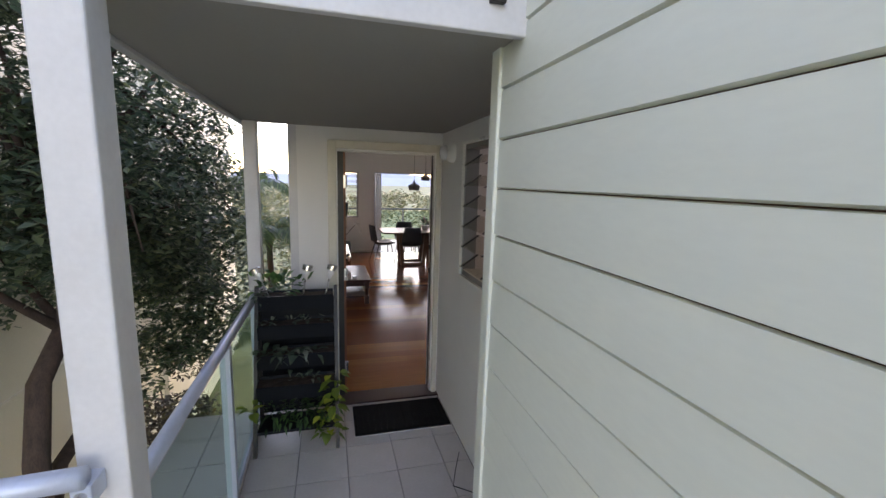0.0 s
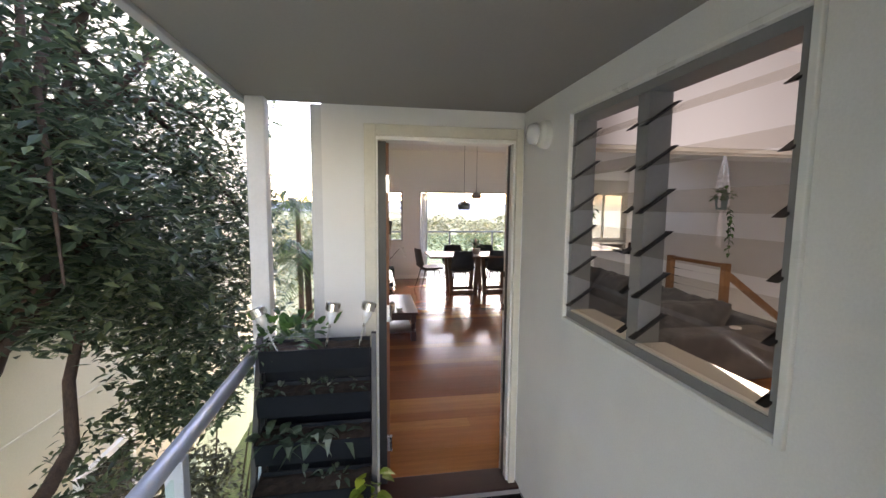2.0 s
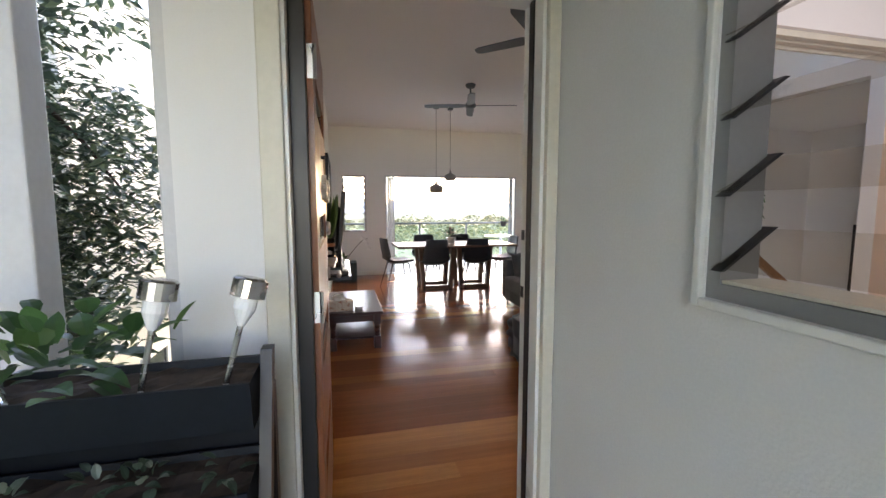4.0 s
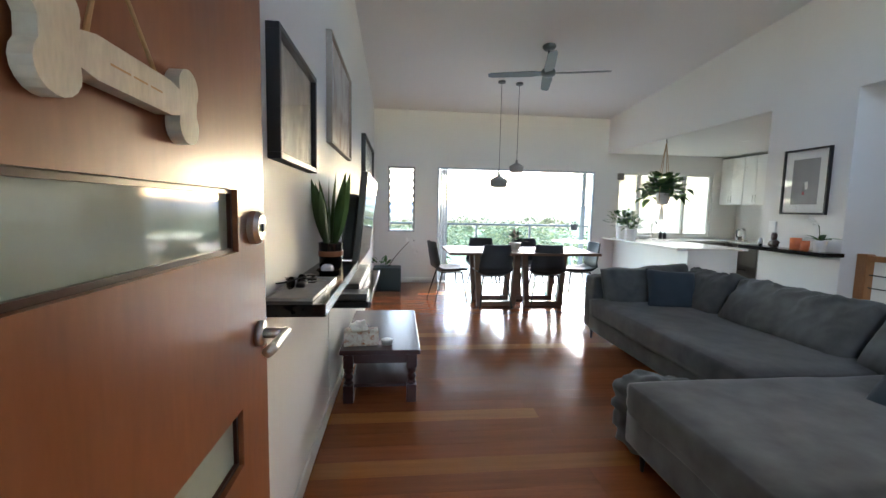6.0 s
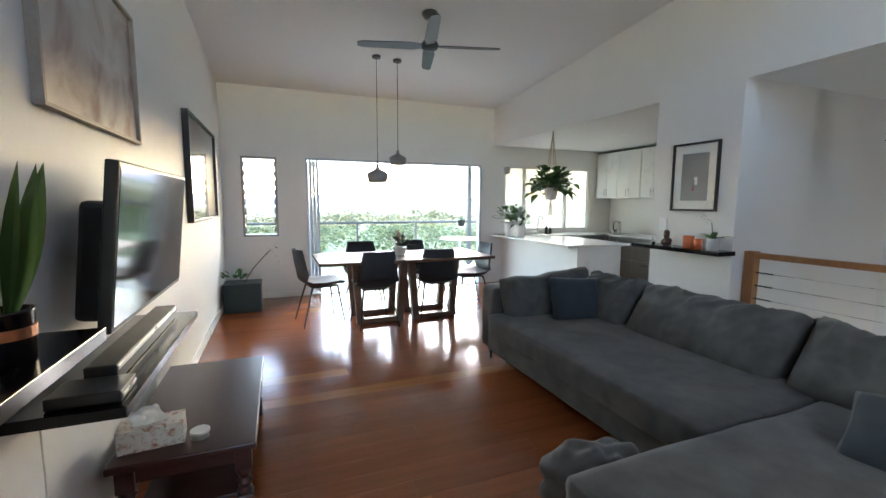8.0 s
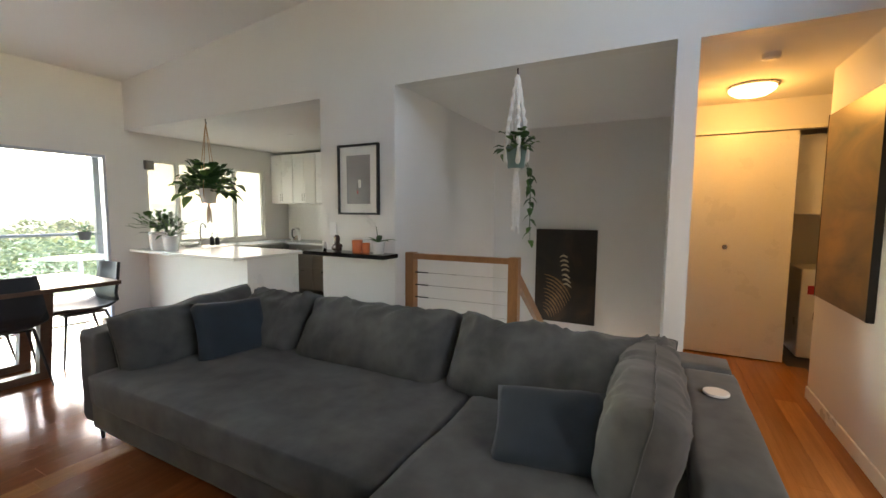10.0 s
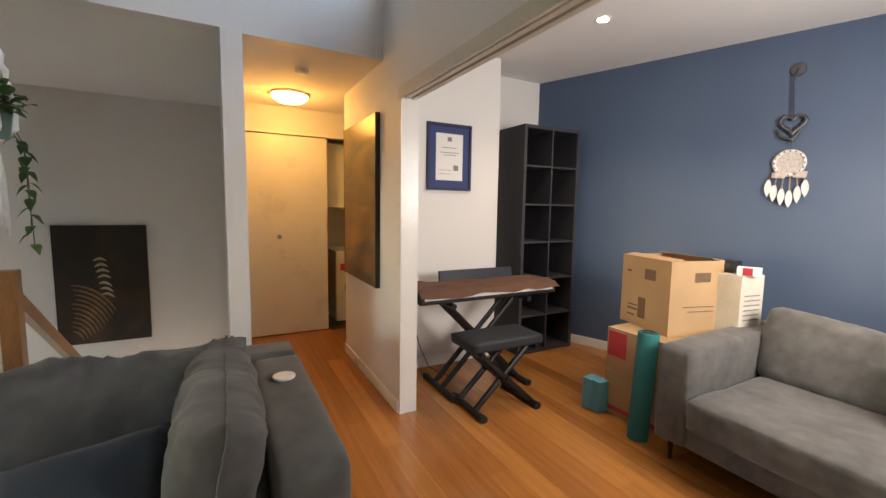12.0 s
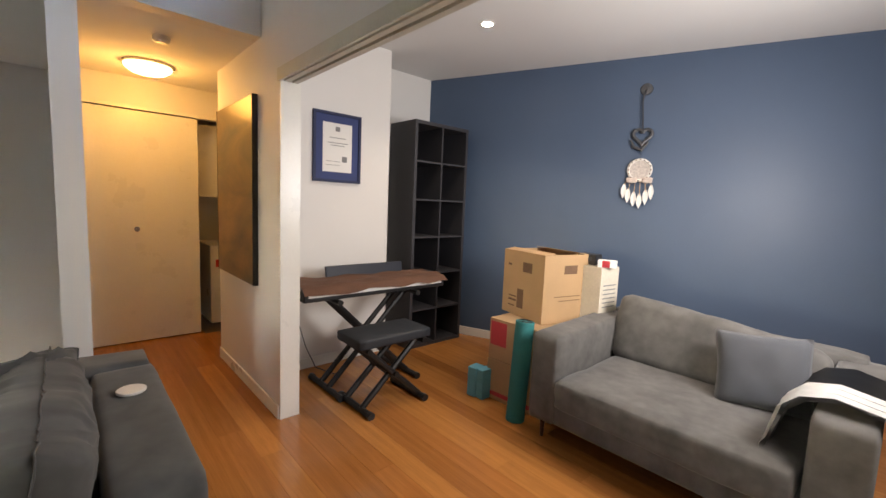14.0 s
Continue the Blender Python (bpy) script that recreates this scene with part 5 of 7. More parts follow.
lathe(bm, [(0.0, 0.0), (0.02, 0.0), (0.02, 0.06), (0.01, 0.08), (0.0, 0.085)], 14, (4.10, 7.42, 1.001))
tagged(finish("glass_ornament", bm, M_CHROME, smooth=True), "small silvery ornament on the black shelf", "ornament")
tagged(finish("light_switch", boxes((RX - .01, RX - .0005, 7.40, 7.48, 1.13, 1.25), bevel=0.002), M_WHITE), "white wall switch plate", "switch")
M_ORANGE = mat("orange_glass", (0.75, 0.20, 0.08), 0.25, var=.1)
for k, (y, r, hh) in enumerate(((7.08, 0.045, 0.105), (6.99, 0.035, 0.085))):
    ch = thing("candle_holder", pose(4.13, y, 1.001), "orange glass candle holder on the black shelf", "candle", "candle holders")
    bm = bmesh.new()
    lathe(bm, [(0.0, 0.0), (r * .9, 0.0), (r, hh), (r - .004, hh), (r * .9 - .004, 0.006), (0.0, 0.006)], 20)
    part("glass", bm, M_ORANGE, ch, smooth=True)
    bm = bmesh.new()
    lathe(bm, [(0.0, 0.007), (r * .7, 0.007), (r * .7, hh * .6), (0.0, hh * .6)], 16)
    part("candle", bm, M_PORC, ch)
orch = thing("orchid", pose(4.13, 6.86, 1.001), "pale orchid with dark strap leaves in a white pot", "plant", "house plants")
part("pot", pot_bm(0.04, 0.052, 0.10), M_PORC, orch, "", True)
bm = bmesh.new()
for a, ln in ((0.3, 0.19), (2.9, 0.17), (-1.3, 0.20), (1.6, 0.16), (-2.0, 0.15)):
    leaf(bm, (0, 0, 0.09), (0.55 * math.cos(a), math.sin(a), 0.5), (0, 0, 1), ln, 0.05, 0.35, 6, 0.9)
part("leaves", bm, M_LEAFH, orch)
bm = bmesh.new()
tube(bm, [(0, 0, 0.09), (0, 0.02, 0.22), (-0.02, 0.07, 0.28)], 0.003, 6)
part("stem", bm, M_LEAFH, orch)
for k in range(3):
    bm = bmesh.new()
    for j in range(5):
        a = j * 1.257
        leaf(bm, (-0.02, 0.03 + 0.022 * k, 0.24 + 0.02 * k), (-0.4, math.cos(a), math.sin(a)), (1, 0, 0), 0.035, 0.026, 0, 3)
    part("flower", bm, M_PORC, orch, "white orchid flower")

bal = thing("stair_balustrade", pose(0, 0, 0), "honey timber balustrade with steel wires round the stairwell", "balustrade")
part("newel_post", boxes((4.385, 4.465, 6.685, 6.765, -0.2, 1.0), bevel=0.004), M_OAK, bal)
part("newel_post", boxes((4.43, 4.51, 5.77, 5.85, -0.2, 1.0), bevel=0.004), M_OAK, bal)
bm = bmesh.new()
prism(bm, [(4.395, 6.685), (4.455, 6.685), (4.50, 5.85), (4.44, 5.85)], 0.945, 0.99)
part("top_rail", bm, M_OAK, bal)
bm = bmesh.new()
prism(bm, [(4.51, 0.90), (6.4, -0.45), (6.4, -0.55), (4.51, 0.80)], 5.79, 5.83, "y")
part("handrail", bm, M_OAK, bal)
for k in range(7):
    z = 0.18 + 0.108 * k
    bm = bmesh.new()
    tube(bm, [(4.425, 6.685, z), (4.47, 5.85, z)], 0.0018, 6)
    part("wire", bm, M_CHROME, bal)
    bm = bmesh.new()
    tube(bm, [(4.425, 6.685, z), (4.431, 6.56, z)], 0.005, 8)
    part("tensioner", bm, M_BLKMET, bal)
stairs = thing("stairs", pose(0, 0, 0), "timber stairs going down from the hall side", "stairs")
for k in range(9):
    part("tread", boxes((4.36 + 0.24 * k, 4.62 + 0.24 * k, 4.79, 5.76, -0.22 - 0.18 * k, -0.18 - 0.18 * k), bevel=0.004), M_OAK, stairs)
    part("riser", boxes((4.36 + 0.24 * k, 4.375 + 0.24 * k, 4.79, 5.76, -0.40 - 0.18 * k, -0.221 - 0.18 * k)), M_OAK, stairs)
tagged(finish("floor_edge", boxes((4.24, 4.35, 4.776, 6.769, -0.22, -0.001)), M_OAK), "timber nosing at the stairwell edge", "trim", kind="structure")
canvas = thing("striped_canvas", pose(6.53, 5.83, 0.58, 0, 0, -90), "tall dark canvas with brown glow and cream curved stripes", "picture")
part("canvas", boxes((-0.36, 0.36, -0.035, 0, -0.57, 0.57), bevel=0.003), art_mat("dark_canvas", [(0.008, 0.006, 0.005), (0.02, 0.012, 0.008), (0.06, 0.03, 0.014)], 2.0, 0.4), canvas)
M_STRIPE = mat("cream_stripe", (0.44, 0.36, 0.25), 0.6, var=.3)
M_STRIPEB = mat("brown_stripe", (0.24, 0.135, 0.06), 0.6, var=.4, scale=12)


def brush(pts, width, material):
    """A painted stroke that tapers at both ends."""
    bm = bmesh.new()
    n = len(pts) - 1
    rows = []
    for i, (x, z) in enumerate(pts):
        x0, z0 = pts[max(0, i - 1)]
        x1, z1 = pts[min(n, i + 1)]
        ln = math.hypot(x1 - x0, z1 - z0)
        w = width * (0.25 + 0.75 * math.sin(math.pi * i / n)) / 2
        nx, nz = -(z1 - z0) / ln * w, (x1 - x0) / ln * w
        rows.append([bm.verts.new((x + q * nx, -0.0365, z + q * nz)) for q in (-1, 1)])
    for a, b in zip(rows, rows[1:]):
        bm.faces.new((a[0], a[1], b[1], b[0]))
    part("stripe", bm, material, canvas)


for k in range(7):
    z = 0.23 - 0.055 * k
    x = -0.01 + 0.008 * k
    brush([(x - 0.055 + 0.10 * i / 6, z + 0.022 * math.sin(i * 0.55) - (0.03 if k > 3 else 0.0) * i / 6) for i in range(7)], 0.026, M_STRIPE)
for k in range(11):
    r = 0.12 + 0.042 * k
    brush([(-0.36 + 0.10 + r * math.cos(radians(a)) * 0.75, -0.56 + r * math.sin(radians(a)) * 1.05) for a in range(12 + 2 * k, 89, 8)], 0.022, M_STRIPEB)


# ---------------- hall ----------------
panel = thing("hall_sliding_door", pose(0, 0, 0), "flush cream sliding door with a round finger pull, part open", "door")
part("door_panel", boxes((6.04, 6.075, 3.79, 4.655, 0.012, 2.075), bevel=0.002), M_TRIM, panel)
bm = bmesh.new()
tube(bm, [(6.041, 4.28, 1.04), (6.036, 4.28, 1.04)], 0.022, 18)
part("finger_pull", bm, M_CHROME, panel)
tagged(finish("door_track", boxes((6.02, 6.09, 3.2, 4.658, 2.085, 2.113)), M_TRIM), "slim cream track above the hall door", "trim", kind="structure")
oyster = thing("oyster_light", pose(5.48, 4.23, 2.352), "round glowing glass oyster light on the hall ceiling", "ceiling light")
bm = bmesh.new()
lathe(bm, [(0.0, 0.0), (0.17, 0.0), (0.17, -0.018), (0.155, -0.02), (0.0, -0.02)], 32)
part("base", bm, M_CHROME, oyster)
bm = bmesh.new()
lathe(bm, [(0.158, -0.0205), (0.15, -0.04), (0.11, -0.068), (0.05, -0.082), (0.0, -0.085)], 32)
part("diffuser", bm, glow("lamp_glass", (1.0, 0.74, 0.34), 0.6), oyster, "glowing frosted glass bowl", True)
hall_light = bpy.data.lights.new("hall_lamp", "POINT")
hall_light.energy, hall_light.color, hall_light.shadow_soft_size = 0.60, (1.0, 0.50, 0.10), 0.10
new("hall_lamp", hall_light).location = (5.48, 4.23, 2.17)
det = thing("smoke_detector", pose(4.72, 4.25, 2.352), "small white smoke detector on the hall ceiling", "smoke detector")
bm = bmesh.new()
lathe(bm, [(0.0, 0.0), (0.05, 0.0), (0.048, -0.03), (0.03, -0.04), (0.0, -0.04)], 20)
part("body", bm, M_WHITE, det)
gp = thing("gold_canvas", pose(4.73, 3.80, 1.40, 0, 0, 180), "large dark canvas glowing gold and brown on the hall wall", "picture")
part("canvas", boxes((-0.42, 0.42, -0.035, -0.001, -0.62, 0.62), bevel=0.003), AG, gp)
part("edge", boxes((0.42, 0.424, -0.037, -0.001, -0.622, 0.622)), M_BLACK, gp)
part("edge", boxes((-0.424, -0.42, -0.037, -0.001, -0.622, 0.622)), M_BLACK, gp)
wm = thing("washing_machine", pose(6.54, 3.36, 0), "white washing machine in the laundry cupboard", "washing machine")
part("body", boxes((-0.28, 0.28, -0.29, 0.29, 0.02, 0.85), bevel=0.01), M_WHITE, wm)
part("control_panel", boxes((-0.285, -0.279, -0.27, 0.27, 0.72, 0.82)), M_PAPER, wm)
bm = bmesh.new()
tube(bm, [(-0.281, 0, 0.42), (-0.31, 0, 0.42)], [0.19, 0.17], 28)
part("door", bm, M_CABGREY, wm)
part("sticker", boxes((-0.287, -0.2855, 0.16, 0.24, 0.62, 0.70)), M_RED, wm)
lc = thing("laundry_cabinet", pose(6.45, 3.5, 1.35), "white wall cabinet in the laundry cupboard", "cabinet")
part("body", boxes((-0.15, 0.39, -0.29, 0.29, 0, 0.72)), M_WHITE, lc)
part("door", boxes((-0.17, -0.151, -0.288, 0.288, 0.002, 0.718), bevel=0.002), M_WHITE, lc)

# skirting boards
SK = 0.085
for k, b in enumerate(((LX, LX + .012, 4.7, BY, 0, SK), (LX + .012, 1.18, BY - .012, BY, 0, SK), (3.93, 5.26, 3.80, 3.812, 0, SK), (RX + .11, 6.04, 4.648, 4.66, 0, SK),
                       (4.588, 4.6, 2.6, 3.68, 0, SK), (RX - .012, RX, 6.77, 7.575, 0, SK), (RX - .012, RX, 4.66, 4.775, 0, SK), (0.99, 1.38, FY, FY + .012, 0, SK))):
    tagged(finish("baseboard", boxes(b, bevel=0.003), M_TRIM), "white painted skirting board", "skirting", kind="structure")
bm = bmesh.new()
d = Vector((1, SL, 0)).normalized()
nrm = Vector((-d.y, d.x, 0))
a, b = Vector((1.08, blue_y(1.08), 0)), Vector((*BL, 0)) - d * 0.02
prism(bm, [a[:2], b[:2], (b + nrm * .012)[:2], (a + nrm * .012)[:2]], 0, SK)
tagged(finish("baseboard", bm, M_TRIM), "white painted skirting board under the navy wall", "skirting", kind="structure")
# sliding track and casing of the study opening
tagged(finish("sliding_track", boxes((1.385, 3.928, 3.70, 3.73, 2.035, 2.059), (1.385, 3.928, 3.75, 3.78, 2.035, 2.059), (1.385, 3.93, 3.801, 3.815, 2.03, 2.10)), M_CREAMTRIM), "cream sliding door track over the study opening", "trim", kind="structure")
tagged(finish("jamb_trim", boxes((1.385, 1.397, 3.66, 3.722, 0, 2.059), (3.918, 3.93, 3.68, 3.80, 0, 2.059)), M_TRIM), "white painted opening jambs", "trim", kind="structure")

# switches on the front wall
sw = thing("light_switch", pose(1.262, FY, 1.19), "white switch plate with three rocker switches", "switch")
part("plate", boxes((-0.038, 0.038, 0.0005, 0.008, -0.058, 0.058), bevel=0.003), M_WHITE, sw)
for k in range(3):
    part("rocker", boxes((-0.012, 0.012, 0.0082, 0.012, -0.04 + 0.027 * k, -0.022 + 0.027 * k), bevel=0.002), M_PORC, sw)
ic = thing("intercom", pose(1.255, FY, 1.35), "cream intercom handset with a dark top panel", "intercom")
part("body", boxes((-0.04, 0.04, 0.0005, 0.028, -0.08, 0.045), bevel=0.006), mat("intercom_cream", (0.62, 0.56, 0.42), 0.45), ic)
part("panel", boxes((-0.04, 0.04, 0.0005, 0.030, 0.0455, 0.08), bevel=0.006), M_SCREEN, ic)

# ---------------- study ----------------
for x, y in ((3.62, 2.43), (2.62, 2.08)):
    dl = thing("downlight", pose(x, y, 2.68), "lit round recessed downlight in the study ceiling", "downlight", "study downlights")
    bm = bmesh.new()
    lathe(bm, [(0.036, 0.0), (0.055, 0.0), (0.053, -0.006), (0.037, -0.006)], 24)
    part("trim_ring", bm, M_WHITE, dl)
    bm = bmesh.new()
    lathe(bm, [(0.0, -0.008), (0.036, -0.008), (0.036, -0.001), (0.0, -0.001)], 20)
    part("lamp", bm, glow("downlight_glow", (1.0, 0.93, 0.82), 6.0), dl)
    ld = bpy.data.lights.new("downlight_lamp", "SPOT")
    ld.energy, ld.color, ld.shadow_soft_size, ld.spot_size, ld.spot_blend = 2.3, (1.0, 0.91, 0.76), 0.04, radians(125), 0.7
    new("downlight_lamp", ld).location = (x, y, 2.63)

# area lamp added inside the louvre window on the porch side, for its daylight
louvre_day = bpy.data.lights.new("louvre_daylight_fill", "AREA")
louvre_day.shape, louvre_day.size, louvre_day.size_y = "RECTANGLE", 0.9, 0.8
louvre_day.energy, louvre_day.color = 3.6, (0.86, 0.94, 1.0)
new("louvre_daylight_fill", louvre_day).matrix_world = look((1.18, 2.52, 1.63), (3.0, 2.1, 1.45))

cert = frame_pic("framed_certificate", pose(4.6, 3.09, 1.79, 0, 0, -90), 0.42, 0.55, "blue-mounted certificate in a dark navy frame", M_MATB, 0.022, 0.025, mat("blue_mount", (0.03, 0.05, 0.16), 0.7), 0.06, M_PAPER,
                 ((-0.02, 0.02, 0.13, 0.165, M_GREYINK), (-0.07, 0.07, 0.075, 0.08, M_GREYINK), (-0.09, 0.09, 0.035, 0.04, M_GREYINK), (-0.06, 0.06, 0.015, 0.02, M_GREYINK),
                  (-0.10, 0.02, -0.11, -0.107, M_GREYINK), (-0.10, 0.02, -0.14, -0.137, M_GREYINK), (0.04, 0.085, -0.11, -0.065, M_GREYINK)), glass=False)

bc = thing("bookcase", pose(4.46, 1.735, 0), "tall empty charcoal cube bookcase, two by six", "bookcase")
W, D, H, TH = 0.665, 0.39, 2.12, 0.03
part("side_panel", boxes((0, D, 0, TH, 0, H)), M_SHELF, bc)
part("side_panel", boxes((0, D, W - TH, W, 0, H)), M_SHELF, bc)
part("back_panel", boxes((D - .008, D - .001, TH, W - TH, TH, H - TH)), M_SHELF, bc)
part("divider", boxes((0.004, D - .008, W / 2 - .008, W / 2 + .008, TH, H - TH)), M_SHELF, bc)
for k in range(7):
    z = k * (H - TH) / 6
    part("shelf_board", boxes((0.002 if 0 < k < 6 else 0, D - .008, TH, W - TH, z + (0.007 if 0 < k < 6 else 0), z + (0.023 if 0 < k < 6 else TH))), M_SHELF, bc)

kb = thing("keyboard", pose(4.16, 3.03, 0.70), "black digital keyboard under a brown cloth on its stand", "keyboard")
part("body", boxes((-0.19, 0.19, -0.60, 0.60, 0, 0.075), bevel=0.008), M_BLACK, kb)
part("key_strip", boxes((-0.193, -0.10, -0.57, 0.57, 0.03, 0.06)), M_PORC, kb, "pale row of keys")
bm = bmesh.new()
box(bm, 0.13, 0.155, -0.42, 0.28, 0.08, 0.20, bevel=0.006, m=pose(0, 0, 0, 0, 10, 0))
part("music_rest", bm, mat("navy_plastic", (0.016, 0.02, 0.032), 0.5), kb, "dark navy music rest")
bm = bmesh.new()
nx, ny = 14, 34
grid = []
for i in range(nx + 1):
    row = []
    for j in range(ny + 1):
        u, v = i / nx, j / ny
        x = -0.225 + 0.39 * u
        y = -0.61 + 1.22 * v
        z = 0.096 + 0.018 * noise.noise((x * 8, y * 5, 2.0)) + 0.012 * noise.noise((x * 20, y * 9, 7.0))
        if u < 0.12:
            z -= 0.045 * (1 - u / 0.12) + 0.02 * noise.noise((y * 4, 1, 1))
        row.append(bm.verts.new((x + 0.015 * noise.noise((y * 3, 5, 1)) * (u < .2), y, z)))
    grid.append(row)
for i in range(nx):
    for j in range(ny):
        bm.faces.new((grid[i][j], grid[i + 1][j], grid[i + 1][j + 1], grid[i][j + 1]))
ob = finish("brown_cloth", bm, M_CLOTH, smooth=True)
ob.matrix_world = pose(4.16, 3.03, 0.70)
tagged(ob, "rumpled brown cloth spread over the keyboard", "cloth")


def x_stand(name, m, label, category, spread, height, width, foot, bar=0.021, group=""):
    """Two crossed frames between floor bars and top bars; crosses in the xz plane, bars along y or x."""
    t = thing(name, m, label, category, group)
    for s in (-1, 1):
        for yy in (-width, width):
            p0, p1 = Vector((-s * spread, yy + s * 0.02, 0.03)), Vector((s * spread, yy + s * 0.02, height))
            bm = bmesh.new()
            tube(bm, [p0, p1], bar, 8)
            part("leg", bm, M_BLKMET, t)
        bm = bmesh.new()
        tube(bm, [(s * spread, -foot, 0.022), (s * spread, foot, 0.022)], bar * 1.05, 10)
        bar_ob = part("floor_bar", bm, M_BLKMET, t)
        for q in (-1, 1):
            bm = bmesh.new()
            tube(bm, [(s * spread, q * foot, 0.022), (s * spread, q * (foot + 0.03), 0.022)], bar * 1.25, 10)
            part("rubber_cap", bm, M_BLACK, bar_ob)
        bm = bmesh.new()
        tube(bm, [(s * spread, -foot, height), (s * spread, foot, height)], bar, 8)
        part("top_bar", bm, M_BLKMET, t)
    bm = bmesh.new()
    tube(bm, [(0, -width - .06, height / 2 + .015), (0, width + .06, height / 2 + .015)], 0.02, 12)
    part("pivot", bm, M_BLKMET, t)
    return t


x_stand("keyboard_stand", pose(4.14, 3.06, 0, 0, 0, 90), "black metal crossed keyboard stand", "stand", 0.33, 0.682, 0.06, 0.21)
stool = x_stand("keyboard_stool", pose(3.77, 3.14, 0, 0, 0, 90), "black padded keyboard bench on crossed legs", "stool", 0.22, 0.43, 0.10, 0.17)
bm = bmesh.new()
soft_box(bm, -0.285, 0.285, -0.155, 0.155, 0.44, 0.51, e=5, cuts=8, wrinkle=0.003)
part("seat", bm, M_CHAIR, stool, "black vinyl padded seat", True)
bm = bmesh.new()
tube(bm, [(4.5, 3.45, 0.7), (4.55, 3.42, 0.4), (4.56, 3.36, 0.2), (4.5, 3.3, 0.03), (4.3, 3.2, 0.006)], 0.004, 6)
tagged(finish("power_cable", bm, M_BLACK), "thin black cable hanging behind the keyboard", "cable")


def carton(name, m, sx, sy, sz, label, open_top, prints):
    t = thing(name, m, label, "box", "cardboard boxes")
    w = 0.006
    bs = [(-sx, sx, -sy, -sy + w, 0, sz), (-sx, sx, sy - w, sy, 0, sz), (-sx, -sx + w, -sy + w, sy - w, 0, sz), (sx - w, sx, -sy + w, sy - w, 0, sz), (-sx + w, sx - w, -sy + w, sy - w, 0, w)]
    for q in bs:
        part("panel", boxes(q), M_CARD, t)
    if open_top:
        for s in (-1, 1):
            bm = bmesh.new()
            box(bm, -sx, sx, 0, sy * 0.45, 0, 0.005, m=pose(0, s * (sy - .002), sz - .002, 172 if s > 0 else 8, 0, 0) @ pose(0, 0, 0))
            part("flap", bm, M_CARD, t)
    else:
        part("lid", boxes((-sx, sx, -sy, -0.002, sz, sz + .005), (-sx, sx, 0.002, sy, sz, sz + .005)), M_CARD, t)
        part("tape", boxes((-sx - .001, sx + .001, -0.025, 0.025, sz + .0052, sz + .006)), mat("tape", (0.5, 0.36, 0.2), 0.25), t)
    for (x0, x1, z0, z1, face, mt) in prints:
        if face == "front":
            b = (x0, x1, sy + .0003, sy + .0015, z0, z1)
        else:
            b = (-sx - .0015, -sx - .0003, x0, x1, z0, z1)
        part("print", boxes(b), mt, t)
    return t


D_ = M_CARDD
carton("cardboard_box", pose(3.13, 2.27, 0, 0, 0, 3), 0.25, 0.235, 0.285, "brown cardboard box with red printed band, bottom of the stack", False, ((-0.24, 0.24, 0.03, 0.06, "front", M_RED), (-0.22, 0.22, 0.02, 0.06, "side", M_RED)))
carton("cardboard_box", pose(3.13, 2.26, 0.292, 0, 0, 1), 0.25, 0.235, 0.285, "brown cardboard box with red label in a stack", False, ((0.10, 0.24, 0.10, 0.27, "front", M_RED), (-0.22, 0.22, 0.05, 0.07, "side", M_RED), (-0.1, 0.02, 0.1, 0.16, "front", D_)))
carton("cardboard_box", pose(3.21, 2.12, 0.585, 0, 0, -14), 0.225, 0.20, 0.475, "open brown cardboard box with dark printing on top of the stack", True,
       ((0.13, 0.17, 0.36, 0.375, "front", D_), (-0.10, 0.0, 0.33, 0.40, "front", D_), (0.06, 0.15, 0.10, 0.115, "front", D_), (0.06, 0.15, 0.13, 0.14, "front", D_), (-0.02, 0.05, 0.06, 0.20, "front", D_), (0.08, 0.15, 0.06, 0.07, "front", D_),
        (-0.1, 0.02, 0.34, 0.40, "side", D_), (-0.14, 0.1, 0.18, 0.185, "side", D_), (-0.14, 0.06, 0.15, 0.155, "side", D_)))
wb = thing("white_carton", pose(2.88, 1.93, 0.585, 0, 0, -8), "tall pale carton with fine grey print behind the boxes", "box", "cardboard boxes")
part("carton", boxes((-0.09, 0.09, -0.10, 0.10, 0, 0.40), bevel=0.003), mat("pale_card", (0.62, 0.56, 0.46), 0.7), wb)
for k in range(6):
    part("print", boxes((-0.0915, -0.0903, -0.07, 0.07, 0.12 + 0.03 * k, 0.128 + 0.03 * k)), M_GREYINK, wb)
cb2 = thing("camera_case", pose(2.96, 1.93, 0.987), "small black case on top of the cartons", "case")
part("body", boxes((-0.07, 0.07, -0.05, 0.05, 0, 0.075), bevel=0.008), M_BLACK, cb2)
part("dial", boxes((-0.045, -0.015, 0.0505, 0.054, 0.03, 0.055), bevel=0.001), M_GREYC, cb2)
sbx = thing("small_carton", pose(2.80, 1.98, 0.987, 0, 0, 20), "small white and red packet on the carton", "box")
part("carton", boxes((-0.06, 0.06, -0.035, 0.035, 0, 0.05), bevel=0.002), M_PAPER, sbx)
part("label_band", boxes((-0.02, 0.03, 0.0352, 0.036, 0.002, 0.048)), M_RED, sbx)
ym = thing("yoga_mat", pose(3.02, 2.62, 0, 4, 0, 0), "rolled teal yoga mat leaning on the boxes", "yoga mat")
bm = bmesh.new()
lathe(bm, [(0.014, 0.0), (0.058, 0.0), (0.06, 0.004), (0.06, 0.646), (0.058, 0.65), (0.014, 0.65), (0.014, 0.60)], 28)
part("roll", bm, M_TEAL, ym, smooth=False)
bm = bmesh.new()
pts = [(0.016 + 0.0035 * k * 0.5) for k in range(24)]
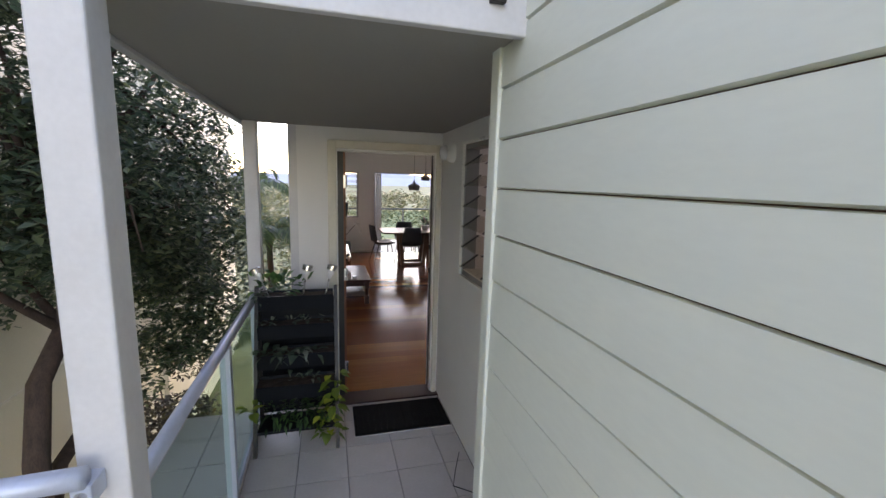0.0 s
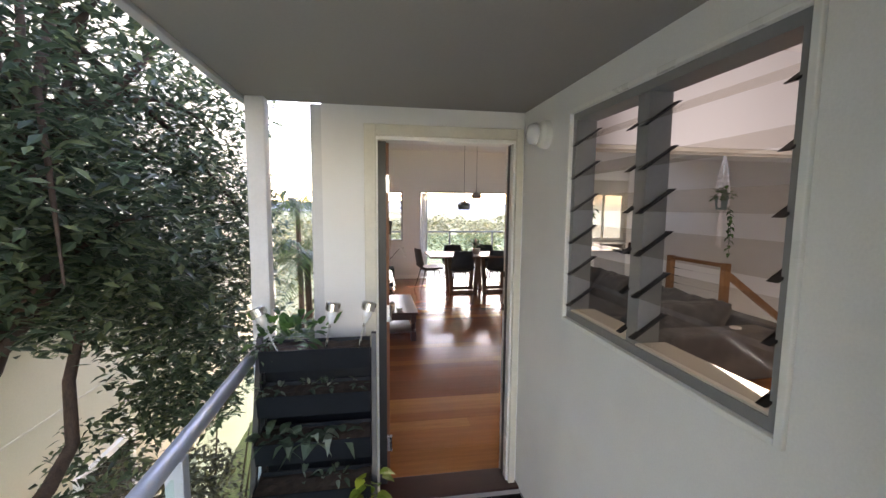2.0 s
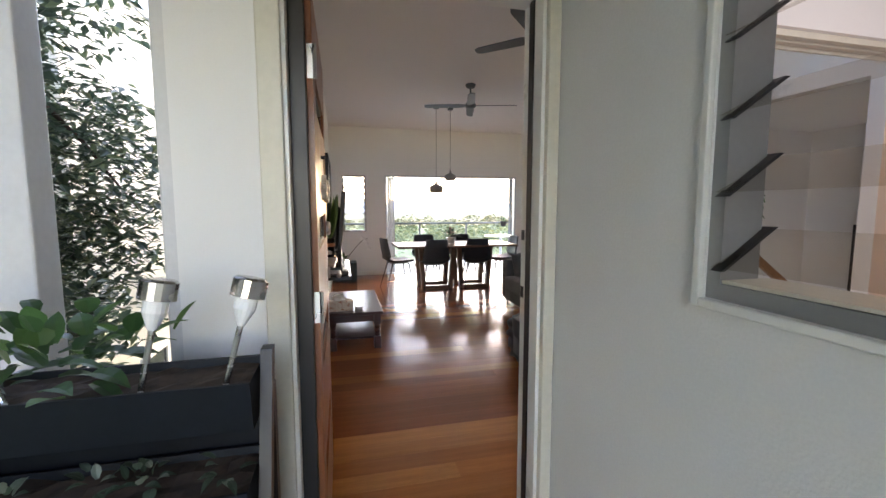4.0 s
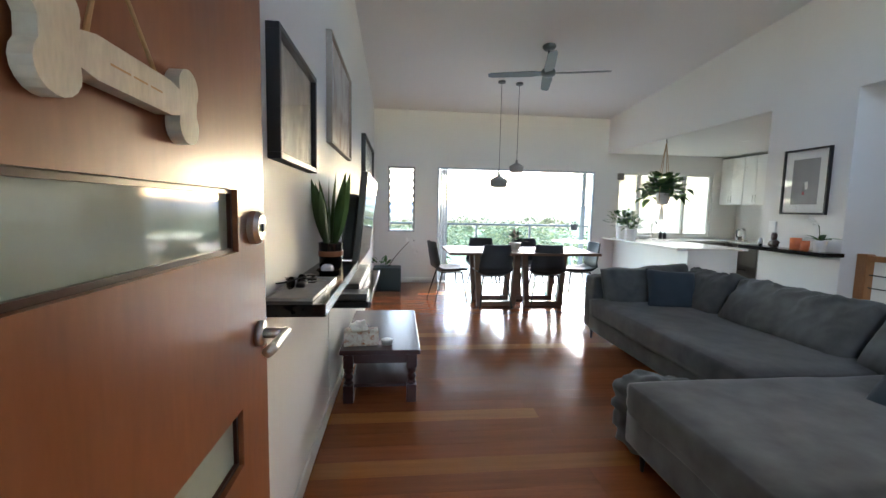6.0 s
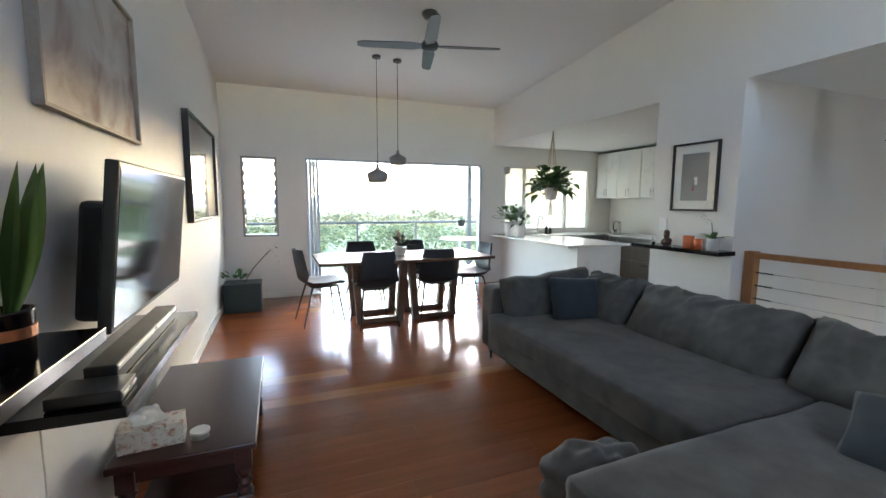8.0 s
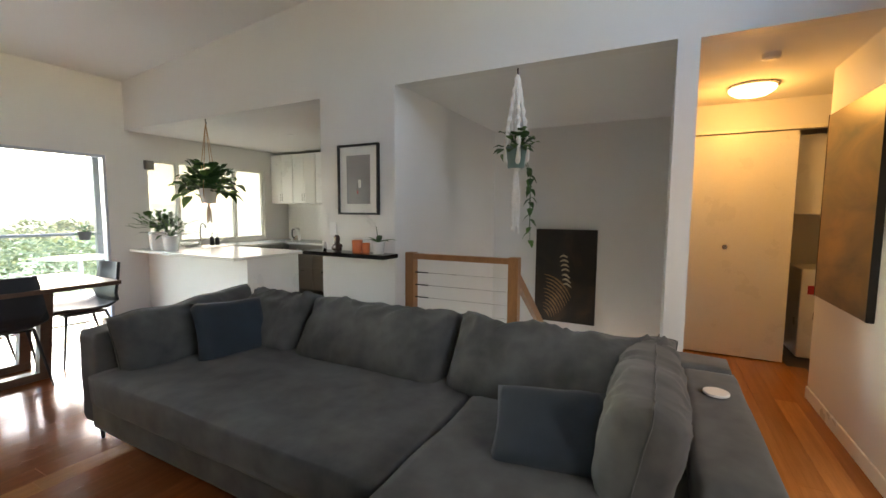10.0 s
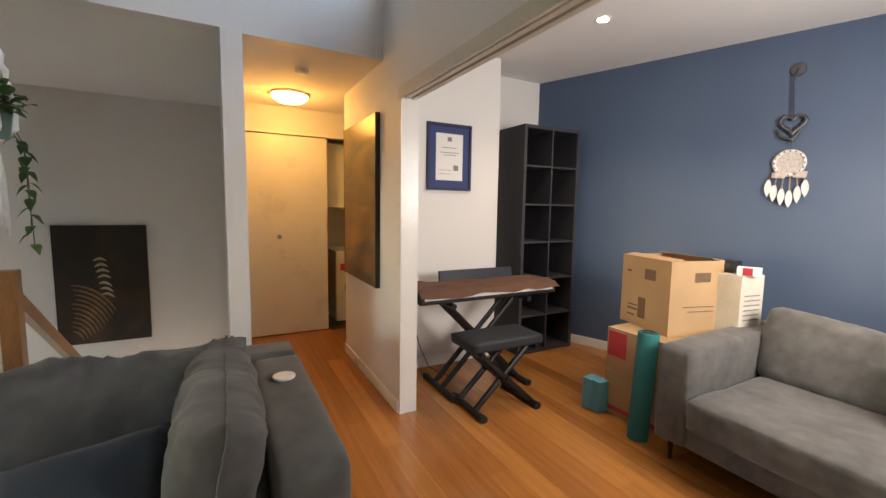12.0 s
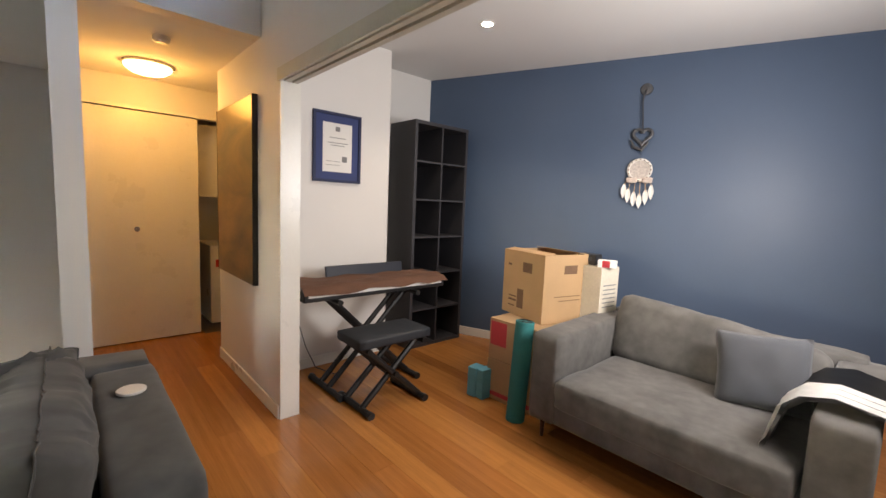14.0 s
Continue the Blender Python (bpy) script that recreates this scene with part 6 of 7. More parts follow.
tube(bm, [(pts[k] * math.cos(k * 0.8), pts[k] * math.sin(k * 0.8), 0.6515) for k in range(24)], 0.0018, 5)
part("spiral_edge", bm, M_BLACK, ym)
for k, (x, y, r) in enumerate(((3.44, 2.56, 8), (3.37, 2.545, -4))):
    yb = thing("yoga_block", pose(x, y, 0, 0, 0, r), "sky blue foam yoga block standing on end", "yoga block", "yoga blocks")
    part("block", boxes((-0.036, 0.036, -0.05, 0.05, 0, 0.215), bevel=0.006), M_SKYB, yb)

ls = thing("loveseat", pose(0, 0, 0), "grey suede two-seat sofa with sloping arms", "sofa")
def sbp(name, *a, label="", **k):
    bm = bmesh.new()
    soft_box(bm, *a, **k)
    return part(name, bm, M_SOFA2, ls, label, True)


sbp("base", 1.45, 2.84, 1.80, 2.70, 0.13, 0.30, e=10, cuts=7)
sbp("seat_cushion", 1.63, 2.67, 1.92, 2.78, 0.26, 0.435, e=5, cuts=17, wrinkle=0.012, freq=5, crease=0.006)
for xa, xb in ((1.43, 1.62), (2.68, 2.86)):
    bm = bmesh.new()
    soft_box(bm, xa, xb, 1.72, 2.72, 0.13, 0.655, e=8, cuts=11, wrinkle=0.004)
    for v in bm.verts:
        if v.co.z > 0.4:
            v.co.z += (2.72 - v.co.y) * 0.02
    part("arm", bm, M_SOFA2, ls, "sloping padded arm", True)
bm = bmesh.new()
soft_box(bm, 1.50, 2.80, 1.66, 1.86, 0.13, 0.70, e=6, cuts=11, wrinkle=0.004)
part("backrest", bm, M_SOFA2, ls, smooth=True)
bm = bmesh.new()
soft_box(bm, -0.53, 0.53, -0.11, 0.11, -0.20, 0.20, e=4.0, cuts=17, wrinkle=0.012, freq=5, m=pose(2.15, 1.96, 0.585, 14, 0, 0), seed=4)
for v in bm.verts:
    if v.co.z > 0.6:
        v.co.z += 0.11 * (v.co.x - 2.15) - 0.06 * (v.co.x - 2.15) ** 2
part("back_cushion", bm, M_SOFA2, ls, smooth=True)
for x, y in ((2.80, 2.64), (1.49, 2.64), (2.80, 1.76), (1.49, 1.76)):
    bm = bmesh.new()
    tube(bm, [(x, y, 0), (x, y, 0.14)], [0.010, 0.018], 10)
    part("leg", bm, M_DARKW, ls, "short dark timber leg")
cushion("throw_pillow", pose(1.86, 2.17, 0.60, 20, 4, 14), 0.40, 0.38, 0.14, M_GREYC, "slate grey cushion on the small sofa", 8)
# throw over the arm
def drape(name, y0, y1, lift, material, end0, end1, parent, label=""):
    bm = bmesh.new()
    prof = [(1.74, end0), (1.72, 0.50 + .0), (1.69, 0.60), (1.63, 0.665), (1.53, 0.69), (1.44, 0.665), (1.405, 0.60), (1.40, 0.45), (1.395, end1)]
    rows = []
    for k in range(9):
        y = y0 + (y1 - y0) * k / 8
        rows.append([bm.verts.new((x + (lift if x < 1.5 else -lift * -1) * (-1 if x < 1.5 else 1) + 0.006 * noise.noise((y * 15, z * 6, 1)), y + 0.012 * noise.noise((z * 5, x * 4, k * .1)), z + lift * (1 if z > .55 else 0))) for x, z in prof])
    for a, b in zip(rows, rows[1:]):
        for i in range(len(prof) - 1):
            bm.faces.new((a[i], a[i + 1], b[i + 1], b[i]))
    bmesh.ops.solidify(bm, geom=bm.faces, thickness=0.012)
    return part(name, bm, material, parent, label, True)


thr = thing("throw_blanket", pose(0, 0, 0), "black and white knitted throw draped over the sofa arm", "blanket")
drape("black_layer", 2.08, 2.64, 0.010, M_BLACK, 0.43, 0.20, thr, "black woven layer")
for k, (ya, yb) in enumerate(((2.46, 2.53), (2.532, 2.60), (2.602, 2.665))):
    drape("white_fold", ya, yb, 0.030, M_WOOL, 0.42, 0.10 + 0.05 * k, thr, "white knitted fold")

DCX = 3.04
DCY = blue_y(DCX)
dc = thing("dream_catcher", pose(DCX, DCY, 0, 0, 0, math.degrees(math.atan(SL))), "white dream catcher with feathers hung from a grey heart ornament", "wall ornament")
def ring(bm, cx, cz, r, rad, n=28, y=0.03):
    tube(bm, [(cx + r * math.cos(2 * math.pi * k / n), y, cz + r * math.sin(2 * math.pi * k / n)) for k in range(n + 1)], rad, 7)
M_GREYM = mat("grey_metal", (0.09, 0.09, 0.095), 0.5, metal=.5)
bm = bmesh.new()
ring(bm, 0, 1.735, 0.088, 0.012)
part("hoop", bm, M_COTTON, dc)
bm = bmesh.new()
tube(bm, [(0, 0.028, 1.735), (0, 0.032, 1.735)], 0.085, 30)
part("web", bm, mat("lace", (0.50, 0.45, 0.41), 0.9, var=.2, scale=60), dc, "fine white lace web")
for k in range(16):
    a = k * math.pi / 8
    bm = bmesh.new()
    soft_box(bm, -0.006, 0.006, -0.006, 0.006, -0.006, 0.006, e=2.5, cuts=2, m=pose(0.088 * math.cos(a), 0.042, 1.735 + 0.088 * math.sin(a)))
    part("bead", bm, M_CARDD, dc)
for k, (fx, ln) in enumerate(((-0.10, 0.16), (-0.06, 0.24), (-0.015, 0.30), (0.03, 0.27), (0.075, 0.22), (0.11, 0.15))):
    bm = bmesh.new()
    tube(bm, [(fx * .8, 0.03, 1.66), (fx, 0.03, 1.70 - ln * .6)], 0.003, 6)
    part("cord", bm, M_CARD, dc)
    bm = bmesh.new()
    leaf(bm, (fx, 0.03, 1.70 - ln * .55), (0.05 * (k - 2.5) * .3, 0.05, -1), (0, 1, 0), 0.13, 0.045, 0, 5)
    part("feather", bm, M_WOOL, dc)
bm = bmesh.new()
for s in (-1, 1):
    soft_box(bm, -0.04, 0.04, -0.01, 0.014, -0.03, 0.018, e=3, cuts=6, wrinkle=0.012, freq=40, m=pose(s * 0.06, 0.035, 1.655))
part("fluff", bm, mat("pink_down", (0.55, 0.46, 0.41), 0.95, var=.15, scale=40), dc, smooth=True)
bm = bmesh.new()
hp = []
for k in range(33):
    a = 2 * math.pi * k / 32
    hp.append((0.0045 * 16 * math.sin(a) ** 3, 0.028, 2.02 + 0.0045 * (13 * math.cos(a) - 5 * math.cos(2 * a) - 2 * math.cos(3 * a) - math.cos(4 * a))))
tube(bm, hp, 0.014, 8)
tube(bm, [(-0.05, 0.03, 1.97), (0.0, 0.035, 1.90), (0.06, 0.03, 1.93), (0.09, 0.03, 1.99)], [0.008, 0.016, 0.014, 0.006], 8)
part("heart", bm, M_GREYM, dc, "grey metal heart")
bm = bmesh.new()
tube(bm, [(0, 0.03, 1.82), (0, 0.03, 1.90)], 0.002, 5)
tube(bm, [(0, 0.03, 2.06), (0.02, 0.03, 2.32)], 0.006, 6)
part("ribbon", bm, M_GREYC, dc)
bm = bmesh.new()
lathe(bm, [(0.0, 0.0), (0.05, 0.0), (0.045, 0.012), (0.0, 0.016)], 18)
bmesh.ops.transform(bm, matrix=pose(0, 0.001, 2.41, -90, 0, 0), verts=bm.verts)
tube(bm, [(0.0, 0.016, 2.41), (0.01, 0.04, 2.36), (0.02, 0.03, 2.32)], 0.007, 7)
part("hook", bm, M_GREYM, dc, "dark round wall hook")


# ---------------- porch ----------------
lw = louvre_window("window_3", "grey aluminium double louvre window with clear blades", "x", 0.985, 2.02, 3.02, 1.19, 2.07, 6, 0.09, 64, [2.56])
part("window_sill", boxes((0.99, 1.10, 2.05, 2.53, 1.221, 1.227), (0.99, 1.10, 2.59, 2.99, 1.221, 1.227)), M_CREAMTRIM, lw, "cream painted inner sill")
tagged(finish("window_trim", boxes((0.966, 0.98, 2.0, 2.02, 1.172, 2.088), (0.966, 0.98, 3.02, 3.038, 1.172, 2.088), (0.966, 0.98, 2.02, 3.02, 2.07, 2.088), (0.966, 0.98, 2.02, 3.02, 1.172, 1.19), bevel=0.003), M_TRIM), "white painted trim round the louvre window", "trim", kind="structure")
pl = thing("porch_light", pose(0.98, 3.29, 2.03), "white round bulkhead porch light, unlit", "wall light")
bm = bmesh.new()
lathe(bm, [(0.0, 0.0), (0.07, 0.0), (0.066, 0.03), (0.05, 0.045), (0.0, 0.06)], 26)
bmesh.ops.transform(bm, matrix=pose(0, 0, 0, 0, -90, 0), verts=bm.verts)
part("housing", bm, M_TRIM, pl, smooth=False)
bm = bmesh.new()
lathe(bm, [(0.0, 0.0601), (0.055, 0.0601), (0.045, 0.095), (0.0, 0.105)], 22)
bmesh.ops.transform(bm, matrix=pose(0, 0, 0, 0, -90, 0), verts=bm.verts)
part("lens", bm, M_PORC, pl, "frosted lens", True)
hk = thing("fascia_bracket", pose(0.50, 1.33, 2.28), "small dark bracket fixed to the fascia", "bracket")
part("plate", boxes((-0.02, 0.02, -0.02, 0, -0.03, 0.03), bevel=0.003), M_BLKMET, hk)

rail = thing("porch_railing", pose(0, 0, 0), "blue-grey metal porch railing with glass panels", "railing")
bm = bmesh.new()
tube(bm, [(-0.43, 1.38, 0.965), (-0.43, 3.52, 0.965)], 0.026, 16)
part("top_rail", bm, M_ALU, rail, smooth=True)
for y in (2.55, 3.44):
    bm = boxes((-0.455, -0.405, y - 0.022, y + 0.022, 0, 0.945), bevel=0.003)
    part("baluster_post", bm, M_ALU, rail)
    part("foot_plate", boxes((-0.475, -0.385, y - .05, y + .05, 0.0, 0.012), bevel=0.002), M_ALU, rail)
part("bottom_rail", boxes((-0.445, -0.415, 1.42, 3.42, 0.06, 0.09), bevel=0.003), M_ALU, rail)
for ya, yb in ((1.44, 2.52), (2.58, 3.41)):
    p = part("glass_panel", boxes((-0.434, -0.426, ya, yb, 0.10, 0.90)), M_GLASSG, rail)
    p.visible_shadow = False
sr = thing("side_railing", pose(0, 0, 0), "grey metal handrail running off the porch post with a bracket", "railing")
bm = bmesh.new()
tube(bm, [(-0.40, 1.24, 1.19), (-0.62, 1.25, 1.175), (-1.3, 1.30, 1.15), (-2.2, 1.36, 1.12)], 0.024, 14)
part("top_rail", bm, M_ALU, sr, smooth=True)
part("bracket", boxes((-0.43, -0.39, 1.24, 1.30, 1.12, 1.17), bevel=0.003), M_ALU, sr)
bm = bmesh.new()
tube(bm, [(-0.41, 1.225, 1.145), (-0.41, 1.24, 1.145)], 0.012, 8)
part("bolt", bm, M_CHROME, sr)
part("baluster_post", boxes((-2.24, -2.2, 1.33, 1.37, -3.0, 1.12)), M_ALU, sr)

mat_t = thing("door_mat", pose(0.61, 3.275, -0.0005, 0, 0, 0), "black rubber door mat with a pattern of small holes", "door mat")
part("mat_base", boxes((-0.355, 0.355, -0.20, 0.20, 0.0, 0.006)), mat("mat_pale_base", (0.62, 0.62, 0.60), 0.9, var=.2), mat_t, "pale tile showing through")
bm = boxes((-0.355, 0.355, -0.20, -0.18, 0.006, 0.014), (-0.355, 0.355, 0.18, 0.20, 0.006, 0.014), (-0.355, -0.335, -0.18, 0.18, 0.006, 0.014), (0.335, 0.355, -0.18, 0.18, 0.006, 0.014))
for k in range(15):
    x = -0.335 + 0.67 * (k + .5) / 15
    box(bm, x - 0.0155, x + 0.0155, -0.18, 0.18, 0.006, 0.0135)
for k in range(9):
    y = -0.18 + 0.36 * (k + .5) / 9
    box(bm, -0.335, 0.335, y - 0.0135, y + 0.0135, 0.006, 0.013)
M_RUBBER = mat("mat_rubber", (0.012, 0.012, 0.012), 0.95, var=0.2)
M_RUBBER.node_tree.nodes["Principled BSDF"].inputs["Specular IOR Level"].default_value = 0.08
tagged(part("rubber_grid", bm, M_RUBBER, mat_t), kind="stuff")

# tiered planter stand
ps = thing("planter_stand", pose(-0.13, 3.20, 0), "black tiered planter stand with soil troughs and small plants", "planter")
for s in (-1, 1):
    bm = bmesh.new()
    prism(bm, [(-0.22, 0.0), (-0.19, 0.0), (0.135, 1.06), (0.10, 1.06)], s * 0.262 - 0.012, s * 0.262 + 0.012, "x")
    part("side_leg", bm, M_BLKMET, ps)
    bm = bmesh.new()
    prism(bm, [(0.10, 0.0), (0.13, 0.0), (0.13, 0.98), (0.10, 0.98)], s * 0.262 - 0.012, s * 0.262 + 0.012, "x")
    part("back_leg", bm, M_BLKMET, ps)
M_TROUGH = mat("trough_plastic", (0.006, 0.008, 0.011), 0.5, var=.25, scale=8)
M_TROUGH.node_tree.nodes["Principled BSDF"].inputs["Specular IOR Level"].default_value = 0.2
rpz = random.Random(17)
for k, (z, yc) in enumerate(((0.92, 0.09), (0.735, 0.03), (0.55, -0.03), (0.36, -0.09))):
    h, w, d_ = 0.105, 0.245, 0.085
    bm = bmesh.new()
    prism(bm, [(yc - d_, z + h), (yc - d_ + .006, z + h), (yc - d_ * .75 + .006, z + .006), (yc + d_ * .75 - .006, z + .006), (yc + d_ - .006, z + h), (yc + d_, z + h), (yc + d_ * .75, z), (yc - d_ * .75, z)], -w, w, "x")
    for s in (-1, 1):
        bm2 = [bm.verts.new((s * w, yy, zz)) for yy, zz in ((yc - d_ * .74, z + .003), (yc + d_ * .74, z + .003), (yc + d_ * .98, z + h), (yc - d_ * .98, z + h))]
        bm.faces.new(bm2)
    part("trough", bm, M_TROUGH, ps, "dark plastic trough")
    bm = bmesh.new()
    n = 16
    g = [[bm.verts.new((-w + 2 * w * i / n, yc - d_ * .95 + 2 * d_ * .95 * j / 6, z + h * .86 + 0.012 * noise.noise((i * .7, j * .9, k)))) for j in range(7)] for i in range(n + 1)]
    for i in range(n):
        for j in range(6):
            bm.faces.new((g[i][j], g[i + 1][j], g[i + 1][j + 1], g[i][j + 1]))
    part("soil", bm, M_SOIL, ps)
    lv = bmesh.new()
    if k == 0:
        for q in range(7):
            sprays(lv, (rpz.uniform(-.24, .02), yc + rpz.uniform(-.05, .05), z + h + 0.02), 9, 0.12, 0.085, 0.045, rpz, low=-.1, high=1.3)
        part("leaves", lv, M_LEAFH, ps)
        lv = bmesh.new()
        for q in range(6):
            sprays(lv, (-0.24 + rpz.uniform(-.02, .03), yc + rpz.uniform(-.07, .05), z + h), 14, 0.07, 0.035, 0.016, rpz, low=-.9, high=.6)
        part("trailing_leaves", lv, M_LEAFS, ps)
    elif k == 1:
        for q in range(6):
            sprays(lv, (rpz.uniform(-.22, .22), yc + rpz.uniform(-.04, .0), z + h), 9, 0.045, 0.045, 0.02, rpz, low=.0, high=1.2)
        part("leaves", lv, M_LEAFS, ps)
    elif k == 2:
        for q in range(8):
            sprays(lv, (-.2 + .045 * q, yc - .03, z + h * .8), 5, 0.05, 0.13, 0.04, rpz, low=.0, high=.9, droop=1.1)
        part("leaves", lv, M_LEAFS, ps)
    else:
        for q in range(4):
            sprays(lv, (rpz.uniform(-.2, .2), yc, z + h), 5, 0.04, 0.06, 0.02, rpz, low=.2, high=1.2)
        part("leaves", lv, M_LEAFS, ps)
lv = bmesh.new()
for q in range(9):
    sprays(lv, (rpz.uniform(-.20, .16), -0.12 + rpz.uniform(-.05, .03), 0.23 + rpz.uniform(-.03, .05)), 22, 0.12, 0.05, 0.02, rpz, low=-.6, high=1.0, droop=.8)
tagged(part("fern", lv, leaf_mat("fern_leaf", (0.035, 0.085, 0.03), (0.06, 0.14, 0.04)), ps, "soft green fern"), kind="stuff")
lv = bmesh.new()
for q in range(16):
    z = 0.52 - 0.028 * q
    sprays(lv, (0.24 - 0.06 * (q > 8) * rpz.random() * 1.5, -0.19 + rpz.uniform(-.05, .02), z), 4, 0.06, 0.07, 0.055, rpz, low=-.8, high=.6, droop=.6)
sprays(lv, (-0.28, -0.2, 0.33), 6, 0.05, 0.08, 0.06, rpz, low=-.2, high=1.0)
part("lime_vine", lv, M_LEAFL, ps, "lime-yellow trailing vine")
part("back_board", boxes((-0.25, 0.25, 0.132, 0.142, 0.12, 0.98)), M_TROUGH, ps, "dark plastic back board")
part("base_shelf", boxes((-0.25, 0.25, -0.17, 0.05, 0.13, 0.15)), M_TROUGH, ps)
for k, (x, lean, turn) in enumerate(((-0.17, -24, 10), (0.04, 10, 0), (0.19, 14, -10))):
    sl = thing("solar_light", pose(-0.13 + x, 3.25, 1.0, -6, lean, 0), "small steel solar stake light stuck in the top trough", "garden light", "solar lights")
    bm = bmesh.new()
    tube(bm, [(0, 0, -0.02), (0, 0, 0.13)], 0.006, 8)
    part("stake", bm, M_CHROME, sl)
    bm = bmesh.new()
    lathe(bm, [(0.008, 0.13), (0.022, 0.165), (0.022, 0.19), (0.0, 0.19)], 16)
    part("lens", bm, M_PORC, sl, "cream plastic lens")
    bm = bmesh.new()
    lathe(bm, [(0.0, 0.19), (0.034, 0.19), (0.034, 0.225), (0.028, 0.23), (0.0, 0.23)], 18)
    part("cap", bm, M_CHROME, sl, "dark-topped steel cap")
bm = bmesh.new()
tube(bm, [(0.93, 2.35, 0.004), (0.80, 2.45, 0.006), (0.86, 2.6, 0.004), (0.93, 2.75, 0.004)], 0.003, 6)
tagged(finish("loose_cord", bm, M_BLACK), "thin dark cord lying on the porch tiles", "cord")

# ---------------- garden side ----------------
nb = thing("neighbour_house", pose(-2.55, 0, 0), "tall cream rendered neighbouring house wall with small dark windows", "house")
part("wall", boxes((-4.0, 0, -6, 13.2, -3.2, 4.25)), M_NEIGH, nb)
part("roof", boxes((-4.2, 0.05, -6.2, 13.3, 4.25, 4.33)), M_ALU, nb)
for y0, z0, w, h in ((5.3, -1.7, 0.9, 0.9), (9.0, -1.7, 0.9, 0.9), (1.5, -1.9, 0.9, 0.8)):
    wd = part("window", boxes((0, 0.05, y0, y0 + w, z0, z0 + .06), (0, 0.05, y0, y0 + w, z0 + h - .06, z0 + h), (0, 0.05, y0, y0 + .06, z0 + .06, z0 + h - .06), (0, 0.05, y0 + w - .06, y0 + w, z0 + .06, z0 + h - .06)), M_WHITE, nb, "white framed window")
    part("pane", boxes((0.001, 0.02, y0 + .06, y0 + w - .06, z0 + .06, z0 + h - .06)), M_SCREEN, wd)
part("downpipe", boxes((0.0, 0.07, 7.6, 7.68, -3.1, 4.2)), M_CREAMTRIM, nb)
part("wall_joint", boxes((0.0, 0.012, -6, 13.2, -0.12, -0.10)), M_CREAMTRIM, nb)


def leaf_cloud(name, centres, count, size, material, parent, rnd, squash=0.75, aspect=0.45):
    """Thousands of small folded leaves scattered in clumps."""
    V, F = [], []
    tot = sum(c[3] ** 2 for c in centres)
    for cx, cy, cz, r in centres:
        n = int(count * r * r / tot)
        for _ in range(n):
            u = Vector((rnd.gauss(0, 1), rnd.gauss(0, 1), rnd.gauss(0, 1))).normalized() * r * (0.35 + 0.65 * rnd.random() ** 0.5)
            p = Vector((cx, cy, cz)) + Vector((u.x, u.y, u.z * squash))
            a = rnd.random() * 2 * math.pi
            d = Vector((math.cos(a), math.sin(a), rnd.uniform(-0.9, 0.25))).normalized()
            sd_ = d.cross(Vector((rnd.uniform(-.6, .6), rnd.uniform(-.6, .6), 1))).normalized()
            ln = size * rnd.uniform(0.6, 1.3)
            w = ln * aspect * 0.5
            up = sd_.cross(d) * w * 0.35
            b = len(V)
            V += [p, p + d * ln * .45 + sd_ * w + up, p + d * ln, p + d * ln * .45 - sd_ * w + up]
            F += [(b, b + 1, b + 2), (b, b + 2, b + 3)]
    me = bpy.data.meshes.new(name)
    me.from_pydata([tuple(v) for v in V], [], F)
    me.materials.append(material)
    ob = new(name, me)
    if parent is not None:
        ob.parent = parent
    return ob


rt = random.Random(23)
tree = thing("garden_tree", pose(0, 0, 0), "dense dark green garden tree with forked brown trunks", "tree")
bm = bmesh.new()
tube(bm, [(-1.36, 2.45, -3.05), (-1.38, 2.60, -1.2), (-1.40, 2.75, 0.31), (-1.40, 2.84, 0.70), (-1.40, 3.0, 0.83), (-1.40, 3.2, 1.0), (-1.41, 3.41, 1.31), (-1.46, 3.6, 1.9), (-1.5, 3.95, 2.9)], [.08, .068, .058, .054, .050, .046, .042, .032, .014], 12)
part("trunk", bm, M_BARK, tree, smooth=True)
bm = bmesh.new()
tube(bm, [(-1.37, 2.58, -1.4), (-1.40, 2.70, -0.3), (-1.40, 2.92, 0.17), (-1.40, 3.2, 0.24), (-1.40, 3.44, 0.32), (-1.40, 3.62, 0.44), (-1.42, 3.66, 0.76), (-1.45, 3.8, 0.95), (-1.5, 4.2, 1.5), (-1.5, 4.7, 2.1)], [.05, .044, .040, .037, .034, .031, .028, .025, .018, .008], 10)
part("trunk", bm, M_BARK, tree, smooth=True)
tips = []
STEM = [Vector(p) for p in ((-1.40, 3.0, 0.83), (-1.40, 3.2, 1.0), (-1.41, 3.41, 1.31), (-1.46, 3.6, 1.9), (-1.5, 3.95, 2.9))]
for k in range(26):
    s = rt.random() * 3.99
    base = STEM[int(s)].lerp(STEM[int(s) + 1], s - int(s))
    tip = Vector((rt.uniform(-2.35, -0.80), rt.uniform(2.1, 5.6), rt.uniform(1.15, 3.6)))
    mid = (base + tip) / 2 + Vector((rt.uniform(-.1, .1), rt.uniform(-.15, .15), rt.uniform(0, .25)))
    bm = bmesh.new()
    tube(bm, [base, base.lerp(mid, .6), mid, mid.lerp(tip, .6) + Vector((0, 0, .05)), tip], [.028, .022, .016, .010, .004], 7)
    part("limb", bm, M_BARK, tree, smooth=True)
    tips += [tip, mid.lerp(tip, .5), mid]
cl = [(t.x, t.y, t.z, rt.uniform(0.22, 0.46)) for t in tips]
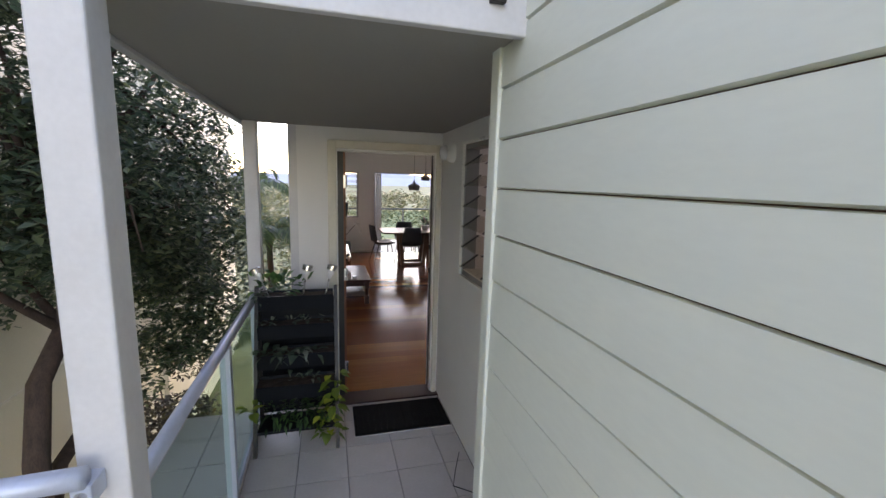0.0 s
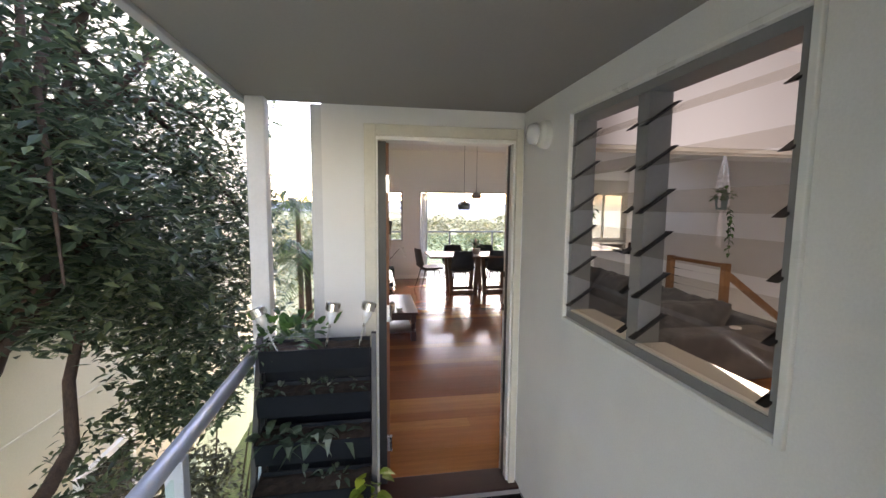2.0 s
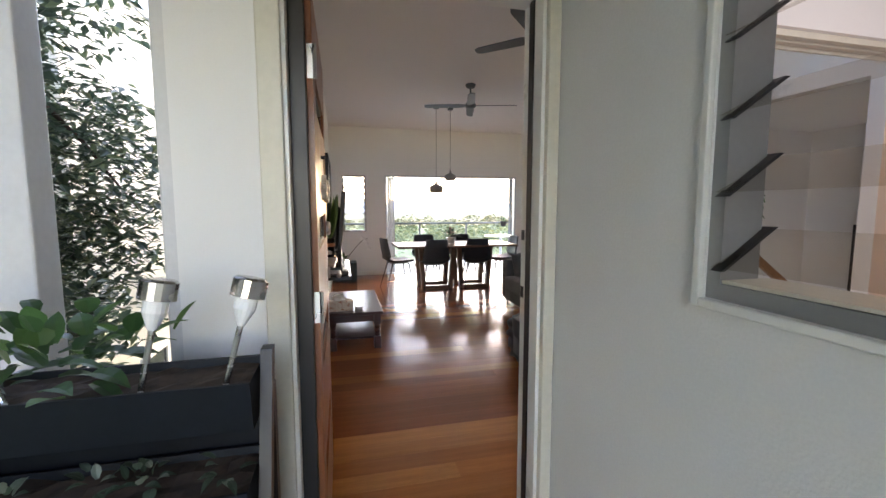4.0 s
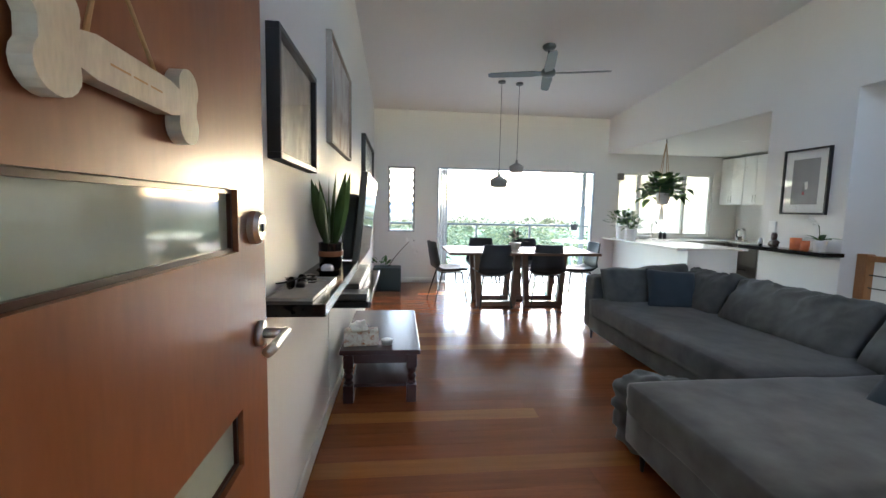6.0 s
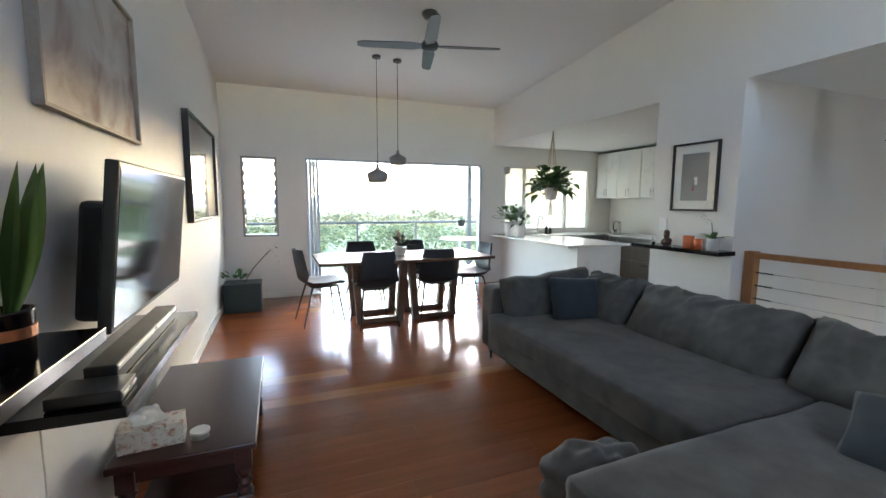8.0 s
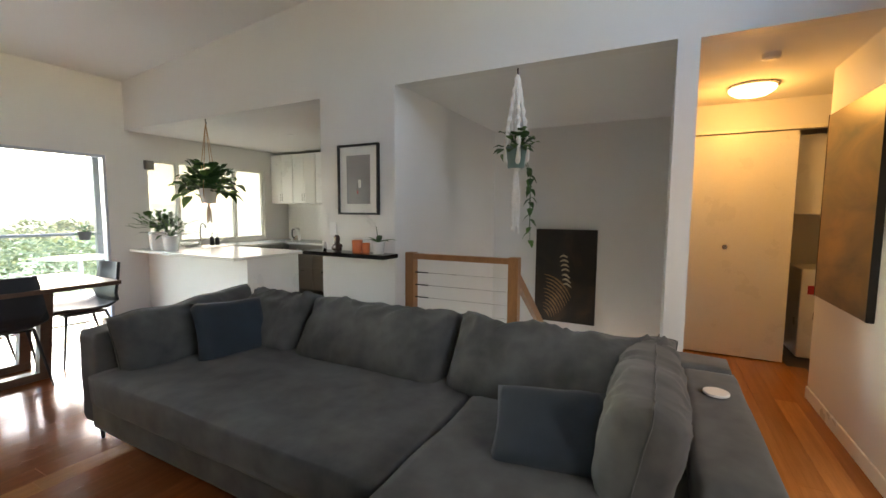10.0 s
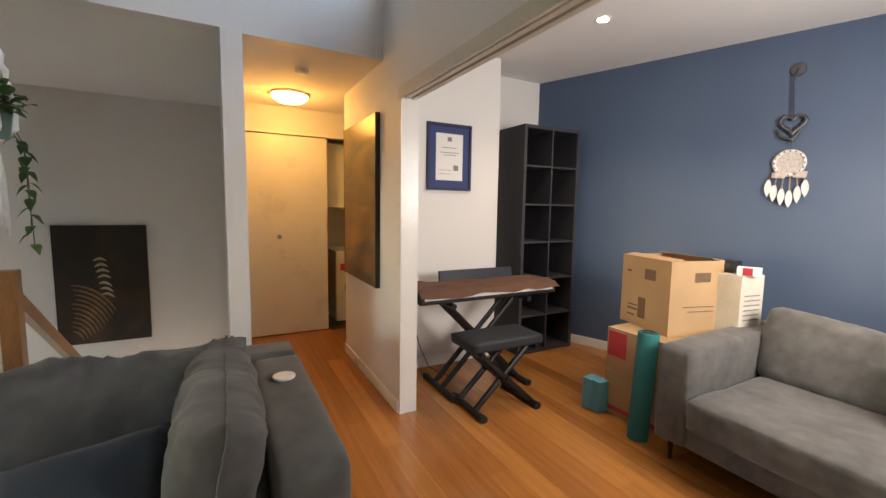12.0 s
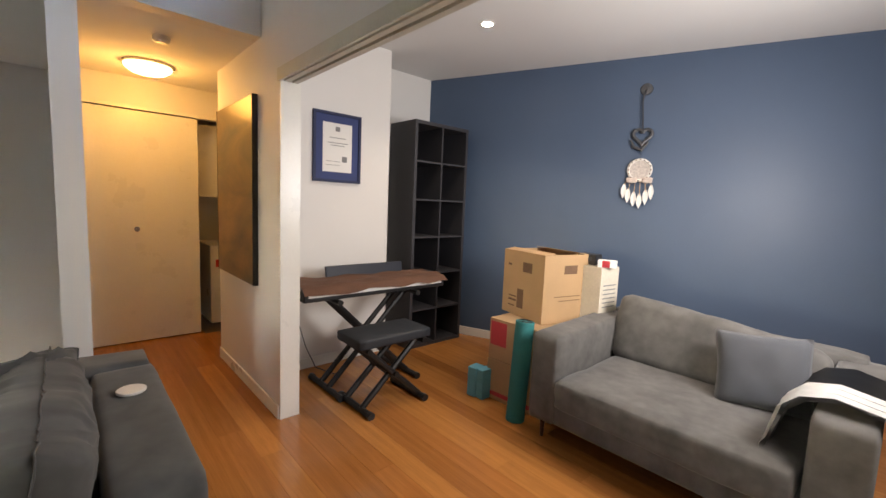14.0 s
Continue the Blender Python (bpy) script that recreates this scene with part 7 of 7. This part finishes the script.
cl += [(rt.uniform(-2.3, -0.95), rt.uniform(1.2, 5.4), rt.uniform(0.7, 3.5), rt.uniform(0.25, 0.5)) for _ in range(46)]
cl += [(rt.uniform(-2.3, -1.3), rt.uniform(0.3, 1.6), rt.uniform(0.2, 3.0), rt.uniform(0.3, 0.5)) for _ in range(8)]
cl += [(rt.uniform(-1.6, -0.8), rt.uniform(4.0, 5.4), rt.uniform(-0.1, 0.9), rt.uniform(0.2, 0.32)) for _ in range(9)]
cl = [c for c in cl if c[2] - c[3] > 1.15 - 0.6 * max(0.0, c[1] - 2.7)]
cl += [(rt.uniform(-2.3, -0.95), rt.uniform(3.4, 5.8), rt.uniform(0.75, 3.2), rt.uniform(0.3, 0.5)) for _ in range(34)]
cl += [(rt.uniform(-1.7, -0.95), rt.uniform(3.9, 5.3), rt.uniform(0.05, 1.2), rt.uniform(0.24, 0.38)) for _ in range(18)]
cl = [c for c in cl if c[2] < 2.1 or rt.random() < 0.42]
cl += [(rt.uniform(-2.3, -1.75), rt.uniform(1.2, 2.4), rt.uniform(0.95, 2.6), rt.uniform(0.26, 0.36)) for _ in range(8)]
tagged(leaf_cloud("crown", cl, 52000, 0.072, M_LEAF, tree, rt), kind="stuff")
shr = thing("garden_shrub", pose(-1.5, 5.4, -3.0), "brown-green shrub in the side garden below the porch", "shrub")
bm = bmesh.new()
for k in range(7):
    a = k * .9
    tube(bm, [(0, 0, 0), (0.25 * math.cos(a), 0.3 * math.sin(a), 1.1), (0.45 * math.cos(a), 0.7 * math.sin(a), 2.3)], [.03, .02, .006], 6)
part("stems", bm, M_BARK, shr)
tagged(leaf_cloud("foliage", [(rt.uniform(-.5, .5), rt.uniform(-.9, .9), rt.uniform(0.9, 2.5), rt.uniform(.25, .4)) for _ in range(18)], 4500, 0.08, leaf_mat("dry_leaf", (0.085, 0.075, 0.055), (0.16, 0.14, 0.07)), shr, rt), kind="stuff")


def palm(x, y, z, h, n, seed, ln=1.5):
    rr = random.Random(seed)
    t = thing("palm_tree", pose(x, y, z), "slender palm with arching feathery fronds", "tree", "palms")
    bm = bmesh.new()
    tube(bm, [(0, 0, 0), (0.05, 0, h * .5), (0.0, 0.05, h)], [.09, .07, .06], 9)
    part("trunk", bm, M_BARK, t)
    for k in range(n):
        a = 2 * math.pi * k / n + rr.uniform(-.2, .2)
        e = rr.uniform(0.35, 1.25)
        bm = bmesh.new()
        pts = []
        for j in range(9):
            s = j / 8
            r = ln * s * math.cos(e) * (1 - .1 * s)
            pts.append(Vector((math.cos(a) * r, math.sin(a) * r + .05, h + ln * s * math.sin(e) - ln * .75 * s * s)))
        tube(bm, pts, [0.012 * (1 - .8 * j / 8) for j in range(9)], 5)
        side = Vector((-math.sin(a), math.cos(a), 0))
        for j in range(1, 33):
            s = j / 32 * 8
            i = min(7, int(s))
            p = pts[i].lerp(pts[i + 1], s - i)
            dr = (pts[i + 1] - pts[i]).normalized()
            for q in (-1, 1):
                leaf(bm, p, side * q + dr * .7, (0, 0, 1), ln * .30 * math.sin(math.pi * (0.12 + .85 * j / 33)), 0.028, 0.5, 3)
        part("frond", bm, M_LEAFP, t)
    return t


palm(-1.15, 9.6, -3.0, 3.6, 13, 1)
palm(-1.75, 12.2, -3.0, 4.6, 12, 2)
palm(-0.75, 7.6, -3.0, 2.6, 11, 3, 1.2)

# ---------------- balcony and view ----------------
slab("balcony_floor", -0.4, 6.4, BY + .12, 13.3, -0.25, -0.03, mat("balcony_deck", (0.50, 0.49, 0.47), 0.55, var=.1, scale=3), "pale balcony floor", "floor")
slab("balcony_roof", -0.4, 6.4, BY + .12, 13.45, 2.32, 2.40, M_CEIL, "white balcony ceiling", "ceiling")
M_ALUD = mat("slate_powder_coat", (0.11, 0.125, 0.14), 0.4, metal=0.2, var=0.06, scale=8)
br = thing("balcony_railing", pose(0, 13.2, 0), "grey metal balcony railing with glass panels", "railing")
bm = bmesh.new()
tube(bm, [(-0.3, 0, 0.955), (6.3, 0, 0.955)], 0.024, 12)
part("top_rail", bm, M_ALUD, br, smooth=True)
for k in range(6):
    x = -0.25 + 1.28 * k
    part("baluster_post", boxes((x - .02, x + .02, -.02, .02, -.03, .935)), M_ALUD, br)
    if k < 5:
        p = part("glass_panel", boxes((x + .04, x + 1.24, -.004, .004, 0.04, 0.90)), M_GLASSG, br)
        p.visible_shadow = False
tagged(finish("balcony_post", boxes((4.80, 4.89, 13.10, 13.19, -.03, 2.32), bevel=.005), M_ALUD), "grey square balcony roof post", "post")
tagged(finish("balcony_beam", boxes((4.05, 4.80, 13.12, 13.17, 2.22, 2.319)), M_ALUD), "short grey beam by the balcony post", "beam", kind="structure")
ot = thing("outdoor_table", pose(4.2, 12.2, -.03), "small pale outdoor table on the balcony", "table")
bm = bmesh.new()
lathe(bm, [(0.0, 0.68), (0.40, 0.68), (0.40, 0.70), (0.0, 0.70)], 28)
part("tabletop", bm, M_WHITE, ot)
bm = bmesh.new()
tube(bm, [(0, 0, 0.0), (0, 0, .68)], .03, 10)
part("pedestal", bm, M_ALU, ot)
bm = bmesh.new()
lathe(bm, [(0.0, 0.0), (0.2, 0.0), (0.2, .02), (0.0, .03)], 20)
part("foot", bm, M_ALU, ot)
hb = hanging("hanging_pot", pose(4.55, 12.9, 2.32), "small dark hanging pot on the balcony", 1.45, 0.09, 0.13, M_BLACK, M_LEAFH, 24, 0.16, 0.09, 0.04, 77, M_BLKMET, 0.0, cord_r=0.002)

# ground: level by the house, falling away to a wide valley
bm = bmesh.new()
xs = [-3000, -800, -200, -60, -20, -8, 0, 8, 20, 60, 200, 800, 3000]
ys = [-400, -60, -10, 0, 8, 14, 22, 34, 60, 120, 300, 900, 3500]
def ground_z(x, y):
    f = min(1.0, max(0.0, (y - 12) / 60))
    return -3.05 - 14 * f * f * (3 - 2 * f) - 6 * min(1, max(0, (y - 60) / 400))
g = [[bm.verts.new((x, y, ground_z(x, y))) for y in ys] for x in xs]
for i in range(len(xs) - 1):
    for j in range(len(ys) - 1):
        bm.faces.new((g[i][j], g[i + 1][j], g[i + 1][j + 1], g[i][j + 1]))
tagged(finish("ground", bm, M_GRASS, smooth=True), "grassy ground falling away to a hazy valley", "ground", kind="structure")
bm = bmesh.new()
for k, (yy, amp, base) in enumerate(((2200, 60, -20), (3300, 110, -20))):
    pts = []
    for i in range(61):
        x = -4500 + 150 * i
        pts.append((x, base + amp * (0.55 + 0.45 * noise.noise((x / 900, k * 5, 0.3))) + 20 * noise.noise((x / 260, k, 2))))
    lo = [bm.verts.new((x, yy - 200, -40)) for x, z in pts]
    hi = [bm.verts.new((x, yy, z)) for x, z in pts]
    for i in range(60):
        bm.faces.new((lo[i], lo[i + 1], hi[i + 1], hi[i]))
tagged(finish("backdrop", bm, M_HILL, smooth=True), "distant hills with haze painted into their pale colour", "hills", kind="structure")
rv = random.Random(41)
cl = []
for k in range(150):
    y = rv.uniform(17, 46)
    x = rv.uniform(-0.75 * y - 3, 0.9 * y + 4)
    top = 0.0 - 0.01 * (y - 17) + rv.uniform(-1.6, 0.7)
    r = rv.uniform(0.8, 1.7)
    cl.append((x, y, top - r * .6, r))
tagged(leaf_cloud("valley_trees", cl, 42000, 0.34, M_LEAFV, None, rv, 0.8, 0.5), "green and golden tree tops below the balcony, colour paled for haze", "trees", kind="stuff")
cl = [(rv.uniform(-40, 60), rv.uniform(50, 110), -2.2 + rv.uniform(-1.2, .8), rv.uniform(1.5, 3.2)) for _ in range(110)]
tagged(leaf_cloud("far_woods", cl, 16000, 0.8, M_LEAFV, None, rv, 0.6, 0.6), "distant bushy woods in the valley", "trees", kind="stuff")


# ---------------- floorboards ----------------
def plank_mesh(length, material):
    bm = bmesh.new()
    w = 0.1292
    prism(bm, [(0.0002, -0.02), (0.0002, -0.0006), (0.001, 0), (w - 0.001, 0), (w - 0.0002, -0.0006), (w - 0.0002, -0.02)], 0, length - 0.0005, "x")
    me = bpy.data.meshes.new("floorboard")
    bmesh.ops.recalc_face_normals(bm, faces=bm.faces)
    bm.to_mesh(me)
    bm.free()
    me.materials.append(material)
    return me


rp = random.Random(11)
floor_thing = new("floor")
tagged(floor_thing, "glossy red-brown hardwood strip floor", "floor", kind="structure")
plank_cache = {}
y = 0.27
while y < BY - 0.01:
    if y < 3.60:
        x0, x1 = 1.08, 5.0
    elif y < FY:
        x0, x1 = DX0 - .02, 6.0
    elif y < 4.66:
        x0, x1 = LX, 6.84
    else:
        x0, x1 = LX, RX + 0.02 if y < 6.77 else 6.83
    x = x0 - rp.random() * 1.2
    long_pale = 6.06 < y < 6.19 and x0 == LX
    if long_pale:
        x = x0
    while x < x1:
        ln = rp.choice((1.5, 1.8, 2.1, 2.4, 2.7))
        first = long_pale and x == x0
        if first:
            ln = 1.33
        a, b = max(x, x0), min(x + ln, x1)
        if b - a > 0.05:
            dice = rp.random()
            # below y 4.75 the lit copies paint brighter light onto the same wood
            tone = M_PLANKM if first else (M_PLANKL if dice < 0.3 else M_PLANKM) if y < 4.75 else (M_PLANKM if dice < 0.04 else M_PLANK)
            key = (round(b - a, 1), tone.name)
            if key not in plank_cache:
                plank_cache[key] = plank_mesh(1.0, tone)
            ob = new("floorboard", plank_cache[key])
            ob.parent = floor_thing
            ob.location = (a, y, 0)
            ob.scale = ((b - a), 1, 1)
        x += ln
    y += 0.1293

# ---------------- porch tiles ----------------
tile_bm = bmesh.new()
box(tile_bm, 0.002, 0.303, 0.002, 0.303, -0.02, 0.0, bevel=0.002)
tile_me = bpy.data.meshes.new("tile")
tile_bm.to_mesh(tile_me)
tile_bm.free()
tile_me.materials.append(M_TILE)
tiles = tagged(new("porch_floor"), "pale square ceramic porch tiles with grey grout", "floor", kind="structure")
for i in range(-2, 5):
    for j in range(0, 17):
        x, y = -0.46 + 0.307 * (i + 1) - 0.27, 3.595 - 0.307 * (j + 1)
        edge = 0.978 if y > 1.5 else 0.575
        cut = min(1.0, (edge - x) / 0.305)
        if cut < 0.1:
            continue
        ob = new("tile", tile_me)
        ob.parent = tiles
        ob.location = (x, y, 0)
        ob.scale = (cut, 1, 1)
